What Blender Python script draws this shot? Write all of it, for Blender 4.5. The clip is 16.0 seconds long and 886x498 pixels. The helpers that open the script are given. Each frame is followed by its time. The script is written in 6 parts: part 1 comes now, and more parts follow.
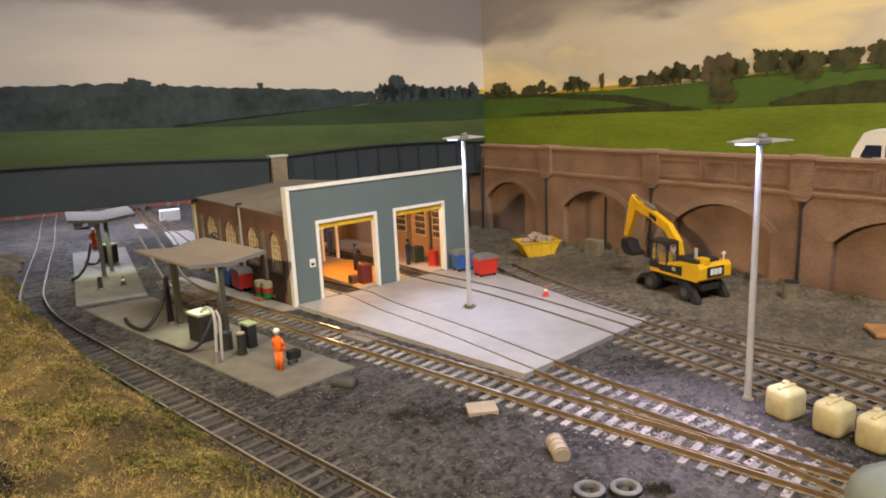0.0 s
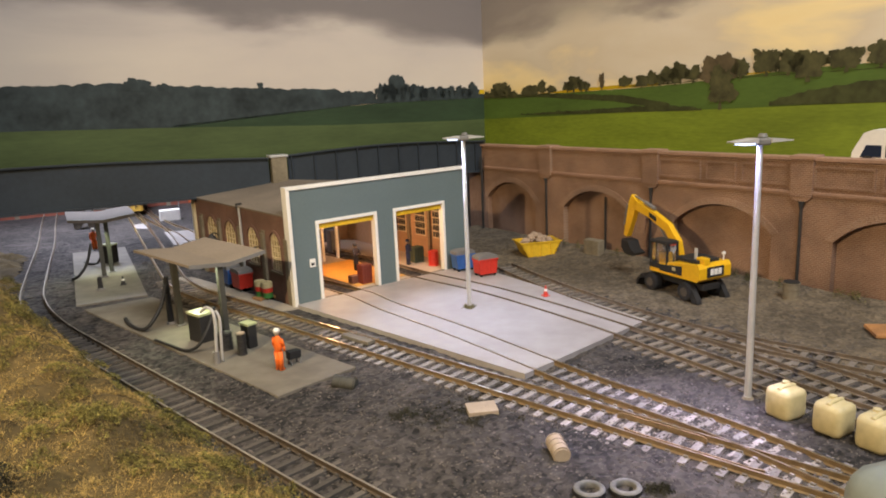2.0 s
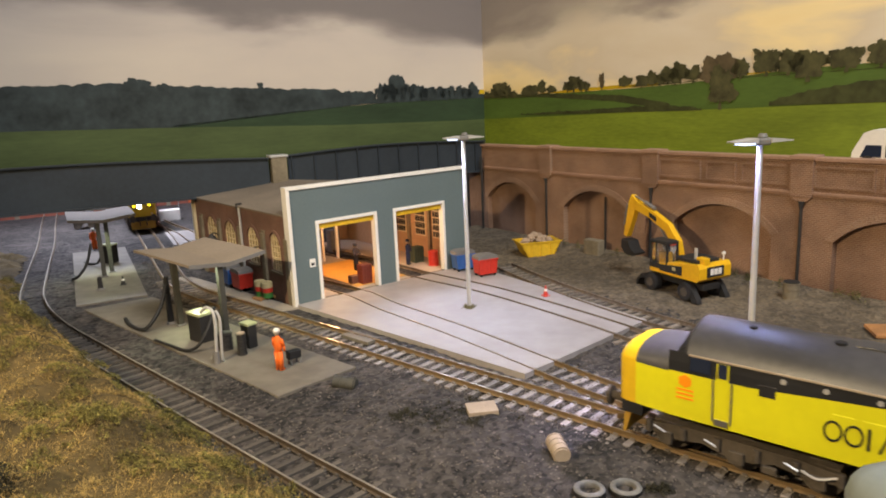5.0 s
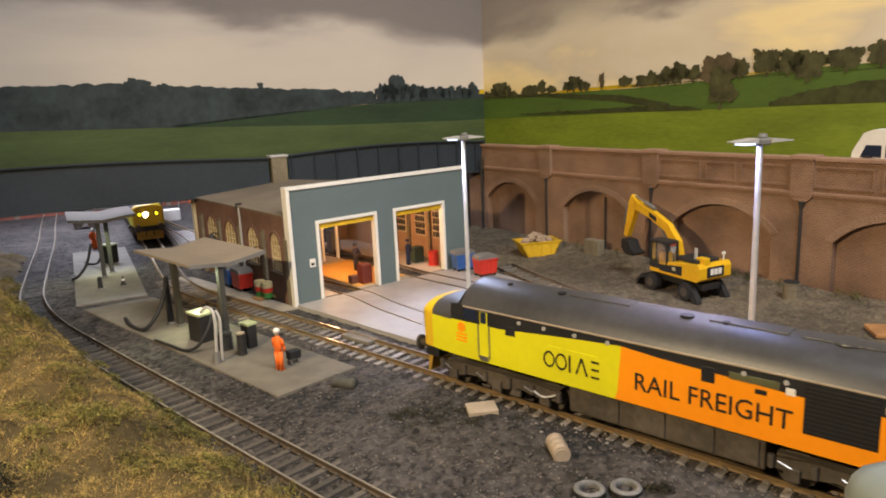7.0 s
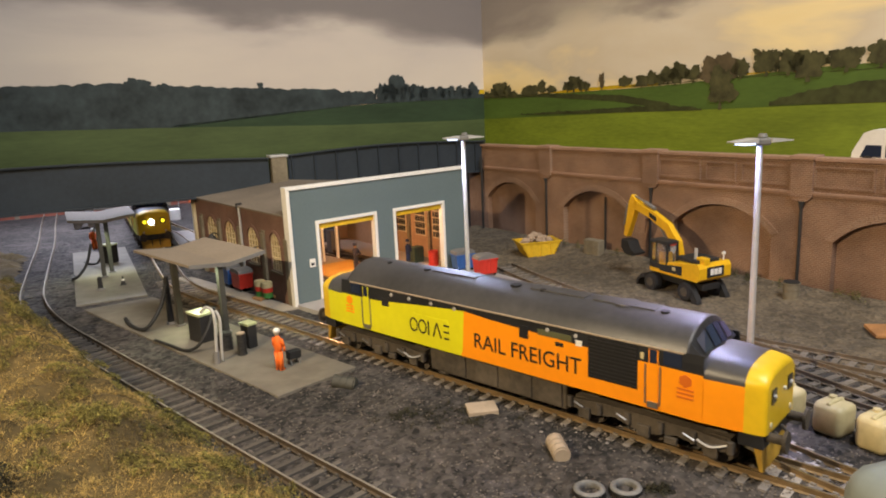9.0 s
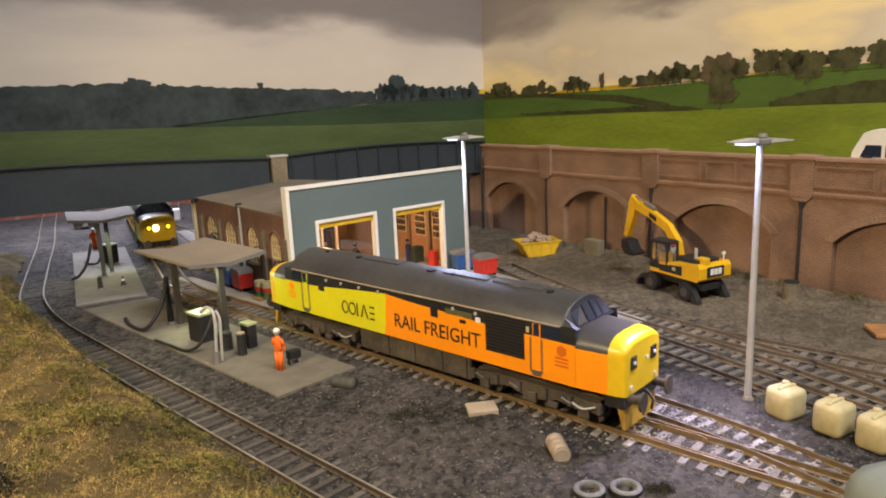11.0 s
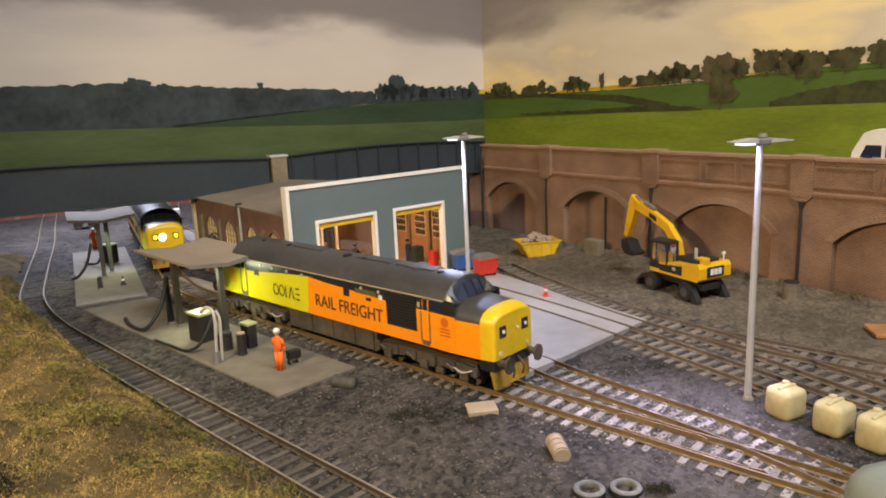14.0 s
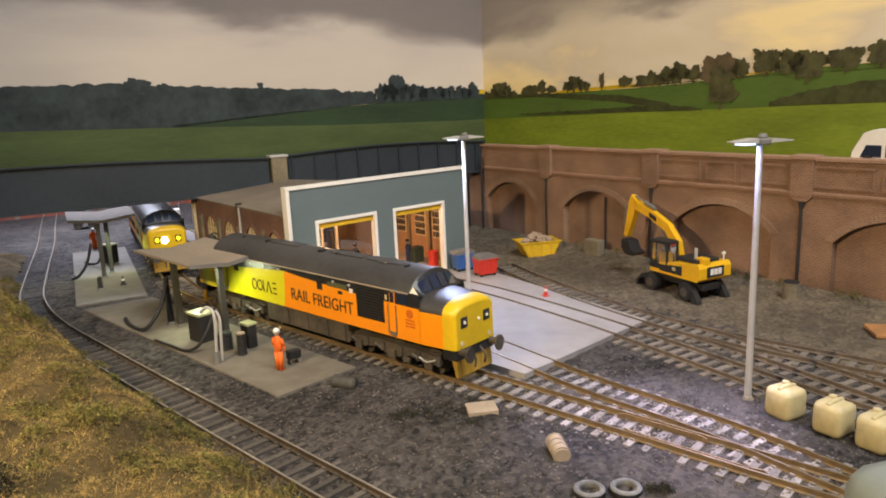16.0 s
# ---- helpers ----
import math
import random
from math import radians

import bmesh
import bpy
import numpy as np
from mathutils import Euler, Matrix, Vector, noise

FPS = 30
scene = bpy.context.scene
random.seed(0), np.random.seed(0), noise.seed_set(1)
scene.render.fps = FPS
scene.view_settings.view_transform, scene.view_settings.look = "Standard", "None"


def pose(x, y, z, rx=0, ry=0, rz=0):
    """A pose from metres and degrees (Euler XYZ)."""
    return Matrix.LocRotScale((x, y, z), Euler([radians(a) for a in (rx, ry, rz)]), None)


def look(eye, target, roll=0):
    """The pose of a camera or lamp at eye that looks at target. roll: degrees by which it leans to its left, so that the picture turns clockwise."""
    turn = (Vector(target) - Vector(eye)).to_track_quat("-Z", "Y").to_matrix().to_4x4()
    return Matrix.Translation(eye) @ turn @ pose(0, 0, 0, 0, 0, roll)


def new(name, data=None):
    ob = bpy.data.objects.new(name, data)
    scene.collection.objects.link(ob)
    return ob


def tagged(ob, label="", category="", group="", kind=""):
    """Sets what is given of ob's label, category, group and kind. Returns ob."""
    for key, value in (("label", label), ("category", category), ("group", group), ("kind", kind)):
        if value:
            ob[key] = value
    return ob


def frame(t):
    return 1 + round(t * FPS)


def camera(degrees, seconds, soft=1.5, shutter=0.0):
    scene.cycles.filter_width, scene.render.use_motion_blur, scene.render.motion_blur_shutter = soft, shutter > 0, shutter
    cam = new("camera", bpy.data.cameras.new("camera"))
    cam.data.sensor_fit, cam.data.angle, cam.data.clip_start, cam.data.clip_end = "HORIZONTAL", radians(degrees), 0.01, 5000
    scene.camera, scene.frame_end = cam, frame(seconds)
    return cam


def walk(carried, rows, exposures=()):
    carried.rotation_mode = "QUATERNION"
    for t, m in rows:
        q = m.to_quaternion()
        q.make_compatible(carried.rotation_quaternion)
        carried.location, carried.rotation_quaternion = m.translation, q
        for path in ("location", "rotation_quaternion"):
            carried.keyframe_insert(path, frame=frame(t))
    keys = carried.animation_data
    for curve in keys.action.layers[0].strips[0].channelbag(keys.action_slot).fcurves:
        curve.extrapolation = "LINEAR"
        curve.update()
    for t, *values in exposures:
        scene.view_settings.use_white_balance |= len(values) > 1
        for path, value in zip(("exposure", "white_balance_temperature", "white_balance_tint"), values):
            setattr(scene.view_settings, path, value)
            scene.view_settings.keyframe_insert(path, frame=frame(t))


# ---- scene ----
MM = 0.001
cam = camera(64.44, 16.0, soft=1.9, shutter=0.5)
PITCH, ROLL, EYE = 12.10, -2.634, (0.0, 0.0, 0.1433)
VIEW = look(EYE, (0.0, math.cos(radians(PITCH)), EYE[2] - math.sin(radians(PITCH))), ROLL)
walk(cam, [(0, VIEW), (16, VIEW)], exposures=[(0, 0.0), (16, 0.0)])

# ---- light: a dim room, one warm lamp, small LEDs on the layout ----
world = bpy.data.worlds.new("room_air")
scene.world = world
world.use_nodes = True
world.node_tree.nodes["Background"].inputs[0].default_value = (0.9, 0.85, 0.8, 1)
world.node_tree.nodes["Background"].inputs[1].default_value = 0.02


SHED0 = Vector((-106.3, 484.6))
SHED_TURN = math.degrees(math.atan2(0.619, 0.785))


def on_shed(x, y, z=0.0):
    """A place from the shed's own axes."""
    c, s = math.cos(radians(SHED_TURN)), math.sin(radians(SHED_TURN))
    return SHED0.x + c * x - s * y, SHED0.y + s * x + c * y, 3.6 + z


def lamp(name, kind, eye, target, watts, colour, size, spot=100, blend=0.6):
    data = bpy.data.lights.new(name, kind)
    data.energy, data.color = watts, colour
    if kind == "AREA":
        data.shape, data.size = "DISK", size * MM
    else:
        data.shadow_soft_size = size * MM
    if kind == "SPOT":
        data.spot_size, data.spot_blend = radians(spot), blend
    ob = new(name, data)
    ob.matrix_world = look([c * MM for c in eye], [c * MM for c in target])
    return ob


lamp("warm_room_lamp", "SPOT", (-285, 12, 292), (120, 440, 60), 10.8, (1.0, 0.77, 0.46), 9, 112, 0.9)
# added neutral fill with no fixture, placed to favour the left board
lamp("ceiling_light", "AREA", (330, -160, 960), (-60, 480, 60), 14.5, (0.97, 0.97, 0.965), 600)
lamp("yard_lamp_light", "SPOT", (10, 452, 114), (35, 420, 0), 0.64, (0.6, 0.68, 1.0), 5, 115)
lamp("yard_lamp_light", "SPOT", (127, 300, 116), (92, 280, 0), 1.45, (0.72, 0.67, 1.0), 5, 66, 0.9)
lamp("yard_lamp_glow", "AREA", (8, 457, 116), (10, 450, 0), 0.014, (0.4, 0.52, 1.0), 6)
lamp("yard_lamp_glow", "AREA", (129, 301, 117.5), (132, 298, 0), 0.045, (0.4, 0.48, 1.0), 6)
lamp("canopy_light", "SPOT", (-163, 446, 41), (-140, 415, 0), 0.1, (0.9, 1.0, 0.62), 5, 150)
lamp("canopy_light", "SPOT", (-303, 612, 46), (-295, 600, 0), 0.12, (0.9, 1.0, 0.62), 5, 150)
lamp("shed_light", "POINT", on_shed(60, 55, 50), (0, 0, 0), 0.14, (1.0, 0.55, 0.26), 6)
lamp("shed_light", "POINT", on_shed(115, 45, 52), (0, 0, 0), 0.075, (1.0, 0.6, 0.32), 6)
lamp("rear_yard_light", "AREA", (-425, 850, 225), (-440, 890, 0), 2.2, (0.78, 0.82, 1.0), 120)

# ---- materials ----


def material(name, colour, rough=0.7, metal=0.0, dark=0.7, light=1.2, patch=25.0, grain=600.0, bump=0.15, tint=None, spec=0.5, stretch=1.0):
    """Paint or raw stuff with stains at one scale, grain at another and a fine relief."""
    m = bpy.data.materials.new(name)
    m.use_nodes = True
    nt = m.node_tree
    b = nt.nodes["Principled BSDF"]
    tc = nt.nodes.new("ShaderNodeTexCoord")
    big, fine = nt.nodes.new("ShaderNodeTexNoise"), nt.nodes.new("ShaderNodeTexNoise")
    big.inputs["Scale"].default_value, big.inputs["Detail"].default_value = patch, 6
    fine.inputs["Scale"].default_value, fine.inputs["Detail"].default_value = grain, 4
    mp = nt.nodes.new("ShaderNodeMapping")
    mp.inputs["Scale"].default_value = (1.0, 1.0, stretch)
    nt.links.new(tc.outputs["Object"], mp.inputs["Vector"])
    for n in (big, fine):
        nt.links.new(mp.outputs[0], n.inputs["Vector"])
    ramp = nt.nodes.new("ShaderNodeValToRGB")
    ramp.color_ramp.elements[0].position, ramp.color_ramp.elements[1].position = 0.3, 0.72
    t = tint or colour
    ramp.color_ramp.elements[0].color = (t[0] * dark, t[1] * dark, t[2] * dark, 1)
    ramp.color_ramp.elements[1].color = (min(1, colour[0] * light), min(1, colour[1] * light), min(1, colour[2] * light), 1)
    mix = nt.nodes.new("ShaderNodeMath")
    mix.operation = "MULTIPLY_ADD"
    mix.inputs[1].default_value, mix.inputs[2].default_value = 0.35, 0.0
    nt.links.new(fine.outputs["Fac"], mix.inputs[0])
    add = nt.nodes.new("ShaderNodeMath")
    add.operation = "MULTIPLY_ADD"
    add.inputs[1].default_value = 0.65
    nt.links.new(big.outputs["Fac"], add.inputs[0])
    nt.links.new(mix.outputs[0], add.inputs[2])
    nt.links.new(add.outputs[0], ramp.inputs["Fac"])
    nt.links.new(ramp.outputs["Color"], b.inputs["Base Color"])
    b.inputs["Roughness"].default_value, b.inputs["Metallic"].default_value = rough, metal
    b.inputs["Specular IOR Level"].default_value = spec
    if bump:
        bp = nt.nodes.new("ShaderNodeBump")
        bp.inputs["Strength"].default_value, bp.inputs["Distance"].default_value = bump, 0.0006
        nt.links.new(fine.outputs["Fac"], bp.inputs["Height"])
        nt.links.new(bp.outputs["Normal"], b.inputs["Normal"])
    return m


def pieces(m, lo, hi):
    """Gives every loose piece of a joined mesh its own shade of the material."""
    nt = m.node_tree
    b = nt.nodes["Principled BSDF"]
    old = b.inputs["Base Color"].links[0].from_socket
    geo = nt.nodes.new("ShaderNodeNewGeometry")
    rng = nt.nodes.new("ShaderNodeMapRange")
    rng.inputs["To Min"].default_value, rng.inputs["To Max"].default_value = lo, hi
    nt.links.new(geo.outputs["Random Per Island"], rng.inputs["Value"])
    hsv = nt.nodes.new("ShaderNodeHueSaturation")
    nt.links.new(old, hsv.inputs["Color"])
    nt.links.new(rng.outputs[0], hsv.inputs["Value"])
    nt.links.new(hsv.outputs["Color"], b.inputs["Base Color"])
    return m


def each_its_own(m, lo, hi):
    """Gives every object that carries the material its own shade."""
    nt = m.node_tree
    b = nt.nodes["Principled BSDF"]
    old = b.inputs["Base Color"].links[0].from_socket
    info = nt.nodes.new("ShaderNodeObjectInfo")
    rng = nt.nodes.new("ShaderNodeMapRange")
    rng.inputs["To Min"].default_value, rng.inputs["To Max"].default_value = lo, hi
    nt.links.new(info.outputs["Random"], rng.inputs["Value"])
    hsv = nt.nodes.new("ShaderNodeHueSaturation")
    nt.links.new(old, hsv.inputs["Color"])
    nt.links.new(rng.outputs[0], hsv.inputs["Value"])
    nt.links.new(hsv.outputs["Color"], b.inputs["Base Color"])
    return m


def glowing(name, colour, strength):
    m = bpy.data.materials.new(name)
    m.use_nodes = True
    b = m.node_tree.nodes["Principled BSDF"]
    b.inputs["Base Color"].default_value = (*colour, 1)
    b.inputs["Emission Color"].default_value = (*colour, 1)
    b.inputs["Emission Strength"].default_value = strength
    return m


def glass_material(name, colour, rough=0.08):
    m = bpy.data.materials.new(name)
    m.use_nodes = True
    b = m.node_tree.nodes["Principled BSDF"]
    b.inputs["Base Color"].default_value = (*colour, 1)
    b.inputs["Roughness"].default_value = rough
    b.inputs["Transmission Weight"].default_value = 0.6
    return m


def brick_material(name, c1, c2, mortar, bump=0.5):
    """Stretcher courses 3 mm by 1 mm, as on a printed or embossed model sheet, with soot in patches. Runs along the object's x and z."""
    m = material(name, c1)
    nt = m.node_tree
    b = nt.nodes["Principled BSDF"]
    tc, sep, com = nt.nodes.new("ShaderNodeTexCoord"), nt.nodes.new("ShaderNodeSeparateXYZ"), nt.nodes.new("ShaderNodeCombineXYZ")
    nt.links.new(tc.outputs["Object"], sep.inputs[0])
    nt.links.new(sep.outputs["X"], com.inputs["X"])
    nt.links.new(sep.outputs["Z"], com.inputs["Y"])
    br = nt.nodes.new("ShaderNodeTexBrick")
    br.inputs["Color1"].default_value, br.inputs["Color2"].default_value = (*c1, 1), (*c2, 1)
    br.inputs["Mortar"].default_value = (*mortar, 1)
    br.inputs["Scale"].default_value = 1.0
    br.inputs["Brick Width"].default_value, br.inputs["Row Height"].default_value = 0.0032, 0.0013
    br.inputs["Mortar Size"].default_value = 0.00018
    nt.links.new(com.outputs[0], br.inputs["Vector"])
    no = nt.nodes.new("ShaderNodeTexNoise")
    no.inputs["Scale"].default_value, no.inputs["Detail"].default_value = 28, 7
    nt.links.new(tc.outputs["Object"], no.inputs["Vector"])
    ramp = nt.nodes.new("ShaderNodeValToRGB")
    ramp.color_ramp.elements[0].position, ramp.color_ramp.elements[1].position = 0.32, 0.7
    ramp.color_ramp.elements[0].color, ramp.color_ramp.elements[1].color = (0.5, 0.47, 0.45, 1), (1.1, 1.08, 1.05, 1)
    nt.links.new(no.outputs["Fac"], ramp.inputs["Fac"])
    mul = nt.nodes.new("ShaderNodeMix")
    mul.data_type, mul.blend_type = "RGBA", "MULTIPLY"
    mul.inputs["Factor"].default_value = 0.8
    nt.links.new(br.outputs["Color"], mul.inputs["A"])
    nt.links.new(ramp.outputs["Color"], mul.inputs["B"])
    nt.links.new(mul.outputs["Result"], b.inputs["Base Color"])
    bp = nt.nodes.new("ShaderNodeBump")
    bp.inputs["Strength"].default_value, bp.inputs["Distance"].default_value, bp.invert = bump, 0.0003, True
    nt.links.new(br.outputs["Fac"], bp.inputs["Height"])
    nt.links.new(bp.outputs["Normal"], b.inputs["Normal"])
    b.inputs["Roughness"].default_value = 0.85
    return m


def grit_material(name, low, high, grain):
    """Packed ash: every grain its own shade, in darker and lighter drifts, with relief between the grains."""
    m = material(name, high)
    nt = m.node_tree
    b = nt.nodes["Principled BSDF"]
    tc = nt.nodes.new("ShaderNodeTexCoord")
    cells, drift, spots = nt.nodes.new("ShaderNodeTexVoronoi"), nt.nodes.new("ShaderNodeTexNoise"), nt.nodes.new("ShaderNodeTexNoise")
    cells.inputs["Scale"].default_value = grain
    drift.inputs["Scale"].default_value, drift.inputs["Detail"].default_value = 14, 8
    spots.inputs["Scale"].default_value, spots.inputs["Detail"].default_value = 110, 6
    for n in (cells, drift, spots):
        nt.links.new(tc.outputs["Object"], n.inputs["Vector"])
    grey = nt.nodes.new("ShaderNodeRGBToBW")
    nt.links.new(cells.outputs["Color"], grey.inputs["Color"])
    total = None
    for sock, w in ((grey.outputs[0], 0.42), (drift.outputs["Fac"], 0.75), (spots.outputs["Fac"], 0.65)):
        n = nt.nodes.new("ShaderNodeMath")
        n.operation = "MULTIPLY_ADD"
        n.inputs[1].default_value = w
        n.inputs[2].default_value = -0.42 if total is None else 0.0
        nt.links.new(sock, n.inputs[0])
        if total is not None:
            nt.links.new(total, n.inputs[2])
        total = n.outputs[0]
    ramp = nt.nodes.new("ShaderNodeValToRGB")
    ramp.color_ramp.elements[0].position, ramp.color_ramp.elements[1].position = 0.3, 0.9
    ramp.color_ramp.elements[0].color, ramp.color_ramp.elements[1].color = (*low, 1), (*high, 1)
    nt.links.new(total, ramp.inputs["Fac"])
    nt.links.new(ramp.outputs["Color"], b.inputs["Base Color"])
    bp = nt.nodes.new("ShaderNodeBump")
    bp.inputs["Strength"].default_value, bp.inputs["Distance"].default_value = 1.0, 0.0012
    nt.links.new(total, bp.inputs["Height"])
    nt.links.new(bp.outputs["Normal"], b.inputs["Normal"])
    b.inputs["Roughness"].default_value = 0.95
    return m


GROUND = grit_material("ash_ballast", (0.005, 0.004, 0.0035), (0.105, 0.088, 0.079), 480)
EARTH = grit_material("brown_earth", (0.055, 0.042, 0.026), (0.2, 0.152, 0.098), 520)
STONE = material("ballast_stone", (0.09, 0.075, 0.064), 0.9, 0, 0.5, 1.4, 60, 500, 0.4)
GRASS = material("dry_grass_fibre", (0.4, 0.27, 0.085), 0.9, 0, 0.5, 1.25, 30, 150, 0.2, (0.13, 0.1, 0.025))
SOIL = material("grass_mat_soil", (0.1, 0.068, 0.022), 0.95, 0, 0.3, 1.3, 30, 300, 0.8)
CONCRETE = material("pale_concrete", (0.345, 0.315, 0.3), 0.6, 0, 0.72, 1.1, 16, 90, 0.06, (0.34, 0.3, 0.275))
PAD = material("grey_slab", (0.17, 0.15, 0.118), 0.75, 0, 0.62, 1.2, 18, 110, 0.06, (0.13, 0.11, 0.085))
BRICK = brick_material("red_brown_brick", (0.275, 0.145, 0.085), (0.22, 0.115, 0.068), (0.36, 0.25, 0.17))
BRICK_DARK = brick_material("shed_brick", (0.22, 0.10, 0.075), (0.17, 0.08, 0.06), (0.24, 0.17, 0.13))
STONE_COPE = material("buff_coping", (0.34, 0.2, 0.13), 0.8, 0, 0.6, 1.2, 30, 500, 0.3)
PIPE = material("cast_iron_black", (0.03, 0.027, 0.025), 0.6, 0.2, 0.6, 1.4, 40, 400, 0.1)
GIRDER = material("girder_slate_paint", (0.026, 0.034, 0.044), 0.5, 0.1, 0.7, 1.3, 16, 300, 0.1)
GREENGREY = material("shed_grey_green_cladding", (0.115, 0.15, 0.155), 0.55, 0, 0.86, 1.1, 12, 500, 0.05)
WHITE = material("white_trim_paint", (0.78, 0.74, 0.68), 0.5, 0, 0.85, 1.05, 30, 400, 0.05)
ROOFING = material("roofing_felt", (0.2, 0.16, 0.12), 0.85, 0, 0.6, 1.25, 20, 500, 0.3)
CANOPY = material("canopy_roof_board", (0.29, 0.23, 0.17), 0.75, 0, 0.7, 1.15, 20, 400, 0.15)
PILASTER = material("pilaster_render", (0.22, 0.18, 0.12), 0.85, 0, 0.5, 1.2, 40, 400, 0.2)
WINDOW_CREAM = material("cream_window_bars", (0.62, 0.52, 0.34), 0.5, 0, 0.8, 1.1, 40, 400, 0.05)
# the yellow tint puts the lit interior's glow into the glass
PANE = glass_material("lamplit_window_glass", (0.75, 0.62, 0.36), 0.25)
STEEL_RAIL = material("rusty_rail_side", (0.23, 0.155, 0.078), 0.42, 0.35, 0.6, 1.3, 60, 400, 0.1)
BROWN_RAIL = material("dark_brown_rail", (0.075, 0.055, 0.038), 0.6, 0.3, 0.5, 1.4, 60, 400, 0.1)
OLD_RAIL = material("dull_brown_rail", (0.15, 0.112, 0.076), 0.75, 0.2, 0.5, 1.4, 60, 400, 0.1)
RAIL_TOP = material("polished_rail_top", (0.6, 0.52, 0.42), 0.3, 1.0, 0.8, 1.1, 60, 400, 0.0)
DULL_TOP = material("dull_rail_top", (0.24, 0.21, 0.17), 0.55, 0.35, 0.7, 1.2, 60, 400, 0.0)
SLEEPER_PALE = material("pale_grey_sleeper", (0.27, 0.24, 0.22), 0.85, 0, 0.55, 1.25, 45, 500, 0.3)
SLEEPER_DARK = material("dark_brown_sleeper", (0.083, 0.07, 0.058), 0.85, 0, 0.5, 1.5, 45, 500, 0.3)
YELLOW = material("loco_yellow_paint", (0.7, 0.66, 0.012), 0.3, 0, 0.9, 1.05, 30, 300, 0.02)
WARNING = material("loco_warning_yellow", (0.72, 0.46, 0.012), 0.38, 0, 0.8, 1.08, 40, 300, 0.02)
ORANGE = material("loco_orange_paint", (0.92, 0.3, 0.006), 0.3, 0, 0.9, 1.05, 30, 300, 0.02)
BLACK = material("loco_black_paint", (0.018, 0.018, 0.02), 0.32, 0, 0.7, 1.4, 30, 300, 0.02)
LOCO_ROOF = material("loco_roof_grey", (0.05, 0.047, 0.047), 0.42, 0, 0.6, 1.35, 20, 300, 0.03)
GRILLE = material("radiator_grille_dark", (0.012, 0.011, 0.011), 0.6, 0.3, 0.6, 1.5, 40, 300, 0.1)
UNDER = material("bogie_grime", (0.068, 0.054, 0.04), 0.8, 0.1, 0.5, 1.6, 50, 400, 0.3)
SILVER = material("worn_steel", (0.45, 0.43, 0.4), 0.35, 0.9, 0.7, 1.1, 60, 400, 0.05)
CAB_GLASS = glass_material("cab_glass", (0.02, 0.028, 0.055), 0.12)
CAB_GLASS.node_tree.nodes["Principled BSDF"].inputs["Transmission Weight"].default_value = 0.15
CLEAR_GLASS = glass_material("clear_cab_glass", (0.8, 0.84, 0.82), 0.03)
CLEAR_GLASS.node_tree.nodes["Principled BSDF"].inputs["Transmission Weight"].default_value = 0.96
LETTER = material("black_lettering", (0.012, 0.012, 0.012), 0.4, 0, 0.9, 1.1, 40, 300, 0.0)
RED = material("red_plastic", (0.55, 0.035, 0.02), 0.45, 0, 0.75, 1.1, 50, 400, 0.05)
BLUE = material("blue_plastic", (0.035, 0.11, 0.34), 0.45, 0, 0.75, 1.1, 50, 400, 0.05)
LID_GREY = material("grey_lid_plastic", (0.17, 0.16, 0.15), 0.55, 0, 0.75, 1.1, 50, 400, 0.05)
DIGGER = material("digger_yellow", (0.78, 0.43, 0.01), 0.38, 0, 0.8, 1.08, 40, 400, 0.05)
SKIP_YELLOW = material("skip_yellow", (0.68, 0.42, 0.02), 0.5, 0, 0.65, 1.1, 50, 400, 0.1)
RUBBER = material("black_rubber", (0.014, 0.013, 0.013), 0.7, 0, 0.6, 1.5, 50, 500, 0.2)
TYRE_GREY = material("dusty_tyre", (0.17, 0.165, 0.16), 0.8, 0, 0.5, 1.3, 60, 500, 0.2)
CREAM = material("cream_plastic_tank", (0.54, 0.45, 0.24), 0.5, 0, 0.7, 1.12, 60, 250, 0.15)
BRONZE_LID = material("grey_green_plastic", (0.2, 0.225, 0.21), 0.6, 0, 0.85, 1.1, 25, 300, 0.05)
HI_VIS = material("orange_workwear", (0.85, 0.15, 0.01), 0.7, 0, 0.7, 1.1, 120, 500, 0.1)
NAVY = material("navy_workwear", (0.02, 0.028, 0.07), 0.7, 0, 0.7, 1.2, 120, 500, 0.1)
RUBBLE = material("rubble", (0.4, 0.29, 0.2), 0.9, 0, 0.5, 1.3, 80, 500, 0.3)
LAMP_POST = material("galvanised_post", (0.5, 0.48, 0.46), 0.45, 0.3, 0.8, 1.1, 40, 400, 0.05)
TIMBER = material("orange_brown_board", (0.42, 0.2, 0.07), 0.75, 0, 0.7, 1.15, 60, 500, 0.2)
SLAB = material("buff_slab", (0.37, 0.29, 0.21), 0.8, 0, 0.75, 1.1, 50, 500, 0.2)
LED = glowing("led_cool", (0.6, 0.7, 1.0), 2.2)
HEADLIGHT = glowing("headlight_white", (0.85, 0.92, 1.0), 14)
MARKER = glowing("marker_yellow", (1.0, 0.75, 0.02), 2.2)
ROOM = material("room_wall_paint", (0.4, 0.35, 0.3), 0.9, 0, 0.9, 1.05, 3, 60, 0.1)
SLEEPER_DUST = material("dusty_brown_sleeper", (0.2, 0.165, 0.13), 0.9, 0, 0.5, 1.3, 45, 500, 0.3)
WALKWAY = material("beige_walkway", (0.3, 0.255, 0.2), 0.75, 0, 0.7, 1.1, 20, 110, 0.06)
POST_DARK = material("grimy_dark_post", (0.055, 0.052, 0.042), 0.7, 0, 0.6, 1.3, 50, 300, 0.1)
PUMP_TOP = material("pale_green_pump_top", (0.42, 0.45, 0.24), 0.5, 0, 0.8, 1.1, 60, 300, 0.05)
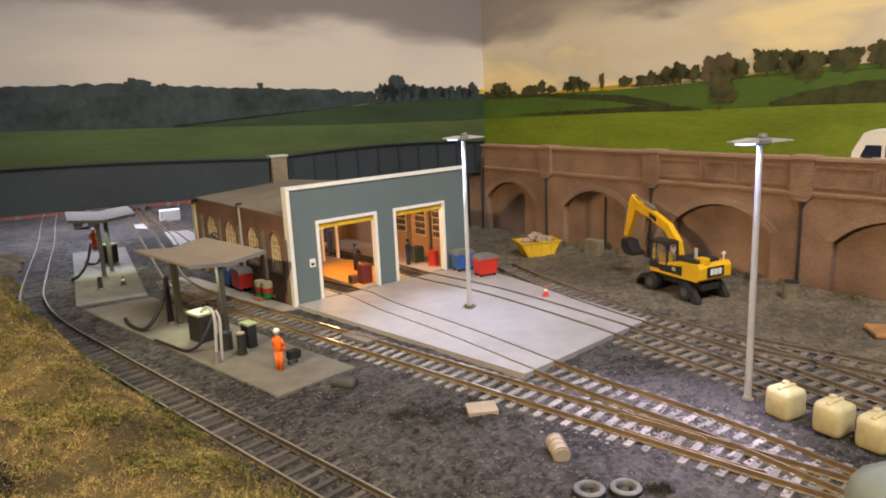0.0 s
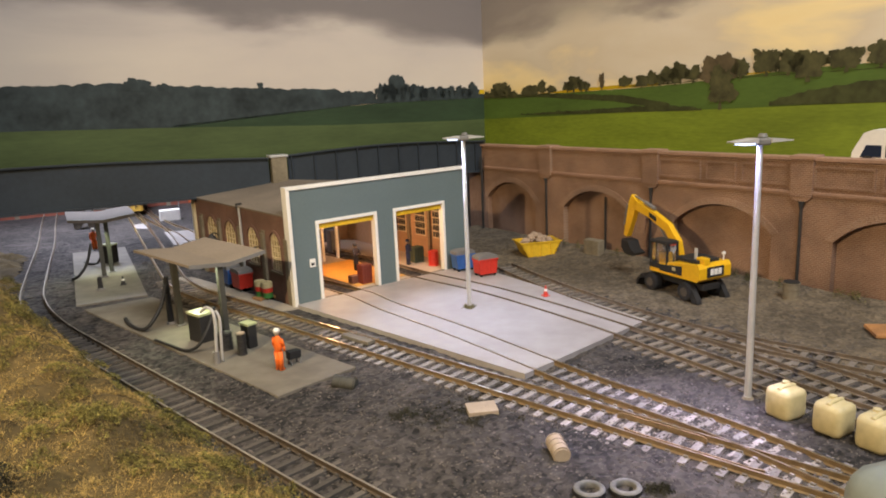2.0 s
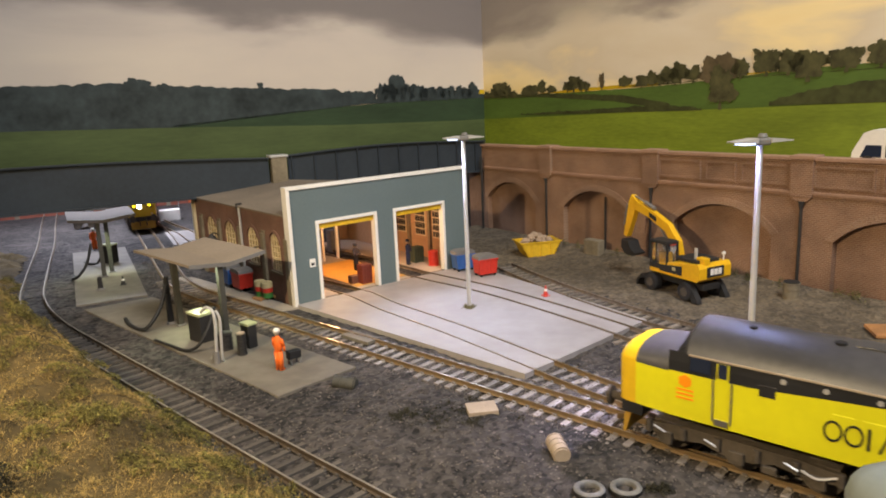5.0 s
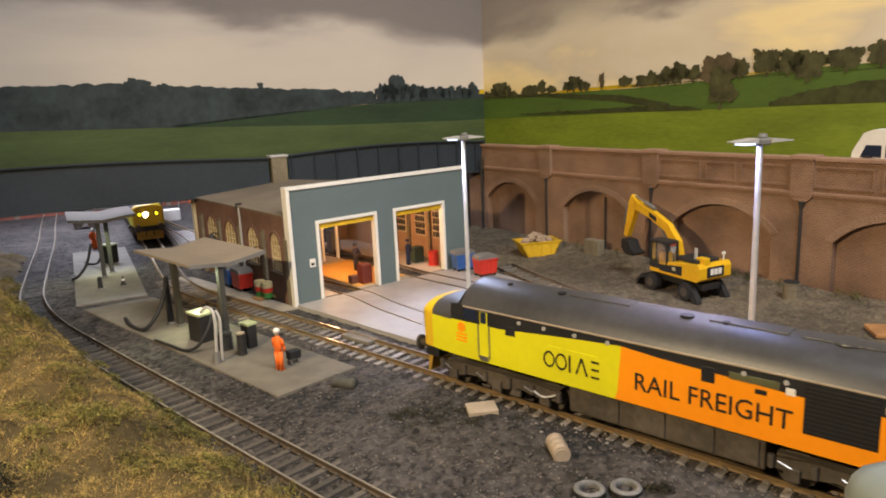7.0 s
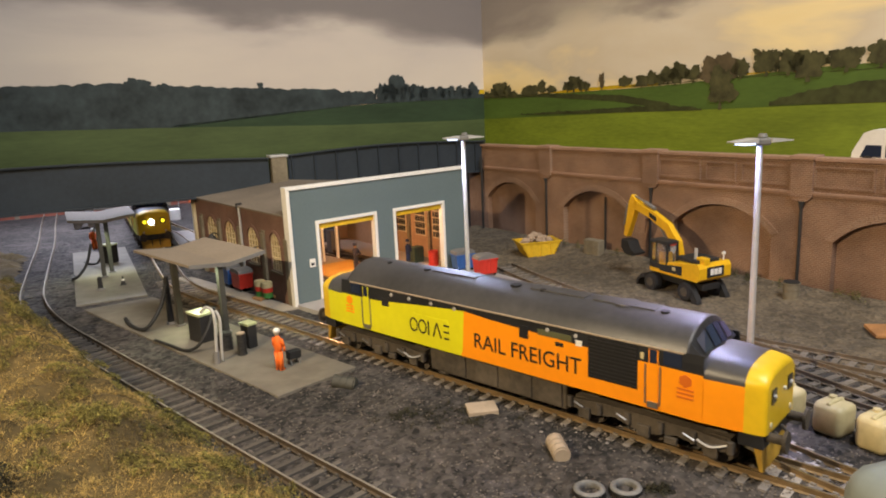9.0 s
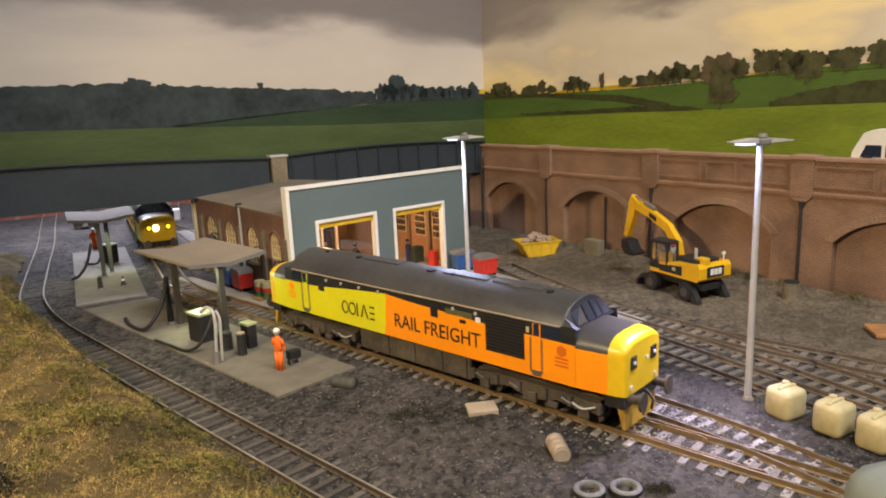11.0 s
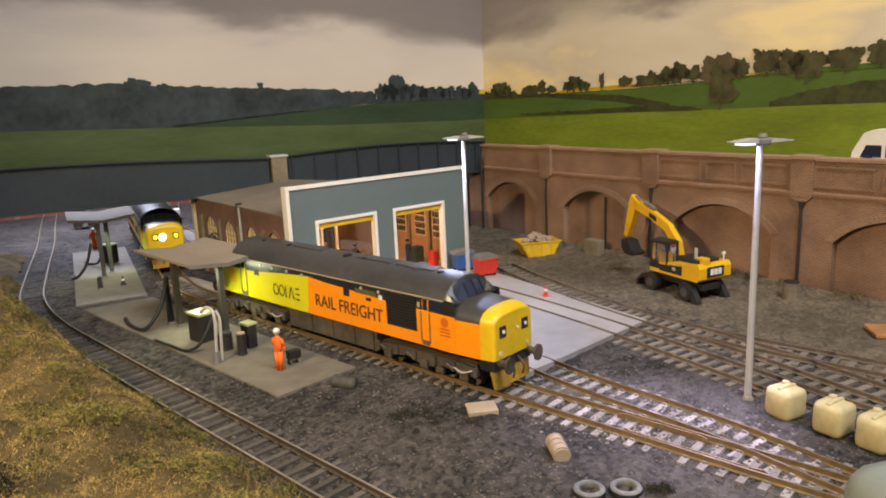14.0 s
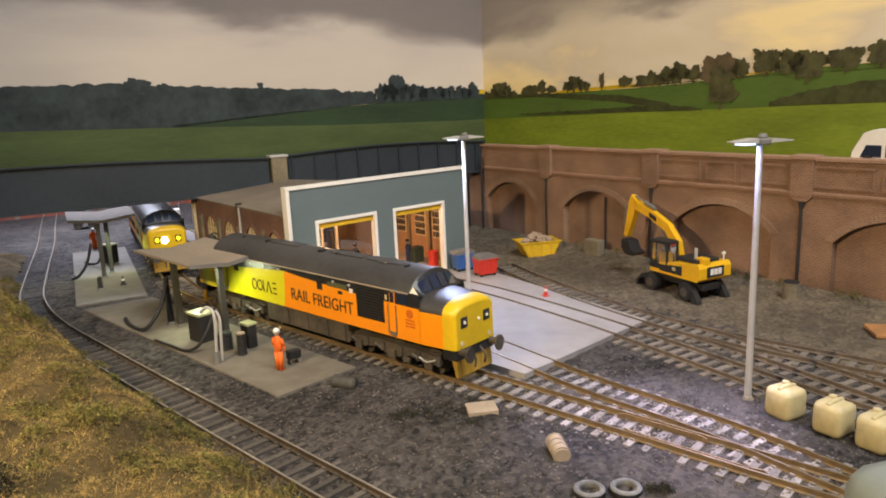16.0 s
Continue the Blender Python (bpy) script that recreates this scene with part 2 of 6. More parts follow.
SCRUB_DARK = material("dark_scrub", (0.03, 0.027, 0.014), 0.95, 0, 0.4, 1.5, 60, 300, 0.2)
CHIP = material("glint_chip", (0.24, 0.21, 0.19), 0.9, 0, 0.6, 1.3, 80, 500, 0.2)
NAMEPLATE = material("olive_nameplate", (0.1, 0.1, 0.045), 0.5, 0, 0.7, 1.2, 60, 300, 0.05)
EMBLEM = material("dull_red_emblem", (0.6, 0.13, 0.01), 0.4, 0, 0.9, 1.05, 30, 300, 0.02)
PLOUGH = material("dirty_yellow_plough", (0.5, 0.29, 0.03), 0.6, 0, 0.5, 1.1, 80, 300, 0.1)
INNER_WALL = material("tan_inner_wall", (0.44, 0.27, 0.15), 0.8, 0, 0.75, 1.1, 30, 300, 0.1)
BRICK_RING = brick_material("arch_ring_brick", (0.34, 0.2, 0.125), (0.27, 0.15, 0.09), (0.38, 0.27, 0.19))
CLUMP = material("olive_clump", (0.155, 0.13, 0.03), 0.95, 0, 0.4, 1.5, 40, 300, 0.2)
WEED = material("weed_foliage", (0.1, 0.09, 0.025), 0.9, 0, 0.5, 1.3, 90, 500, 0.2)
MOSS = material("olive_scatter", (0.15, 0.125, 0.03), 0.95, 0, 0.4, 1.4, 40, 500, 0.2)
ORANGE_FLOOR = material("workshop_floor", (0.45, 0.36, 0.27), 0.6, 0, 0.75, 1.1, 30, 400, 0.1)

pieces(STONE, 0.4, 1.7)
pieces(GRASS, 0.5, 1.3)
pieces(CLUMP, 0.35, 1.7)
pieces(WEED, 0.4, 1.8)
pieces(MOSS, 0.3, 1.9)
each_its_own(SLEEPER_PALE, 0.6, 1.25)
each_its_own(SLEEPER_DUST, 0.65, 1.3)
each_its_own(SLEEPER_DARK, 0.6, 1.4)

# ---- mesh helpers; all measures below are millimetres of the model ----


def at(x, y, z=0.0, rz=0.0, rx=0.0, ry=0.0):
    return pose(x * MM, y * MM, z * MM, rx, ry, rz)


def finish(name, bm, mats, smooth=False):
    mesh = bpy.data.meshes.new(name)
    for v in bm.verts:
        v.co *= MM
    bmesh.ops.recalc_face_normals(bm, faces=bm.faces[:])
    if smooth:
        for f in bm.faces:
            f.smooth = True
    bm.to_mesh(mesh)
    bm.free()
    for m in mats if isinstance(mats, (list, tuple)) else [mats]:
        mesh.materials.append(m)
    return mesh


def part(name, bm, material_, parent=None, label="", m=None, smooth=False):
    ob = new(name, finish(name, bm, material_, smooth))
    ob.parent = parent
    if m is not None:
        ob.matrix_basis = m
    if label:
        ob["label"] = label
    return ob


def again(name, ob, parent, m):
    """The same mesh once more as another part."""
    o = new(name, ob.data)
    o.parent, o.matrix_basis = parent, m
    return o


def thing(name, m, label, category, group="", kind=""):
    e = new(name)
    e.empty_display_size = 0.01
    e.matrix_basis = m
    return tagged(e, label, category, group, kind)


def box(bm, x0, x1, y0, y1, z0, z1, bevel=0.0, idx=0, m=None):
    r = bmesh.ops.create_cube(bm, size=1.0)
    vs = r["verts"]
    for v in vs:
        v.co = Vector((x0 + (v.co.x + 0.5) * (x1 - x0), y0 + (v.co.y + 0.5) * (y1 - y0), z0 + (v.co.z + 0.5) * (z1 - z0)))
    fs = {f for v in vs for f in v.link_faces}
    if bevel:
        es = list({e for v in vs for e in v.link_edges})
        res = bmesh.ops.bevel(bm, geom=es, offset=bevel, segments=2, profile=0.5, affect="EDGES")
        fs = {f for f in fs if f.is_valid} | set(res["faces"])
        vs = list({v for f in fs for v in f.verts})
    for f in fs:
        f.material_index = idx
    if m is not None:
        bmesh.ops.transform(bm, matrix=m, verts=vs)
    return vs


def rod(bm, a, b, r0, r1=None, seg=10, idx=0):
    a, b = Vector(a), Vector(b)
    r1 = r0 if r1 is None else r1
    d = b - a
    r = bmesh.ops.create_cone(bm, cap_ends=True, segments=seg, radius1=r0, radius2=r1, depth=d.length)
    q = d.to_track_quat("Z", "Y").to_matrix().to_4x4()
    bmesh.ops.transform(bm, matrix=Matrix.Translation((a + b) / 2) @ q, verts=r["verts"])
    for f in {f for v in r["verts"] for f in v.link_faces}:
        f.material_index = idx
    return r["verts"]


def tube(bm, pts, r, seg=8):
    """A hose along smooth points."""
    pts = [Vector(p) for p in pts]
    fine = []
    for i in range(len(pts) - 1):
        p0, p1, p2, p3 = pts[max(i - 1, 0)], pts[i], pts[i + 1], pts[min(i + 2, len(pts) - 1)]
        for k in range(6):
            t = k / 6
            fine.append(0.5 * ((2 * p1) + (p2 - p0) * t + (2 * p0 - 5 * p1 + 4 * p2 - p3) * t * t + (3 * p1 - p0 - 3 * p2 + p3) * t ** 3))
    fine.append(pts[-1])
    rings = []
    for i, p in enumerate(fine):
        d = (fine[min(i + 1, len(fine) - 1)] - fine[max(i - 1, 0)]).normalized()
        s = d.cross(Vector((0.3, 0.2, 1))).normalized()
        u = s.cross(d)
        rings.append([bm.verts.new(p + (s * math.cos(a) + u * math.sin(a)) * r) for a in [2 * math.pi * k / seg for k in range(seg)]])
    for a, b in zip(rings, rings[1:]):
        for k in range(seg):
            bm.faces.new((a[k], a[(k + 1) % seg], b[(k + 1) % seg], b[k]))
    bm.faces.new(rings[0])
    bm.faces.new(rings[-1])


def prism(bm, pts, y0, y1, idx=0, m=None):
    """An outline in x and z, drawn out from y0 to y1."""
    a = [bm.verts.new((x, y0, z)) for x, z in pts]
    b = [bm.verts.new((x, y1, z)) for x, z in pts]
    n = len(pts)
    fs = [bm.faces.new(a), bm.faces.new(b[::-1])]
    fs += [bm.faces.new((a[i], b[i], b[(i + 1) % n], a[(i + 1) % n])) for i in range(n)]
    for f in fs:
        f.material_index = idx
    if m is not None:
        bmesh.ops.transform(bm, matrix=m, verts=a + b)
    return a + b


def slab_of(bm, pts, z0, z1):
    """A ground outline in x and y between two heights."""
    a = [bm.verts.new((x, y, z0)) for x, y in pts]
    b = [bm.verts.new((x, y, z1)) for x, y in pts]
    n = len(pts)
    bm.faces.new(a[::-1])
    bm.faces.new(b)
    for i in range(n):
        bm.faces.new((a[i], a[(i + 1) % n], b[(i + 1) % n], b[i]))


def words(name, text, size, parent, m, mat, depth=0.15):
    """Lettering in the built-in font, as a thin mesh in x and y of its pose; size in millimetres."""
    cu = bpy.data.curves.new(name, "FONT")
    cu.body, cu.size, cu.extrude, cu.align_x = text, size * MM, depth * MM, "CENTER"
    cu.resolution_u = 3
    tmp = new(name, cu)
    dg = bpy.context.evaluated_depsgraph_get()
    mesh = bpy.data.meshes.new_from_object(tmp.evaluated_get(dg))
    bpy.data.objects.remove(tmp)
    mesh.materials.clear()
    mesh.materials.append(mat)
    ob = new(name, mesh)
    ob.parent, ob.matrix_basis = parent, m
    return ob


# ---- plan ----
RAIL = 4.0
WALL0, WALL_DIR = Vector((40, 752)), Vector((0.578, -0.816))
WALL_TURN = math.degrees(math.atan2(WALL_DIR.y, WALL_DIR.x))
BRIDGE0, BRIDGE_DIR = Vector((43, 745)), Vector((-0.907, -0.421))
BRIDGE_TURN = math.degrees(math.atan2(BRIDGE_DIR.y, BRIDGE_DIR.x))
CORNER = Vector((52, 780))


class Path:
    """A smooth track line through points, by arc length."""

    def __init__(self, pts):
        p = [Vector(q) for q in pts]
        self.p = []
        for i in range(len(p) - 1):
            p0, p1, p2, p3 = p[max(i - 1, 0)], p[i], p[i + 1], p[min(i + 2, len(p) - 1)]
            n = max(2, int((p2 - p1).length / 3))
            for k in range(n):
                t = k / n
                self.p.append(0.5 * ((2 * p1) + (p2 - p0) * t + (2 * p0 - 5 * p1 + 4 * p2 - p3) * t * t + (3 * p1 - p0 - 3 * p2 + p3) * t ** 3))
        self.p.append(p[-1])
        self.s = [0.0]
        for a, b in zip(self.p, self.p[1:]):
            self.s.append(self.s[-1] + (b - a).length)
        self.length = self.s[-1]

    def __call__(self, s):
        i = int(np.clip(np.searchsorted(self.s, s) - 1, 0, len(self.p) - 2))
        a, b = self.p[i], self.p[i + 1]
        f = (s - self.s[i]) / (self.s[i + 1] - self.s[i])
        return a + (b - a) * f, (b - a).normalized()


# the main line: straight past the shed, then a bend of 20 degrees, then straight under the bridge
MAIN_C, MAIN_D = Vector((-73, 418.4)), Vector((-0.731, 0.684))
BEND_AT, BEND_R, BEND_A = 140.0, 285.0, radians(19.9)


def main_line(s):
    """Place and heading s millimetres past the stopping place; runs away from the camera."""
    if s < BEND_AT:
        return MAIN_C + MAIN_D * s, MAIN_D.copy()
    side = Vector((MAIN_D.y, -MAIN_D.x))
    a = min((s - BEND_AT) / BEND_R, BEND_A)
    d = MAIN_D * math.cos(a) + side * math.sin(a)
    p = MAIN_C + MAIN_D * (BEND_AT + BEND_R * math.sin(a)) + side * BEND_R * (1 - math.cos(a))
    return p + d * max(0.0, s - BEND_AT - BEND_R * BEND_A), d


TRACK_1 = Path([(45, 150), (-27, 221), (-130.8, 322), (-206.7, 397), (-272, 464), (-320, 528), (-360, 604), (-440, 768), (-509, 900), (-570, 1020)])
TRACK_3 = Path([(160, 200.5), (140, 229), (119, 262), (100, 287), (70, 322), (48, 353), (7, 411), (-39, 470), (-68, 512), (-120, 565), (-213, 658)])
TRACK_4 = Path([(-150, 700), (-70, 620), (-17.5, 554), (35, 497), (90, 420), (125, 362), (152, 316), (188, 258), (230, 195)])
TRACK_5 = Path([(50, 576), (67, 533), (95, 474), (123, 424), (149, 385), (169, 352), (186, 318), (212, 268), (250, 200)])
TRACK_6 = Path([(143, 394), (168, 366), (196, 340), (232, 305), (290, 246)])

# ---- the large structure ----


def hash2(x, y, s=1.0):
    return noise.noise(Vector((x * s, y * s, 3.7)))


T1_PTS = [(s, *TRACK_1(s)) for s in np.arange(0, TRACK_1.length, 6)]


def bank_height(x, y):
    """The grass bank on the camera's side of the front track; it grows taller along the line."""
    best, side, run = 1e9, 0.0, 0.0
    for s, p, d in T1_PTS:
        v = Vector((x, y)) - p
        q = v.length
        if q < best:
            best, side, run = q, d.x * v.y - d.y * v.x, s
    if side < 0:
        return 0.0
    r = max(0.0, best - 11)
    tall = float(np.interp(run, [60, 180, 300, 380, 450, 540], [12, 24, 46, 70, 58, 14]))
    return tall * (1 - math.exp(-r / 24)) + min(1.0, r / 15) * (9 * hash2(x, y, 0.03) + 6.0 * hash2(x, y, 0.08) + 2.2 * hash2(x, y, 0.21))


def ground_height(x, y):
    z = 0.7 * hash2(x, y, 0.05) + 0.8 * hash2(x, y, 0.17) + 0.5 * hash2(x, y, 0.41)
    a = (Vector((x, y)) - WALL0).dot(Vector((-0.816, -0.578)))
    if y < 800 and 0 <= a < 60:
        z += 5 * (1 - a / 60) ** 2
    return z + 0.85


def make_ground():
    xs = [-2000, -1400, -1000, -700, -560, -480] + list(np.arange(-430, 330, 3.2)) + [345, 380, 450, 600, 900, 1300]
    ys = [-900, -500, -200, 0, 80, 120] + list(np.arange(150, 620, 3.2)) + list(np.arange(620, 800, 6)) + list(np.arange(800, 1300, 25)) + [1400, 1600]
    verts, faces = [], []
    for y in ys:
        for x in xs:
            fine = -430 <= x <= 330 and 150 <= y <= 800
            verts.append((x * MM, y * MM, (ground_height(x, y) + (random.uniform(-0.4, 0.4) if fine else 0)) * MM))
    n = len(xs)
    for j in range(len(ys) - 1):
        for i in range(n - 1):
            faces.append((j * n + i, j * n + i + 1, (j + 1) * n + i + 1, (j + 1) * n + i))
    mesh = bpy.data.meshes.new("ground")
    mesh.from_pydata(verts, [], faces)
    mesh.materials.append(GROUND)
    return tagged(new("ground", mesh), "dark grey ash and ballast ground of a model railway yard", "ground", kind="structure")


make_ground()


def loose_stones(name, places, label, mat, lo, hi):
    """Many small stones in one mesh."""
    base = [(1, 0, 0), (-1, 0, 0), (0, 1, 0), (0, -1, 0), (0, 0, 1), (0, 0, -1)]
    tri = [(0, 2, 4), (2, 1, 4), (1, 3, 4), (3, 0, 4), (2, 0, 5), (1, 2, 5), (3, 1, 5), (0, 3, 5)]
    verts, faces = [], []
    for x, y, z in places:
        r, a = random.uniform(lo, hi), random.uniform(0, 6.28)
        k = len(verts)
        for bx, by, bz in base:
            j = random.uniform(0.6, 1.25)
            px, py = bx * math.cos(a) - by * math.sin(a), bx * math.sin(a) + by * math.cos(a)
            verts.append(((x + px * r * j) * MM, (y + py * r * j) * MM, (z + bz * r * 0.7 * j) * MM))
        faces += [(k + p, k + q, k + s) for p, q, s in tri]
    mesh = bpy.data.meshes.new(name)
    mesh.from_pydata(verts, [], faces)
    mesh.materials.append(mat)
    return tagged(new(name, mesh), label, "gravel", kind="stuff")


def make_bank():
    """The bank's soil and its fibres."""
    xs, ys = np.arange(-560, 60, 7.0), np.arange(40, 720, 7.0)
    grid, verts, faces, tips = {}, [], [], []
    for i, x in enumerate(xs):
        for j, y in enumerate(ys):
            h = bank_height(x, y)
            if h > 0.05:
                grid[i, j] = len(verts)
                verts.append((x * MM, y * MM, (h + random.uniform(-0.8, 0.8) - 1.2) * MM))
    for (i, j), a in grid.items():
        q = [grid.get(k) for k in ((i + 1, j), (i + 1, j + 1), (i, j + 1))]
        if None not in q:
            faces.append((a, *q))
    mesh = bpy.data.meshes.new("grass_bank")
    mesh.from_pydata(verts, [], faces)
    mesh.materials.append(SOIL)
    tagged(new("grass_bank", mesh), "brown soil bank under matted dry grass", "embankment", kind="structure")
    tops = {k: verts[a][2] / MM + 1.2 for k, a in grid.items()}
    slope = {(i, j): ((tops.get((i + 1, j), h) - h) / 7.0, (tops.get((i, j + 1), h) - h) / 7.0) for (i, j), h in tops.items()}
    spots = [(i, j) for i, j in grid if -400 < xs[i] < -10 and 140 < ys[j] < 600 and tops[i, j] > 0.4]

    def top_at():
        i, j = random.choice(spots)
        x, y = xs[i] + random.uniform(-4, 4), ys[j] + random.uniform(-4, 4)
        return x, y, tops[i, j] + (x - xs[i]) * slope[i, j][0] + (y - ys[j]) * slope[i, j][1]

    def crumb(vs, fs, x, y, z, r):
        k = len(vs)
        for _ in range(3):
            vs.append(((x + random.uniform(-r, r)) * MM, (y + random.uniform(-r, r)) * MM, (z + random.uniform(-r, r)) * MM))
        fs.append((k, k + 1, k + 2))

    # crumbled turf with fine straws in it
    verts, faces = [], []
    for n in range(290000):
        x, y, z = top_at()
        crumb(verts, faces, x, y, z + random.uniform(-1.5, 0.7), random.uniform(0.2, 0.6))
    for n in range(70000):
        x, y, z = top_at()
        dense = hash2(x, y, 0.045)
        a, lean, ln = random.uniform(0, 6.28), random.uniform(0.9, 1.6), random.uniform(0.8, 3.0) * (1 + 0.8 * dense)
        w = random.uniform(0.05, 0.13)
        if random.random() < 0.03:
            ln *= random.uniform(2.5, 5)
            lean = random.uniform(1.25, 1.6)
        dx, dy = math.cos(a), math.sin(a)
        k = len(verts)
        z -= 0.8
        top = (x + dx * ln * math.sin(lean), y + dy * ln * math.sin(lean), z + ln * math.cos(lean) + 0.8)
        mid = (x + dx * ln * 0.4 * math.sin(lean * 0.7), y + dy * ln * 0.4 * math.sin(lean * 0.7), z + ln * 0.6 * math.cos(lean * 0.7))
        for p, ww in (((x, y, z), w), (mid, w * 0.9)):
            verts.append(((p[0] - dy * ww) * MM, (p[1] + dx * ww) * MM, p[2] * MM))
            verts.append(((p[0] + dy * ww) * MM, (p[1] - dx * ww) * MM, p[2] * MM))
        verts.append(tuple(c * MM for c in top))
        faces += [(k, k + 1, k + 3, k + 2), (k + 2, k + 3, k + 4)]
    mesh = bpy.data.meshes.new("dry_grass")
    mesh.from_pydata(verts, [], faces)
    mesh.materials.append(GRASS)
    tagged(new("dry_grass", mesh), "matted straw-coloured and golden grass on the bank", "grass", kind="stuff")
    # thin olive scatter, and rounded clumps of it that cast shade
    verts, faces = [], []
    for n in range(26000):
        x, y, z = top_at()
        if hash2(x + 300, y, 0.05) + 0.5 * hash2(x, y + 90, 0.14) > random.uniform(-0.1, 0.3):
            crumb(verts, faces, x, y, z + random.uniform(-1.0, 1.2), random.uniform(0.3, 0.9))
    moss = bpy.data.meshes.new("olive_scatter")
    moss.from_pydata(verts, [], faces)
    moss.materials.append(MOSS)
    tagged(new("olive_scatter", moss), "olive green scatter strewn among the dry grass", "grass", kind="stuff")
    verts, faces = [], []
    for n in range(1500):
        x, y, z = top_at()
        if hash2(x + 120, y + 40, 0.03) < random.uniform(-0.45, 0.15):
            continue
        r, h = random.uniform(2.5, 9.0), random.uniform(2.0, 6.0)
        for _ in range(int(16 * r * r * 0.55) + 20):
            a, q = random.uniform(0, 6.28), random.random() ** 0.5
            lump = 0.75 + 0.5 * noise.noise(Vector((math.cos(a) * 1.6 + n, math.sin(a) * 1.6, n)))
            crumb(verts, faces, x + math.cos(a) * q * r * lump, y + math.sin(a) * q * r * lump * 0.8, z - 0.6 + h * (1 - q * q) * random.uniform(0.5, 1.05), random.uniform(0.25, 0.7))
    tuft = bpy.data.meshes.new("olive_clumps")
    tuft.from_pydata(verts, [], faces)
    tuft.materials.append(CLUMP)
    tagged(new("olive_clumps", tuft), "rounded olive and brown clumps of turf on the bank", "grass", kind="stuff")


make_bank()


def make_slab(name, pts, z0, z1, mat, label):
    bm = bmesh.new()
    slab_of(bm, pts, z0, z1)
    bmesh.ops.bevel(bm, geom=[e for e in bm.edges if all(v.co.z > z0 + 0.1 for v in e.verts)], offset=0.3, segments=1, affect="EDGES")
    return tagged(part(name, bm, mat), label, "slab", kind="structure")


# the concrete apron, cut into strips by the two tracks laid in it


def clip_poly(poly, p, n):
    """The part of a flat outline on the side of p to which n points."""
    out = []
    for a, b in zip(poly, poly[1:] + poly[:1]):
        da, db = (a - p).dot(n), (b - p).dot(n)
        if da >= 0:
            out.append(a)
        if da * db < 0:
            out.append(a + (b - a) * (da / (da - db)))
    return out


APRON_FRONT = [Vector((39, 338)), Vector((124, 415.5))]


def make_apron():
    """Pieces of concrete between and beside the rails; the back edge meets the shed front."""
    back = [SHED0 + Vector((0.785, 0.619)) * a for a in (0, 161)]
    apron = thing("concrete_apron", at(0, 0), "pale weathered concrete apron in front of the engine shed", "apron", kind="structure")
    lines = []
    for path in (TRACK_3, TRACK_4):
        pts = [path(s)[0] for s in np.linspace(0, path.length, 160)]
        f = (APRON_FRONT[1] - APRON_FRONT[0]).normalized()
        nf = Vector((-f.y, f.x))
        nb = Vector((0.619, -0.785))
        run = [p for p in pts if (p - APRON_FRONT[0]).dot(nf) > -6 and (p - SHED0).dot(nb) > -6]
        if (run[0] - SHED0).dot(nb) < (run[-1] - SHED0).dot(nb):
            run.reverse()
        lines.append(run)
    offs = lambda run, o: [p + Vector((-(run[min(i + 1, len(run) - 1)] - run[max(i - 1, 0)]).y, (run[min(i + 1, len(run) - 1)] - run[max(i - 1, 0)]).x)).normalized() * o for i, p in enumerate(run)]
    left, right = lines
    side_l, side_r = [APRON_FRONT[0], back[0]], [APRON_FRONT[1], back[1] + Vector((0.785, 0.619)) * 2]
    edges = [(side_l, offs(left, 8.9)), (offs(left, 7.6), offs(left, -7.6)), (offs(left, -8.9), offs(right, 8.9)), (offs(right, 7.6), offs(right, -7.6)), (offs(right, -8.9), side_r)]
    f = (APRON_FRONT[1] - APRON_FRONT[0]).normalized()
    nf = Vector((-f.y, f.x))
    nb = Vector((0.619, -0.785))
    for a, b in edges:
        poly = list(a) + list(b)[::-1]
        poly = clip_poly(poly, APRON_FRONT[0], nf)
        poly = clip_poly(poly, SHED0 + Vector((0.619, -0.785)) * 0.5, nb)
        bm = bmesh.new()
        slab_of(bm, [(p.x, p.y) for p in poly], -1, 3.6)
        part("concrete_strip", bm, CONCRETE, apron)
    return apron


make_apron()
make_slab("fuelling_pad", [(-50.5, 363), (-85.5, 328), (-268, 503), (-228, 531)], -1, 2.0, PAD, "grey concrete fuelling slab beside the main line")
make_slab("fuelling_pad", [(-389, 725), (-343, 746), (-235, 538), (-280, 515)], -1, 2.0, PAD, "weathered grey slab further along the main line")
make_slab("pavement", [(-117, 474), (-105, 483), (-214, 588), (-236, 594)], -1, 2.2, WALKWAY, "narrow concrete walkway along the shed's brick side")
make_slab("pavement", [(-331, 826), (-245, 850), (-205, 765), (-288, 741)], -1, 2.4, CONCRETE, "pale concrete hardstanding behind the bridge")
make_slab("pavement", [(-397, 892), (-381, 903), (-362, 858), (-379, 862)], -1, 2.4, CONCRETE, "small pale concrete patch between the rear tracks")


def arch_outline(x0, x1, spring, crown, n=14):
    """A segmental arch from the ground up, x to the right."""
    w, h = (x1 - x0) / 2, crown - spring
    r = (w * w + h * h) / (2 * h)
    cx, cz = (x0 + x1) / 2, crown - r
    a = math.asin(min(1, w / r))
    return [(cx + r * math.sin(t), cz + r * math.cos(t)) for t in np.linspace(-a, a, n)]


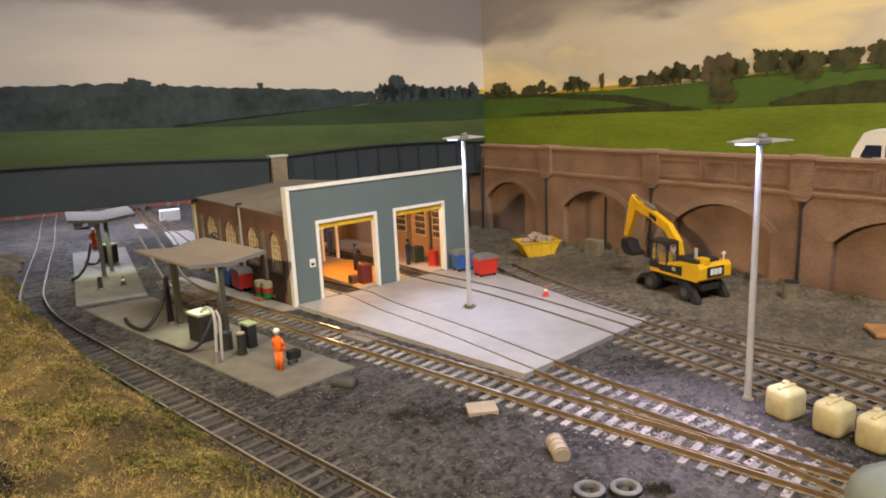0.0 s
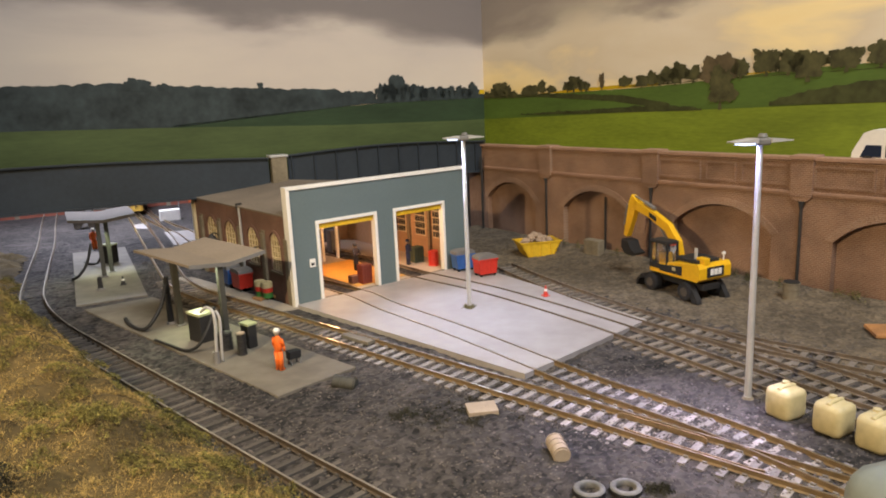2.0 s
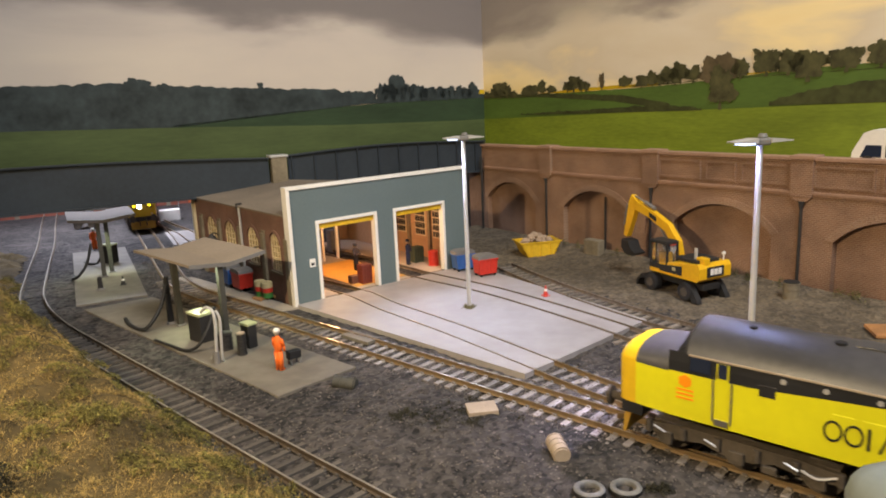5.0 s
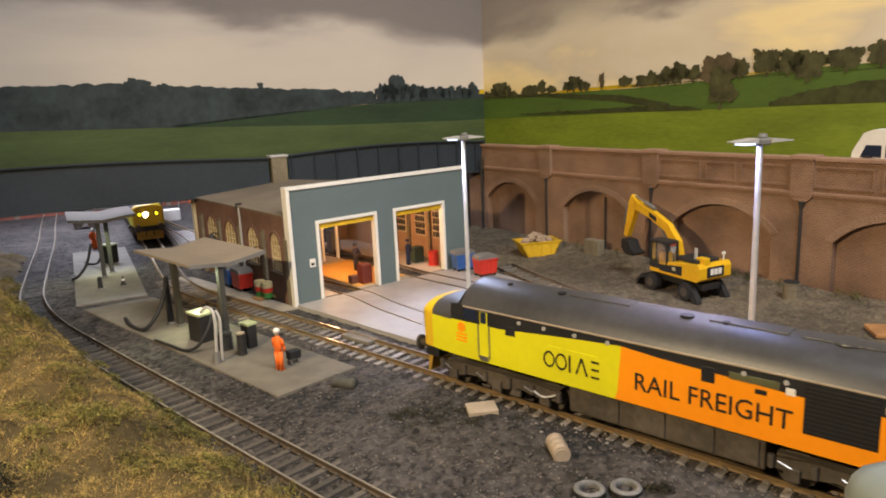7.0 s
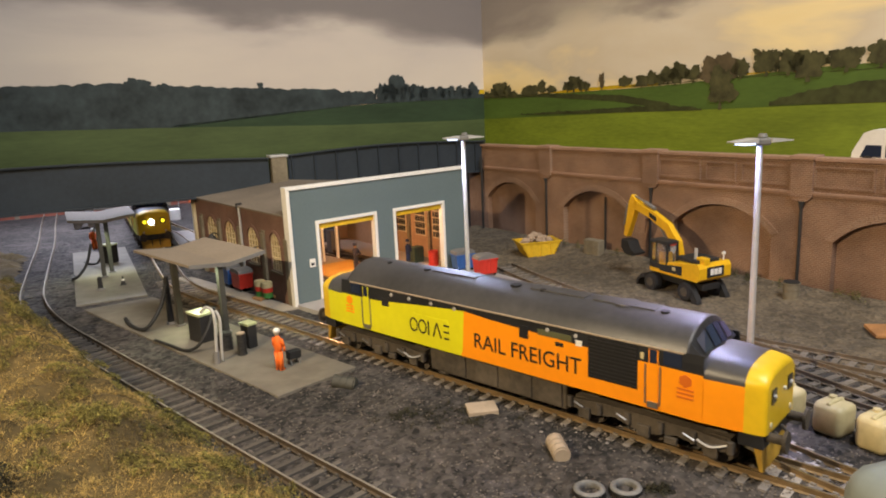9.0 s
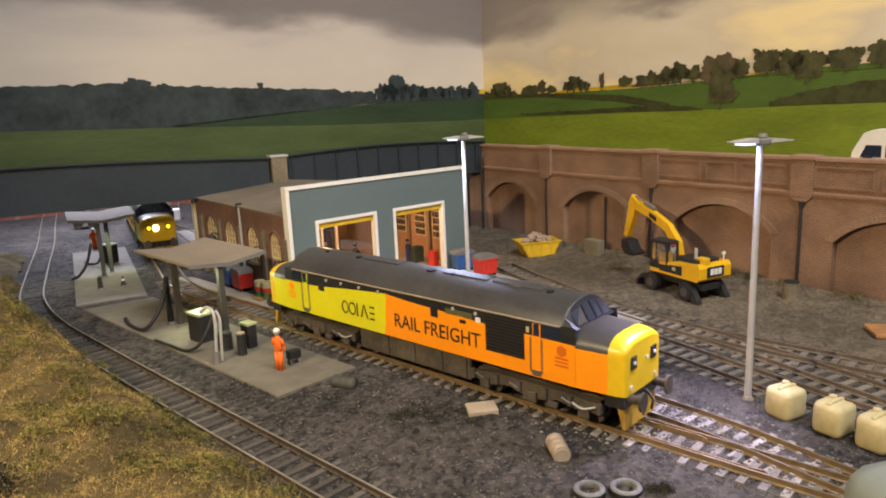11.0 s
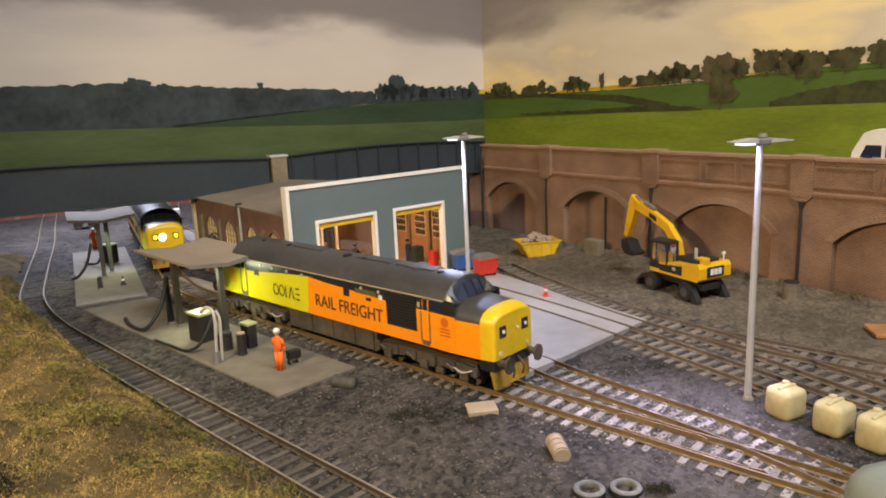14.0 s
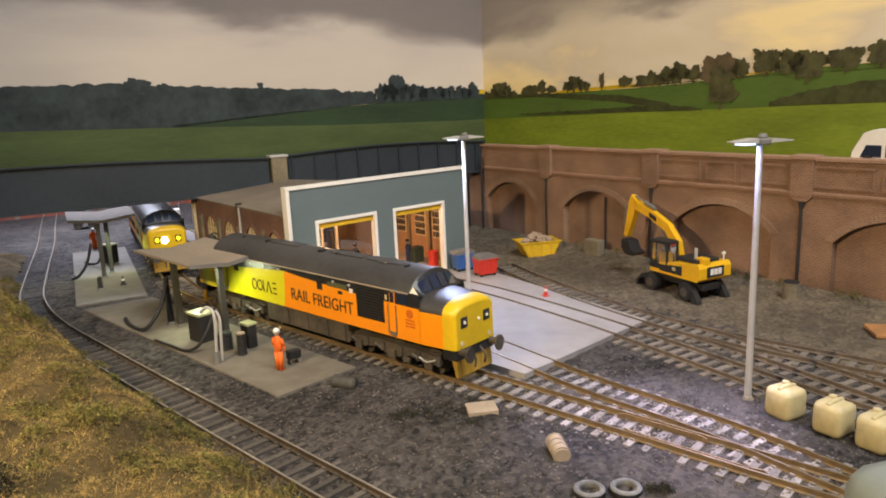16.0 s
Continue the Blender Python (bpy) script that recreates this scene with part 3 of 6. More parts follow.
def make_wall():
    """The arched brick retaining wall: x runs along it from the corner, y points to the yard's far side."""
    wall = thing("retaining_wall", at(WALL0.x, WALL0.y, 0, WALL_TURN), "tall red-brown brick retaining wall with blind arches", "brick wall", kind="structure")
    piers = [-14, 106, 227, 350, 470, 590]
    end = 640
    for i in range(5):
        lo, hi = piers[i], piers[i + 1]
        x0, x1 = (17, 90) if i == 0 else (lo + 22, hi - 20)
        arc = arch_outline(x0, x1, 39, 57)
        # face of the bay with the arch cut out, in columns
        bm = bmesh.new()
        top = 72
        box(bm, lo, x0, 0, 6, -4, top)
        box(bm, x1, hi, 0, 6, -4, top)
        for (a, za), (b, zb) in zip(arc, arc[1:]):
            prism(bm, [(a, za), (b, zb), (b, top), (a, top)], 0, 6)
        part("bay", bm, BRICK, wall)
        bm = bmesh.new()
        box(bm, x0 - 2, x1 + 2, 6.2, 9, -4, 60)
        part("arch_infill", bm, BRICK, wall, "blind brick infill of an arch")
        bm = bmesh.new()
        for c0, c1 in ((0.0, 2.6), (2.75, 5.3)):
            inner, outer = (arch_outline(x0 - c, x1 + c, 39 + c * 0.35, 57 + c, 36) for c in (c0, c1))
            for k in range(35):
                a, b, c, d = inner[k], inner[k + 1], outer[k + 1], outer[k]
                prism(bm, [(a[0] + 0.12, a[1]), (b[0] - 0.12, b[1]), (c[0] - 0.12, c[1]), (d[0] + 0.12, d[1])], -0.55, 2)
        part("arch_ring", bm, BRICK_RING, wall, "brick ring round an arch")
        # parapet with sunk panels
        bm = bmesh.new()
        box(bm, lo, hi, 0.6, 8, 72, 92)
        for a, b in ((lo + 7, lo + 45), (lo + 49, hi - 49), (hi - 45, hi - 7)):
            if b - a > 8 and i >= 2:
                for q in ((a, b, 74.5, 76), (a, b, 87.5, 89), (a, a + 1.5, 76, 87.5), (b - 1.5, b, 76, 87.5)):
                    box(bm, q[0], q[1], -0.5, 0.7, q[2], q[3])
        part("parapet", bm, BRICK, wall)
        bm = bmesh.new()
        box(bm, lo, hi, -1.6, 8.5, 69.8, 71.6, 0.2)
        box(bm, lo, hi, -0.9, 8.5, 68.4, 69.8, 0.2)
        part("string_course", bm, STONE_COPE, wall)
        bm = bmesh.new()
        box(bm, lo, hi, -1.2, 9.5, 92, 94.4, 0.3)
        part("coping", bm, STONE_COPE, wall, "buff coping along the parapet")
        bm = bmesh.new()
        rod(bm, ((x0 + x1) / 2 + 8, 3.5, 2), ((x0 + x1) / 2 + 8, 3.5, 52), 0.8)
        if i in (1, 3):
            part("stain_pipe", bm, PIPE, wall)
        else:
            bm.free()
    for k, x in enumerate(piers):
        if k == 0:
            continue
        w = 7.5
        bm = bmesh.new()
        box(bm, x - w, x + w, -2.6, 9, 68, 93, 0.2)
        part("pier", bm, BRICK, wall)
        bm = bmesh.new()
        box(bm, x - w - 1, x + w + 1, -3.8, 10, 93, 95.6, 0.4)
        part("pier_cap", bm, STONE_COPE, wall)
        bm = bmesh.new()
        prism(bm, [(x - w, 68), (x + w, 68), (x + w - 3, 65), (x - w + 3, 65)], -2.2, 2)
        part("corbel", bm, BRICK, wall)
        bm = bmesh.new()
        rod(bm, (x + 0.5, -1.4, 2), (x + 0.5, -1.4, 60), 1.0)
        rod(bm, (x + 0.5, -1.6, 60), (x + 0.5, -1.6, 65), 1.1, 2.4, 4)
        part("drainpipe", bm, PIPE, wall, "sooty cast drainpipe with a hopper head")
    bm = bmesh.new()
    box(bm, -14, end, 9.2, 30, -4, 88)
    part("fill", bm, STONE_COPE, wall)
    return wall


make_wall()


def make_earth():
    """Brown earth banked along the foot of the wall, with a ragged edge."""
    aa, dd = list(np.arange(-6, 560, 4.0)), list(np.arange(0.5, 140, 3.5))
    verts, faces = [], []
    for a in aa:
        edge = 104 + 22 * noise.noise(Vector((a * 0.021, 5.0, 0))) + 9 * noise.noise(Vector((a * 0.09, 2.0, 0)))
        for d in dd:
            p = WALL0 + WALL_DIR * a + Vector((-0.816, -0.578)) * d
            z = ground_height(p.x, p.y) + max(-1.5, min(0.8, (edge - d) * 0.05)) + 0.6 * noise.noise(Vector((p.x * 0.3, p.y * 0.3, 8))) + random.uniform(-0.3, 0.3)
            verts.append((p.x * MM, p.y * MM, z * MM))
    n = len(dd)
    for i in range(len(aa) - 1):
        for j in range(n - 1):
            faces.append((i * n + j, i * n + j + 1, (i + 1) * n + j + 1, (i + 1) * n + j))
    mesh = bpy.data.meshes.new("earth")
    mesh.from_pydata(verts, [], faces)
    mesh.materials.append(EARTH)
    tagged(new("earth", mesh), "brown earth banked along the foot of the wall", "earth", kind="structure")


make_earth()


def make_bridge():
    """Two plate girder spans that meet on a stone pier; x runs from the corner."""
    bridge = thing("girder_bridge", at(BRIDGE0.x, BRIDGE0.y, 0, BRIDGE_TURN), "dark slate-blue plate girder bridge across the yard", "bridge", kind="structure")
    top = lambda x: 97.0 + 3.6 * math.sin(math.pi * min(1, max(0, (x - 0) / 200))) if x < 205 else 96.0 + 7.0 * math.sin(math.pi * min(0.62, max(0, (x - 222) / 420)))
    for lo, hi in ((-6, 203), (221, 640)):
        bm = bmesh.new()
        n = 24
        xs = list(np.linspace(lo, hi, n))
        prism(bm, [(lo, 67.0), *[(x, top(x)) for x in xs], (hi, 67.0)], -1, 1)
        part("web_plate", bm, GIRDER, bridge)
        bm = bmesh.new()
        for a, b in zip(xs, xs[1:]):
            prism(bm, [(a, top(a)), (b, top(b)), (b, top(b) + 1.2), (a, top(a) + 1.2)], -4, 4)
        part("top_flange", bm, GIRDER, bridge)
        bm = bmesh.new()
        box(bm, lo, hi, -4, 4, 65.6, 67)
        part("bottom_flange", bm, GIRDER, bridge)
        x = lo + 12
        while x < hi and lo < 100 or (x < hi and x < 232):
            for y in (2.6,):
                bm = bmesh.new()
                box(bm, x - 0.45, x + 0.45, 1, 3.4, 67.0, top(x))
                part("stiffener", bm, GIRDER, bridge)
            x += 21.5
    bm = bmesh.new()
    box(bm, -6, 640, -26, -6, 70, 73)
    part("deck", bm, GIRDER, bridge)
    bm = bmesh.new()
    box(bm, 205, 219, -8, 6, 40, 97, 0.3)
    part("pier", bm, PILASTER, bridge, "square grey stone pier between the spans")
    bm = bmesh.new()
    box(bm, 203.5, 220.5, -9, 7, 97, 99, 0.4)
    part("pier_cap", bm, LAMP_POST, bridge)
    for x in (2.0,):
        bm = bmesh.new()
        rod(bm, (x, 7, 0), (x, 7, 82), 1.3)
        part("drainpipe", bm, PIPE, bridge)
    return bridge


make_bridge()

# ---- the printed landscape boards ----


def print_material(name, stops, cloud, bank):
    """Printed sky: soft bands of cloud over a pale horizon; the coordinates run along the board and up it."""
    m = bpy.data.materials.new(name)
    m.use_nodes = True
    nt = m.node_tree
    b = nt.nodes["Principled BSDF"]
    tc, mp = nt.nodes.new("ShaderNodeTexCoord"), nt.nodes.new("ShaderNodeMapping")
    mp.inputs["Scale"].default_value = (5, 5, 17)
    nt.links.new(tc.outputs["Object"], mp.inputs["Vector"])
    no = nt.nodes.new("ShaderNodeTexNoise")
    no.inputs["Scale"].default_value, no.inputs["Detail"].default_value, no.inputs["Distortion"].default_value = 1.0, 5, 0.3
    nt.links.new(mp.outputs[0], no.inputs["Vector"])
    sep = nt.nodes.new("ShaderNodeSeparateXYZ")
    nt.links.new(tc.outputs["Object"], sep.inputs[0])
    hgt = nt.nodes.new("ShaderNodeMapRange")
    hgt.inputs["From Min"].default_value, hgt.inputs["From Max"].default_value = 0.12, 0.30
    nt.links.new(sep.outputs["Z"], hgt.inputs["Value"])
    add = nt.nodes.new("ShaderNodeMath")
    add.operation = "MULTIPLY_ADD"
    add.inputs[1].default_value = cloud
    nt.links.new(no.outputs["Fac"], add.inputs[0])
    nt.links.new(hgt.outputs[0], add.inputs[2])
    half = nt.nodes.new("ShaderNodeMath")
    half.operation = "MULTIPLY"
    half.inputs[1].default_value = 0.55
    nt.links.new(add.outputs[0], half.inputs[0])
    ramp = nt.nodes.new("ShaderNodeValToRGB")
    while len(ramp.color_ramp.elements) < len(stops):
        ramp.color_ramp.elements.new(0.5)
    for e, (p, c) in zip(ramp.color_ramp.elements, stops):
        e.position, e.color = p, (*c, 1)
    nt.links.new(half.outputs[0], ramp.inputs["Fac"])
    # the long dark cloud, whose lower edge climbs away from the corner
    low = nt.nodes.new("ShaderNodeMapRange")
    low.inputs["From Min"].default_value, low.inputs["From Max"].default_value = 0.0, bank[0]
    low.inputs["To Min"].default_value, low.inputs["To Max"].default_value = bank[1], bank[2]
    low.clamp = False
    nt.links.new(sep.outputs["X"], low.inputs["Value"])
    over = nt.nodes.new("ShaderNodeMath")
    over.operation = "SUBTRACT"
    nt.links.new(sep.outputs["Z"], over.inputs[0])
    nt.links.new(low.outputs[0], over.inputs[1])
    ragged = nt.nodes.new("ShaderNodeMath")
    ragged.operation = "MULTIPLY_ADD"
    ragged.inputs[1].default_value = 0.075
    nt.links.new(no.outputs["Fac"], ragged.inputs[0])
    nt.links.new(over.outputs[0], ragged.inputs[2])
    soft = nt.nodes.new("ShaderNodeMapRange")
    soft.interpolation_type = "SMOOTHSTEP"
    soft.inputs["From Min"].default_value, soft.inputs["From Max"].default_value = 0.034, 0.058
    soft.inputs["To Max"].default_value = bank[3]
    nt.links.new(ragged.outputs[0], soft.inputs["Value"])
    shade = nt.nodes.new("ShaderNodeMix")
    shade.data_type = "RGBA"
    nt.links.new(soft.outputs[0], shade.inputs["Factor"])
    nt.links.new(ramp.outputs["Color"], shade.inputs["A"])
    shade.inputs["B"].default_value = (0.15, 0.13, 0.125, 1)
    nt.links.new(shade.outputs["Result"], b.inputs["Base Color"])
    b.inputs["Roughness"].default_value = 0.6
    b.inputs["Specular IOR Level"].default_value = 0.25
    return m


SKY_L = print_material("printed_grey_sky", [(0.34, (0.56, 0.49, 0.41)), (0.52, (0.48, 0.42, 0.37)), (0.6, (0.4, 0.35, 0.32)), (0.68, (0.27, 0.235, 0.22)), (0.8, (0.24, 0.21, 0.2))], 1.0, (0.35, 0.194, 0.224, 0.9))
SKY_R = print_material("printed_evening_sky", [(0.36, (0.8, 0.6, 0.25)), (0.46, (0.84, 0.68, 0.38)), (0.53, (0.62, 0.53, 0.4)), (0.6, (0.66, 0.58, 0.46)), (0.68, (0.42, 0.36, 0.31)), (0.78, (0.36, 0.32, 0.28))], 1.25, (0.3, 0.194, 0.198, 0.5))
FIELD_L = material("printed_dim_field", (0.062, 0.086, 0.03), 0.6, 0, 0.7, 1.25, 14, 90, 0, spec=0.25, stretch=5.0)
FIELD_LD = material("printed_dark_field", (0.025, 0.045, 0.02), 0.6, 0, 0.7, 1.25, 14, 90, 0, spec=0.25, stretch=5.0)
FIELD_R = material("printed_green_field", (0.16, 0.21, 0.018), 0.6, 0, 0.62, 1.3, 11, 120, 0, spec=0.25, stretch=5.0)
FIELD_M = material("printed_mid_field", (0.075, 0.125, 0.022), 0.6, 0, 0.75, 1.2, 14, 120, 0, spec=0.25, stretch=5.0)
FIELD_Y = material("printed_yellow_crop", (0.5, 0.34, 0.01), 0.6, 0, 0.85, 1.1, 14, 120, 0, spec=0.25)
HEDGE = material("printed_hedge", (0.045, 0.05, 0.016), 0.6, 0, 0.4, 1.6, 50, 220, 0, spec=0.25)
# the bluish cast is lens haze put into the tree colour
TREE_D = material("printed_dark_trees", (0.027, 0.036, 0.037), 0.6, 0, 0.35, 1.9, 30, 150, 0, spec=0.25)
TREE_R = material("printed_trees", (0.058, 0.055, 0.022), 0.6, 0, 0.3, 1.9, 75, 260, 0, spec=0.25)
TREE_B = material("printed_bare_tree", (0.1, 0.075, 0.04), 0.6, 0, 0.5, 1.4, 60, 260, 0, spec=0.25)


def printed(board, name, pts, layer, mat, face):
    """A flat printed shape on the board, a hair proud of the one below."""
    bm = bmesh.new()
    y = face * (0.25 + 0.2 * layer)
    vs = [bm.verts.new((x, y, z)) for x, z in pts]
    bmesh.ops.triangle_fill(bm, use_beauty=True, edges=[bm.edges.new((vs[i], vs[(i + 1) % len(vs)])) for i in range(len(vs))])
    return part(name, bm, mat, board)


def ragged_top(f, x0, x1, step, rough, seed):
    return [(x, f(x) + rough * noise.noise(Vector((x * 0.11, seed, 0))) + 0.6 * rough * noise.noise(Vector((x * 0.45, seed, 2)))) for x in np.arange(x0, x1 + step, step)]


def line(pts):
    xs, ys = [p[0] for p in pts], [p[1] for p in pts]
    return lambda x: float(np.interp(x, xs, ys))


def tree_shape(cx, base, w, h, seed, trunk=True):
    """A tree's outline with an uneven crown on a short stem."""
    pts = []
    n = 72
    ch = h * (0.93 if trunk else 1.0)
    for k in range(n):
        a = 2 * math.pi * k / n - math.pi / 2
        c, s = math.cos(a), math.sin(a)
        r = 0.95 + 0.5 * noise.noise(Vector((c * 1.5 + seed, s * 1.5, seed))) + 0.22 * noise.noise(Vector((c * 5 + seed, s * 5, seed * 2))) + 0.14 * noise.noise(Vector((c * 14 + seed, s * 14, seed * 3)))
        # crowns are wider than round and flattened below
        x, z = cx + w / 2 * r * c, base + h - ch / 2 + ch / 2 * max(r * s, -0.86)
        pts.append((x, z))
    if trunk:
        pts[0:1] = [(cx - w * 0.06, base + h - ch * 0.97), (cx - w * 0.06, base), (cx + w * 0.06, base), (cx + w * 0.06, base + h - ch * 0.97)]
    return pts


def make_backdrops():
    ld, rd = Vector((-0.907, -0.421)), Vector((0.578, -0.816))
    left = thing("backdrop_1", at(CORNER.x, CORNER.y, 0, BRIDGE_TURN), "printed board of a grey evening sky over dim fields", "backdrop", kind="structure")
    bm = bmesh.new()
    box(bm, -2, 900, -6, 0, 72, 520)
    part("sky_board", bm, SKY_L, left)
    f = 1
    # x from the corner along the board
    woods = line([(0, 154), (20, 157), (60, 158), (110, 163), (130, 152), (175, 157), (240, 160), (300, 164), (360, 169), (420, 168), (520, 170), (900, 172)])
    printed(left, "printed_field", [(0, 74), (0, 119), (26, 119), (168, 122), (327, 128.5), (458, 132.5), (900, 142), (900, 74)], 2, FIELD_L, f)
    printed(left, "printed_field", [(0, 116), (0, 143), (120, 141), (200, 138), (320, 130), (320, 126), (200, 121), (100, 118)], 1, FIELD_LD, f)
    printed(left, "printed_crop", [(0, 146), (0, 150.5), (60, 149), (105, 147), (105, 144.5)], 2, FIELD_Y, f)
    printed(left, "printed_wood", [(122, 143), *ragged_top(woods, 130, 900, 2.2, 3.0, 4.0), (900, 120), (400, 122), (320, 128), (200, 136.5)], 1, TREE_D, f)
    printed(left, "printed_wood", [(0, 142), *ragged_top(line([(0, 146), (130, 145.5), (200, 152)]), 0, 200, 2.5, 1.5, 6.0), (200, 137), (140, 141)], 3, TREE_D, f)
    for x, w, h, s in ((8, 15, 13, 1), (24, 14, 11, 2.2), (33, 10, 11, 5), (48, 17, 12, 3), (74, 24, 14, 4), (95, 26, 23, 5), (113, 14, 15, 6), (66, 12, 13, 7), (128, 18, 10, 9), (16, 14, 10, 11), (40, 16, 10, 12), (58, 16, 11, 13), (84, 18, 15, 14), (104, 18, 17, 15)):
        printed(left, "printed_tree", tree_shape(x + 6, 141, w, h + 3, s, h < 12), 4, TREE_D, f)
    printed(left, "printed_tree", tree_shape(239, 158, 6, 8, 3.3), 3, TREE_D, f)
    printed(left, "printed_tree", tree_shape(346, 160, 22, 13, 8.3, False), 3, TREE_D, f)
    right = thing("backdrop_2", at(CORNER.x, CORNER.y, 0, WALL_TURN), "printed board of a yellow evening sky over green hills", "backdrop", kind="structure")
    bm = bmesh.new()
    box(bm, -2, 800, 0, 6, -4, 520)
    part("sky_board", bm, SKY_R, right)
    f = -1
    hill = line([(0, 143), (60, 142), (120, 143), (190, 144), (250, 146), (300, 149), (340, 152), (400, 153), (500, 156), (800, 160)])
    printed(right, "printed_hill", [(0, 100), *ragged_top(hill, 0, 800, 8, 0.4, 1.0), (800, 100)], 1, FIELD_M, f)
    printed(right, "printed_crop", [(88, 143.5), (130, 146), (180, 147.5), (228, 147.5), (228, 145.6), (180, 144.5), (120, 143)], 2, FIELD_Y, f)
    printed(right, "printed_crop", [(292, 150.5), (325, 152), (325, 150.8), (292, 149.3)], 2, FIELD_Y, f)
    printed(right, "printed_field", [(0, 90), (0, 119), (90, 121), (190, 124), (300, 126), (401, 128.5), (800, 133), (800, 90)], 3, FIELD_R, f)
    printed(right, "printed_hedge", [(0, 141), *ragged_top(line([(0, 145), (90, 143.5), (190, 139), (240, 131)]), 0, 240, 2.5, 0.8, 9), (240, 126), (180, 134), (90, 140)], 2, HEDGE, f)
    printed(right, "printed_hedge", [(60, 123), *ragged_top(line([(60, 124), (150, 127), (230, 130), (270, 127)]), 60, 270, 2.5, 1.5, 12), (270, 125), (150, 123.5)], 4, HEDGE, f)
    printed(right, "printed_hedge", [(325, 127.5), *ragged_top(line([(325, 130), (350, 137), (390, 142), (420, 143), (800, 146)]), 325, 800, 2.5, 2.5, 15), (800, 132)], 4, HEDGE, f)
    printed(right, "printed_hedge", [(200, 145), *ragged_top(line([(200, 146.5), (800, 156)]), 200, 800, 2.5, 1.0, 17), (800, 153), (320, 149)], 2, HEDGE, f)
    trees = ((6, 141, 9, 8, 1), (29, 141, 24, 17, 2), (50, 141, 10, 6, 3), (80, 143, 16, 10, 4), (92, 143, 11, 14, 5), (134, 144, 22, 14, 7), (150, 144, 8, 8, 8),
             (168, 145, 7, 14, 9), (193, 146, 14, 9, 10), (212, 145, 13, 10, 11), (223, 146, 11, 11, 12), (238, 147, 14, 14, 14), (250, 147, 14, 16, 15), (302, 148, 14, 14, 17),
             (322, 149, 22, 20, 18), (338, 149, 20, 17, 19), (352, 144, 30, 21, 20), (377, 149, 24, 16, 21), (398, 151, 18, 16, 22), (420, 151, 22, 17, 23), (445, 151, 26, 17, 24), (480, 152, 30, 18, 25), (18, 141, 14, 9, 26), (40, 141, 13, 12, 27), (70, 142, 14, 9, 28), (104, 143, 13, 8, 29), (126, 144, 13, 10, 30), (144, 144, 12, 10, 31), (230, 146, 13, 10, 34), (245, 146, 13, 12, 35), (262, 147, 16, 12, 36))
    for x, base, w, h, s in trees:
        printed(right, "printed_tree", tree_shape(x, base - 1, w, h + 1, s * 1.7, h > 9), 5, TREE_B if s in (9,) else TREE_R, f)
    printed(right, "printed_tree", tree_shape(286, 125, 25, 32, 33, True), 6, TREE_R, f)
    printed(right, "printed_tree", tree_shape(285, 142, 31, 28, 31, False), 5, TREE_B, f)


make_backdrops()


def make_room():
    """Plain walls, floor and ceiling of the room round the layout."""
    bm = bmesh.new()
    slab_of(bm, [(-2600, -2200), (2200, -2200), (2200, 2400), (-2600, 2400)], 1450, 1500)
    tagged(part("ceiling", bm, ROOM), "plain pale ceiling of the room", "ceiling", kind="structure")
    for k, (a, b, c, d) in enumerate(((-2650, -2600, -2200, 2400), (2200, 2250, -2200, 2400), (-2600, 2200, -2250, -2200), (-2600, 2200, 2400, 2450))):
        bm = bmesh.new()
        box(bm, a, b, c, d, -1000, 1500)
        tagged(part("wall_" + ("west", "east", "south", "north")[k], bm, ROOM), "plain painted wall of the room", "wall", kind="structure")
    bm = bmesh.new()
    slab_of(bm, [(-2600, -2200), (2200, -2200), (2200, 2400), (-2600, 2400)], -1000, -950)
    tagged(part("floor", bm, ROOM), "plain floor of the room under the layout", "floor", kind="structure")


make_room()

# ---- tracks ----


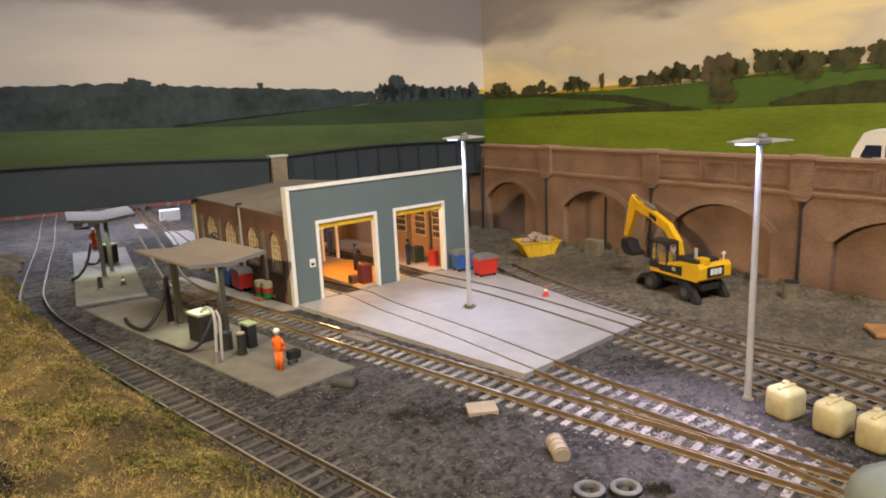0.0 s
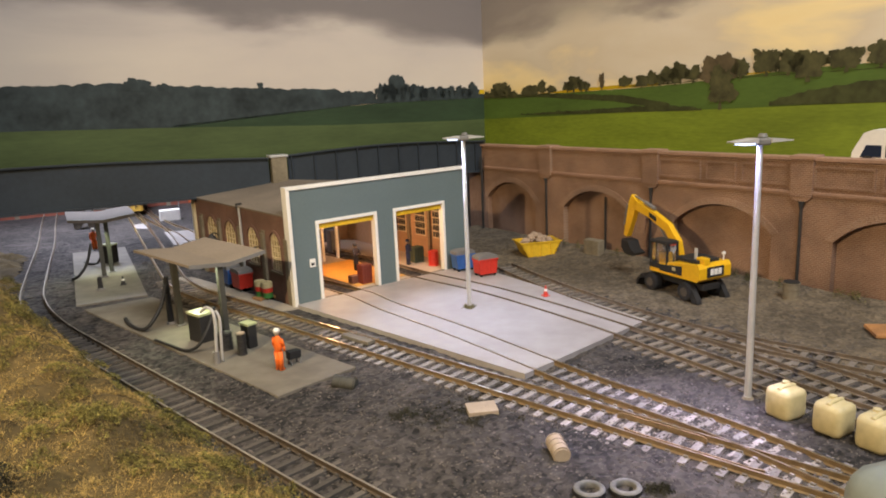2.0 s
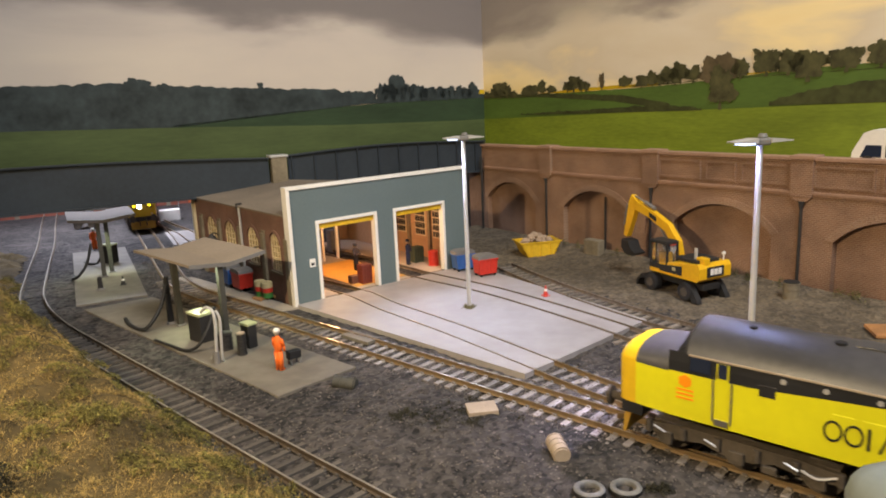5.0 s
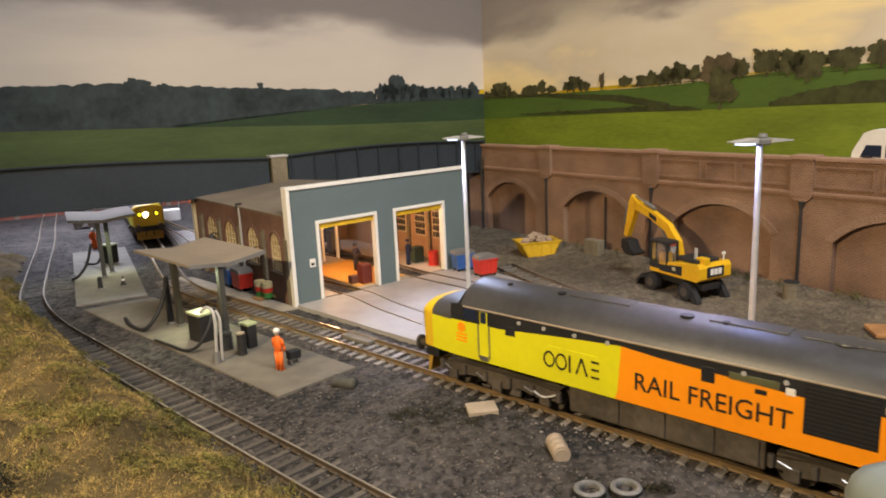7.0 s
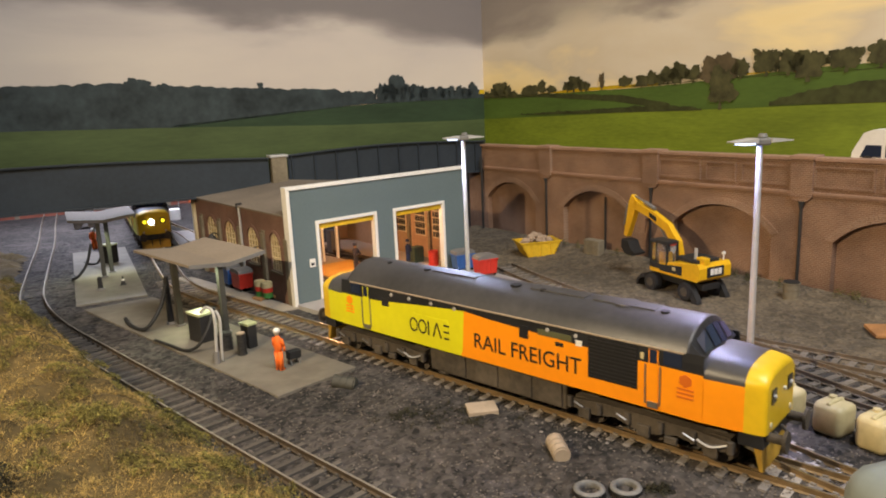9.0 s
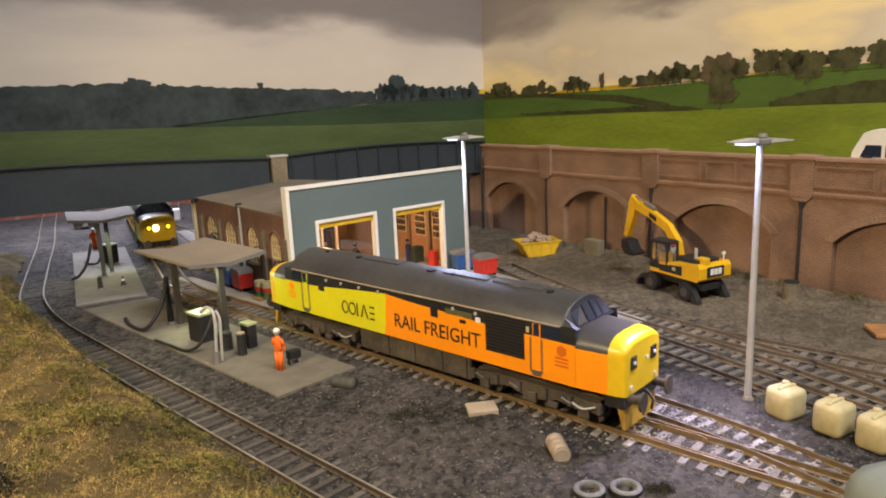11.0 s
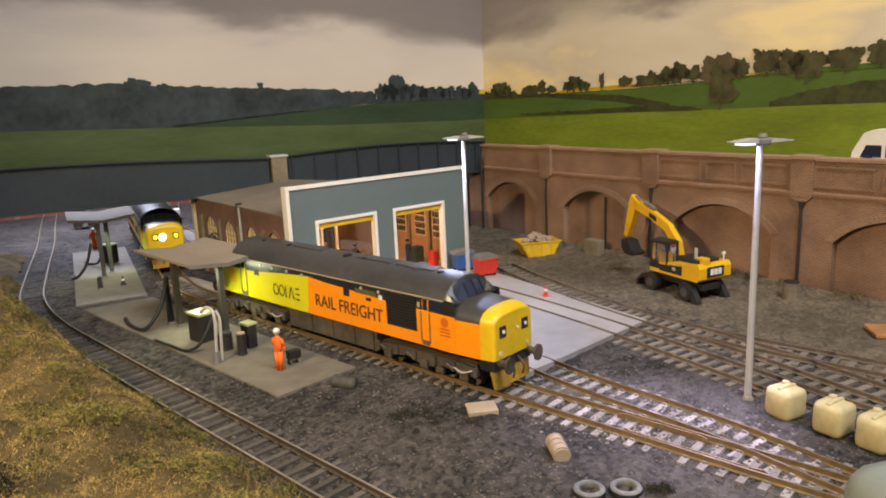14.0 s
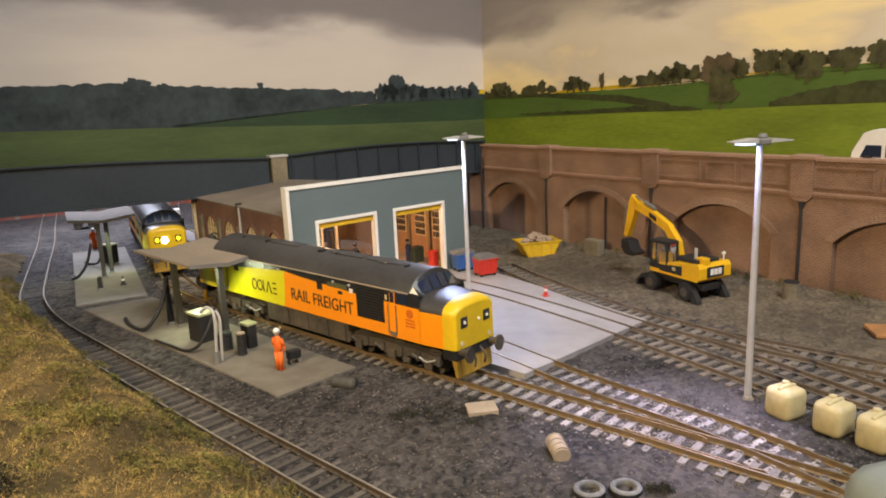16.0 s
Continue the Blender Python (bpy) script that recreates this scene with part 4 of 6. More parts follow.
def make_track(name, at_s, s0, s1, sleeper_mat, label, pitch=7.6, sunk=0.0, no_sleepers=None, jitter=0.0, half=15.0, old=False, web=None):
    """Two flat-bottomed rails on sleepers along a line."""
    track = thing(name, at(0, 0), label, "railway track", group="tracks of the yard", kind="structure")
    for off in (8.25, -8.25):
        verts, faces = [], []
        prof = [(-1.0, 1.5), (1.0, 1.5), (0.35, 2.1), (0.45, 3.4), (0.5, 4.0), (-0.5, 4.0), (-0.45, 3.4), (-0.35, 2.1)]
        n = max(2, int((s1 - s0) / 8))
        for s in np.linspace(s0, s1, n):
            p, d = at_s(s)
            nrm = Vector((d.y, -d.x))
            for u, z in prof:
                q = p + nrm * (off + u)
                verts.append((q.x * MM, q.y * MM, (z - sunk) * MM))
        m = len(prof)
        for i in range(n - 1):
            for k in range(m):
                faces.append((i * m + k, i * m + (k + 1) % m, (i + 1) * m + (k + 1) % m, (i + 1) * m + k))
        faces += [tuple(range(m)), tuple(range((n - 1) * m, n * m))]
        mesh = bpy.data.meshes.new("rail")
        mesh.from_pydata(verts, [], faces)
        mesh.materials.append(web or (OLD_RAIL if old else STEEL_RAIL))
        mesh.materials.append(OLD_RAIL if old else DULL_TOP if web else RAIL_TOP)
        for i in range(n - 1):
            mesh.polygons[i * m + 4].material_index = 1
        mesh.update()
        ob = new("rail", mesh)
        ob.parent = track
    bm = bmesh.new()
    wide = 1.3 if sleeper_mat is SLEEPER_DARK else 1.6
    box(bm, -half, half, -wide, wide, -0.6, 1.5, 0.15)
    for sx in (-8.25, 8.25):
        for e in (-1.3, 1.3):
            box(bm, sx + e - 0.5, sx + e + 0.5, -0.9, 0.9, 1.5, 2.3)
    first = None
    s = s0 + 2
    while s < s1:
        p, d = at_s(s)
        if not (no_sleepers and no_sleepers(p)):
            m = at(p.x + random.uniform(-jitter, jitter), p.y, -sunk, math.degrees(math.atan2(d.y, d.x)) - 90 + random.uniform(-1.2, 1.2))
            if first is None:
                first = part("sleeper", bm, sleeper_mat, track, m=m)
            else:
                again("sleeper", first, track, m)
        s += pitch
    return track


def in_apron(p):
    f = (APRON_FRONT[1] - APRON_FRONT[0]).normalized()
    return (p - APRON_FRONT[0]).dot(Vector((-f.y, f.x))) > -1


make_track("track", main_line, -380, 10, SLEEPER_PALE, "main line with rusty rails on pale sleepers", 7.6)
make_track("track", main_line, 10, 760, SLEEPER_DUST, "main line on mossy sleepers beside the shed", 7.6, 0, lambda p: p.y > 590)
make_track("track", TRACK_1, 0, TRACK_1.length, SLEEPER_DARK, "front siding with rusty rails on dark sleepers", 8.2, -0.6, lambda p: p.y > 468, web=BROWN_RAIL)
make_track("track", TRACK_3, 0, TRACK_3.length, SLEEPER_PALE, "shed road with rails set into the concrete apron", 7.6, 0.12, in_apron)
make_track("track", TRACK_4, 0, TRACK_4.length, SLEEPER_DUST, "second shed road leaving the concrete apron", 7.6, -0.4, in_apron, old=True)
make_track("track", TRACK_5, 0, TRACK_5.length, SLEEPER_DUST, "weathered siding half sunk in brown ash", 7.6, -0.5, old=True)
make_track("track", TRACK_6, 0, TRACK_6.length, SLEEPER_DUST, "turnout road branching off the weathered siding", 7.6, -0.6, old=True)

TRACK_7 = Path([(-268, 690), (-292, 740), (-336, 827), (-415, 972), (-470, 1066)])
TRACK_8 = Path([(-270, 760), (-305, 820), (-345, 875), (-407, 968), (-455, 1060)])
make_track("track", TRACK_7, 0, TRACK_7.length, SLEEPER_DUST, "rear track under the bridge, sleepers buried in ash", 7.6, 0.2, lambda p: True)
make_track("track", TRACK_8, 0, TRACK_8.length, SLEEPER_DUST, "curving rear track with buried sleepers", 7.6, 0.4, lambda p: True)


def make_guard_rail(off, s0, s1):
    """A short check rail inside the main line at the crossing, flared at both ends."""
    verts, faces = [], []
    ss = np.linspace(s0, s1, 16)
    for k, q in enumerate(ss):
        p, d = main_line(q)
        flare = 1.2 if k in (0, 15) else 0.0
        c = p + Vector((d.y, -d.x)) * (off - math.copysign(flare, off))
        nrm = Vector((d.y, -d.x))
        for u, z in ((-0.4, 1.5), (0.4, 1.5), (0.4, 3.9), (-0.4, 3.9)):
            e = c + nrm * u
            verts.append((e.x * MM, e.y * MM, z * MM))
    for k in range(15):
        for j in range(4):
            faces.append((k * 4 + j, k * 4 + (j + 1) % 4, k * 4 + 4 + (j + 1) % 4, k * 4 + 4 + j))
    faces += [(0, 1, 2, 3), (60, 61, 62, 63)]
    mesh = bpy.data.meshes.new("guard_rail")
    mesh.from_pydata(verts, [], faces)
    mesh.materials.append(STEEL_RAIL)
    tagged(new("guard_rail", mesh), "short rusty check rail beside the running rail", "rail", group="check rails", kind="structure")


make_guard_rail(-6.5, -262, -205)
make_guard_rail(6.5, -236, -196)

# ---- the engine shed ----


def make_shed():
    """x along the front, y into the shed, z up from the apron."""
    shed = thing("engine_shed", at(SHED0.x, SHED0.y, 3.6, SHED_TURN), "two-road engine shed, grey-green front, brick sides", "engine shed")
    W, H, DOOR = 161.0, 81.8, 56.0
    D1, D2 = (22.0, 70.5), (89.5, 136.5)
    # one sheet with two openings
    bm = bmesh.new()
    prism(bm, [(0, -3.6), (D1[0], -3.6), (D1[0], DOOR), (D1[1], DOOR), (D1[1], -3.6), (D2[0], -3.6), (D2[0], DOOR), (D2[1], DOOR), (D2[1], -3.6), (W, -3.6), (W, H), (0, H)], 0, 4)
    part("front_wall", bm, GREENGREY, shed, "smooth grey-green painted front")
    for a, b in (D1, D2):
        for q in ((a - 2, a + 0.4, 0, DOOR + 2), (b - 0.4, b + 2, 0, DOOR + 2), (a + 0.4, b - 0.4, DOOR - 0.4, DOOR + 2)):
            bm = bmesh.new()
            box(bm, q[0], q[1], -0.8, 4.6, q[2], q[3], 0.2)
            part("door_frame", bm, WHITE, shed)
        bm = bmesh.new()
        box(bm, a + 0.6, b - 0.6, 1.2, 2.4, DOOR - 4.5, DOOR - 0.5)
        part("roller_door", bm, SKIP_YELLOW, shed, "raised yellow roller door")
    for q in ((-1.6, 1.2, 0, H), (W - 1.2, W + 1.6, 0, H), (-1.6, W + 1.6, H, H + 2.2)):
        bm = bmesh.new()
        box(bm, q[0], q[1], -1.2, 6, q[2] - (3.0 if q[2] == 0 else 0), q[3], 0.2)
        part("trim", bm, WHITE, shed, "white edge trim")
    bm = bmesh.new()
    box(bm, 13, 17.5, -0.5, 0, 25, 31)
    sign = part("notice", bm, WHITE, shed, "small white notice")
    bm = bmesh.new()
    box(bm, 14, 16.5, -0.7, -0.5, 26.2, 28.2)
    part("bar", bm, LETTER, sign)
    # brick side facing the main line, with arched windows
    L, SH = 192.0, 62.8
    wins = [(18.5, 35.5), (56.0, 76.0), (99.5, 122.0), (140.0, 162.5)]
    bm = bmesh.new()
    # built in the plane of y and z; the face lies at x = 0
    sill, spring, crown = 20.0, 41.0, 49.0
    last = 6.0
    rot = Matrix.Rotation(radians(90), 4, "Z")
    for a, b in wins:
        prism(bm, [(last, -3.6), (a, -3.6), (a, SH), (last, SH)], -4, 0)
        prism(bm, [(a, -3.6), (b, -3.6), (b, sill), (a, sill)], -4, 0)
        arc = arch_outline(a, b, spring, crown, 9)
        for (xa, za), (xb, zb) in zip(arc, arc[1:]):
            prism(bm, [(xa, za), (xb, zb), (xb, SH), (xa, SH)], -4, 0)
        last = b
    prism(bm, [(last, -3.6), (L, -3.6), (L, SH), (last, SH)], -4, 0)
    side = part("side_wall", bm, BRICK_DARK, shed, "sooty brick side wall", m=rot @ Matrix.Translation((0, 0, 0)))
    for a, b in wins:
        bm = bmesh.new()
        arc = arch_outline(a + 0.4, b - 0.4, spring, crown - 0.4, 9)
        prism(bm, [(a + 0.4, sill), *arc, (b - 0.4, sill)], -2.2, -1.9)
        w = part("window", bm, PANE, shed, "arched cream-barred window", m=rot)
        n = 4
        for k in range(n + 1):
            bm = bmesh.new()
            x = a + (b - a) * k / n
            z1 = spring + 1 if k in (0, n) else crown - (1.5 if k != n / 2 else 0)
            box(bm, x - 0.55, x + 0.55, -1.9, -1.0, sill, z1)
            part("glazing_bar", bm, WINDOW_CREAM, w)
        for z in np.linspace(sill + 0.5, spring + 2, 6):
            bm = bmesh.new()
            box(bm, a, b, -1.85, -1.05, z - 0.45, z + 0.45)
            part("glazing_bar", bm, WINDOW_CREAM, w)
        o = arch_outline(a, b, spring, crown, 9)
        i = arch_outline(a + 1.3, b - 1.3, spring, crown - 1.3, 9)
        bm = bmesh.new()
        prism(bm, i + o[::-1], -2, -0.9)
        part("arch_frame", bm, WINDOW_CREAM, w)
        bm = bmesh.new()
        o2 = arch_outline(a - 2.4, b + 2.4, spring, crown + 2.4, 9)
        prism(bm, o + o2[::-1], -0.5, 0.7)
        part("window_arch", bm, BRICK_DARK, w)
        bm = bmesh.new()
        box(bm, a - 1.2, b + 1.2, -1, 1.2, sill - 1.4, sill, 0.2)
        part("sill", bm, PILASTER, w)
    for y in (6, 45, 88, 131, 172):
        bm = bmesh.new()
        box(bm, y - 2.6, y + 2.6, 0, 2.2, -3.6, 47, 0.2)
        prism(bm, [(y - 2.6, 47), (y + 2.6, 47), (y + 2.6, 49), (y - 2.6, 49)], 0, 1.0)
        part("pilaster", bm, PILASTER, shed, "mossy rendered pilaster", m=rot)
    bm = bmesh.new()
    rod(bm, (84, 1.4, -3), (84, 1.4, SH), 1.0)
    part("drainpipe", bm, LAMP_POST, shed, "pale drainpipe", m=rot)
    bm = bmesh.new()
    box(bm, 186, 190, -3.5, 2.4, -3.6, SH + 1, 0.3)
    part("corner_post", bm, WINDOW_CREAM, shed, "pale timber corner post", m=rot)
    # the opposite side and the back, seen from inside
    bm = bmesh.new()
    box(bm, W - 4, W - 0.5, 6, L, -3.6, SH)
    part("side_wall", bm, INNER_WALL, shed, "tan inner wall")
    for y in (26, 52, 82, 112):
        bm = bmesh.new()
        box(bm, W - 4.4, W - 4.0, y - 1, y + 14.4, 19, 49.8)
        win = part("window", bm, WINDOW_CREAM, shed, "small-paned window")
        for k in range(4):
            for r in range(5):
                bm = bmesh.new()
                box(bm, W - 4.8, W - 4.3, y + k * 3.6, y + k * 3.6 + 2.6, 20 + r * 6, 24.8 + r * 6)
                part("pane", bm, GRILLE, win)
    for y in (44, 75, 105):
        bm = bmesh.new()
        box(bm, W - 6.5, W - 4, y - 1.5, y + 1.5, -3.6, SH)
        part("column", bm, PILASTER, shed)
    bm = bmesh.new()
    box(bm, 4, 16, L - 4, L, -3.6, SH)
    box(bm, 72, 92, L - 4, L, -3.6, SH)
    box(bm, 145, W - 4, L - 4, L, -3.6, SH)
    box(bm, 16, 145, L - 4, L, 50, SH)
    part("back_wall", bm, INNER_WALL, shed)
    bm = bmesh.new()
    prism(bm, [(-2, SH), (W + 1, SH), (W + 1, SH + 1), (W * 0.5, SH + 11), (-2, SH + 1.2)], 6.2, 86)
    part("roof", bm, ROOFING, shed, "low felted roof")
    bm = bmesh.new()
    prism(bm, [(-2, SH - 0.5), (W + 1, SH - 0.5), (W + 1, SH + 0.5), (W * 0.5, SH + 9), (-2, SH + 0.6)], 88, L + 1)
    part("roof", bm, ROOFING, shed, "low felted roof")
    bm = bmesh.new()
    box(bm, -2.2, 2.5, 85.8, 88.4, SH - 2, SH + 3)
    part("roof_kerb", bm, PIPE, shed)
    for x, y in ((56, 112), (84, 110), (100, 112)):
        bm = bmesh.new()
        box(bm, x - 1.2, x + 1.2, y - 1.2, y + 1.2, -0.3, SH - 0.4, 0.2)
        part("column", bm, WHITE, shed, "pale roof column")
    # floor strips between the rails
    bm = bmesh.new()
    box(bm, 0.2, 37, 4.2, L - 4, -4.6, -0.3)
    box(bm, 56.5, 104, 4.2, L - 4, -4.6, -0.3)
    box(bm, 123, W - 4.2, 4.2, L - 4, -4.6, -0.3)
    part("workshop_floor", bm, ORANGE_FLOOR, shed)
    return shed


make_shed()


def make_wall_lamp(y, z):
    """A hooded lamp on a short arm, on the shed's brick side."""
    l = thing("wall_lamp", at(*on_shed(0, y, z), SHED_TURN), "dark conical hooded lamp on the brick wall", "wall lamp", group="wall lamps")
    bm = bmesh.new()
    tube(bm, [(-2.0, 0, -1.5), (-4.0, 0, 0.6), (-6.5, 0, 1.6), (-8.5, 0, 0.6)], 0.45, 6)
    part("arm", bm, PIPE, l)
    bm = bmesh.new()
    rod(bm, (-8.5, 0, -4.0), (-8.5, 0, 1.2), 5.0, 0.9, 18)
    part("shade", bm, PIPE, l)


make_wall_lamp(45, 36)
make_wall_lamp(131, 36)

# ---- figures: small painted model figures, each one plain mesh ----


def figurine(name, x, y, z, turn, cloth, hat, label, arms=0.0, h=23.5):
    bm = bmesh.new()
    k = h / 23.5
    for sx in (-1.25, 1.25):
        rod(bm, (sx, 0, 0.8), (sx * 0.9, 0, 10.5), 1.15, 1.5, 8)
        box(bm, sx - 0.9, sx + 0.9, -2.2, 1.0, 0, 1.2, 0.3, 1)
    r = bmesh.ops.create_uvsphere(bm, u_segments=10, v_segments=8, radius=1)
    bmesh.ops.transform(bm, matrix=Matrix.Translation((0, 0, 14.3)) @ Matrix.Diagonal((2.7, 1.9, 5.2, 1)), verts=r["verts"])
    for sx in (-1, 1):
        rod(bm, (sx * 2.7, 0, 17.6), (sx * 3.5, -0.6 - arms, 13.6), 0.85, 0.75, 8)
        rod(bm, (sx * 3.5, -0.6 - arms, 13.6), (sx * (3.0 - arms), -1.4 - 2 * arms, 10.6 + 3 * arms), 0.75, 0.6, 8)
    r = bmesh.ops.create_uvsphere(bm, u_segments=10, v_segments=8, radius=1.55)
    bmesh.ops.transform(bm, matrix=Matrix.Translation((0, 0, 20.6)) @ Matrix.Diagonal((0.9, 1, 1.1, 1)), verts=r["verts"])
    for f in {f for v in r["verts"] for f in v.link_faces}:
        f.material_index = 2
    r = bmesh.ops.create_uvsphere(bm, u_segments=10, v_segments=8, radius=1.75)
    bmesh.ops.transform(bm, matrix=Matrix.Translation((0, 0, 21.7)) @ Matrix.Diagonal((1, 1.1, 0.85, 1)), verts=r["verts"])
    for f in {f for v in r["verts"] for f in v.link_faces}:
        f.material_index = 3
    bmesh.ops.scale(bm, vec=(k, k, k), verts=bm.verts[:])
    ob = part(name, bm, [cloth, RUBBER, SLAB, hat], None, m=at(x, y, z, turn), smooth=True)
    return tagged(ob, label, "figurine")


figurine("figurine", -92, 363, 2, 150, HI_VIS, WHITE, "painted model figure in orange workwear with white helmet", 0.0, 24.5)
figurine("figurine", -371, 738, 2, 200, HI_VIS, WHITE, "painted model figure in orange workwear by the far pump", 0.0, 24)
figurine("figurine", *on_shed(85, 56, 0.3), 60, NAVY, NAVY, "painted model figure in navy overalls inside the shed", 1.2, 24)
figurine("figurine", *on_shed(128, 40, -0.3), 60, NAVY, NAVY, "painted dark model figure beside the shed wall", 0.2, 23)

# ---- fuelling point: canopies, pumps, hoses, bins ----


def make_canopy(x, y, z, turn, half_l, half_w, height, label, posts):
    c = thing("fuelling_canopy", at(x, y, z, turn), label, "canopy", group="fuelling canopies")
    bm = bmesh.new()
    # butterfly roof, lowest along its middle
    prism(bm, [(-half_w, height + 2.4), (0, height - 1.0), (half_w, height + 2.4), (half_w, height + 4.0), (0, height + 0.8), (-half_w, height + 4.0)], -half_l, half_l)
    part("roof", bm, CANOPY, c, "thin brown butterfly roof")
    for y0, y1 in ((-half_l - 0.6, -half_l), (half_l, half_l + 0.6)):
        bm = bmesh.new()
        prism(bm, [(-half_w, height + 1.8), (0, height - 1.6), (half_w, height + 1.8), (half_w, height + 4.2), (0, height + 1.0), (-half_w, height + 4.2)], y0, y1)
        part("fascia", bm, LID_GREY, c)
    for px, py in posts:
        bm = bmesh.new()
        box(bm, px - 1.8, px + 1.8, py - 1.8, py + 1.8, 0, height - 0.6 + 0.14 * abs(px), 0.2)
        part("post", bm, POST_DARK, c)
        bm = bmesh.new()
        box(bm, px - 3, px + 3, py - 3, py + 3, 0, 1, 0.2)
        part("base_plate", bm, LID_GREY, c)
    bm = bmesh.new()
    box(bm, -3, 3, -6, 6, height - 2.2, height - 1.0)
    part("lamp", bm, LED, c, "pale strip lamp under the roof")
    return c


make_canopy(-165.5, 465.5, 2, 45, 41, 26.5, 44.5, "brown butterfly-roof canopy on two posts over pumps", ((-17.5, 1), (-5.5, -38)))
make_canopy(-312, 637, 2, 29, 33, 27, 49.5, "brown butterfly-roof canopy at the far pump", ((-4.5, -30.5), (3, -14)))


def make_pump(x, y, turn, w, d, h, label):
    p = thing("fuel_pump", at(x, y, 2, turn), label, "fuel pump", group="fuel pumps")
    bm = bmesh.new()
    box(bm, -w / 2, w / 2, -d / 2, d / 2, 0, h, 0.5)
    part("cabinet", bm, RUBBER, p)
    bm = bmesh.new()
    box(bm, -w / 2 - 0.5, w / 2 + 0.5, -d / 2 - 0.5, d / 2 + 0.5, h, h + 1.6, 0.4)
    part("top", bm, PUMP_TOP, p, "pale green-white cabinet top")
    return p


make_pump(-153, 421, -40, 14, 10, 17, "black fuel pump cabinet with a pale top")
make_pump(-119, 404, -40, 8, 6, 14, "small black pump cabinet with a pale top")
make_pump(-322, 668, -30, 10, 10, 17, "black fuel pump cabinet on the far slab")


def hose(label, pts, r=1.1, mat=RUBBER):
    bm = bmesh.new()
    tube(bm, pts, r)
    return tagged(part("hose", bm, mat, smooth=True), label, "hose", group="fuel hoses")


hose("thick black delivery hose sagging to the slab", [(-186, 455, 30), (-188, 449, 18), (-193, 442, 8), (-200, 443, 3.4), (-214, 456, 3.2), (-222, 468, 4)], 1.3)
hose("black hose looping over the slab from the pump", [(-140, 410, 26), (-141, 402, 18), (-146, 396, 8), (-155, 398, 3.4), (-170, 410, 3.2), (-183, 421, 3.2)], 1.0)
hose("black hose beside the far pump post", [(-305, 600, 34), (-308, 595, 18), (-314, 590, 8), (-325, 600, 3.2), (-330, 612, 3.2)], 1.2)
hose("black hose lying on the far slab", [(-318, 640, 14), (-326, 648, 6), (-340, 660, 3.2), (-348, 668, 3.2)], 1.0)


def make_nozzle_stand(x, y):
    s = thing("nozzle_stand", at(x, y, 2), "pale curved nozzle stand with a hanging coupling", "nozzle stand")
    bm = bmesh.new()
    tube(bm, [(0, 0, 0), (0.5, 0.5, 12), (1, 1, 24), (0, 2, 30), (-4, 4, 32), (-8, 5, 29)], 0.9)
    part("pipe", bm, LAMP_POST, s, smooth=True)
    bm = bmesh.new()
    tube(bm, [(2.4, 2, 0), (3, 2.2, 14), (3.2, 3, 25), (1, 4, 30)], 0.8)
    part("pipe", bm, LAMP_POST, s, smooth=True)
    bm = bmesh.new()
    rod(bm, (0, 0, 0), (0, 0, 7), 2.0, 1.6)
    part("foot", bm, LID_GREY, s)
    return s


make_nozzle_stand(-131, 378)


def make_standpipe(x, y, h, label):
    p = thing("standpipe", at(x, y, 2), label, "standpipe", group="fuel standpipes")
    bm = bmesh.new()
    rod(bm, (0, 0, 0), (0, 0, h), 2.2, 1.7, 12)
    part("pipe", bm, RUBBER, p)
    bm = bmesh.new()
    rod(bm, (0, 0, 0), (0, 0, 1.4), 3.4, 3.0, 12)
    part("flange", bm, LID_GREY, p)
    bm = bmesh.new()
    rod(bm, (0, 0, h), (0, 0, h + 1.6), 2.0, 1.2, 12)
    part("cap", bm, RUBBER, p)


make_standpipe(-187, 459, 31, "thick black standpipe beside the canopy post")
make_standpipe(-283, 562, 9, "short black standpipe near the end of the slab")


def make_barrel(name, x, y, z, r, h, mat, label, cat, lid=None, tip=None):
    b = thing(name, at(x, y, z) if tip is None else at(x, y, z) @ tip, label, cat)
    bm = bmesh.new()
    rod(bm, (0, 0, 0), (0, 0, h), r, r, 20)
    for q in (0.02, 0.34, 0.66, 0.98):
        rod(bm, (0, 0, h * q - 0.3), (0, 0, h * q + 0.3), r + 0.35, r + 0.35, 20)
    part("drum", bm, mat, b, smooth=False)
    bm = bmesh.new()
    rod(bm, (0, 0, h + 0.3), (0, 0, h + 0.9), r * 0.93, r * 0.93, 20)
    part("lid", bm, lid or mat, b)
    return b


make_barrel("barrel", -133, 402, 2, 4.2, 9.5, RUBBER, "black barrel on the fuelling slab", "barrel")
make_barrel("barrel", -120, 391, 2, 2.6, 12.5, RUBBER, "slim rusty black cylinder on the slab", "barrel", SLAB)


def make_toolbox(x, y):
    t = thing("tool_trolley", at(x, y, 2, 40), "small dark trolley box on legs", "trolley")
    bm = bmesh.new()
    box(bm, -3.6, 3.6, -2.4, 2.4, 3.5, 8, 0.3)
    part("box", bm, RUBBER, t)
    for sx in (-2.6, 2.6):
        for sy in (-1.6, 1.6):
            bm = bmesh.new()
            rod(bm, (sx, sy, 0), (sx, sy, 3.5), 0.5)
            part("leg", bm, LID_GREY, t)
    return t


make_toolbox(-86, 372)


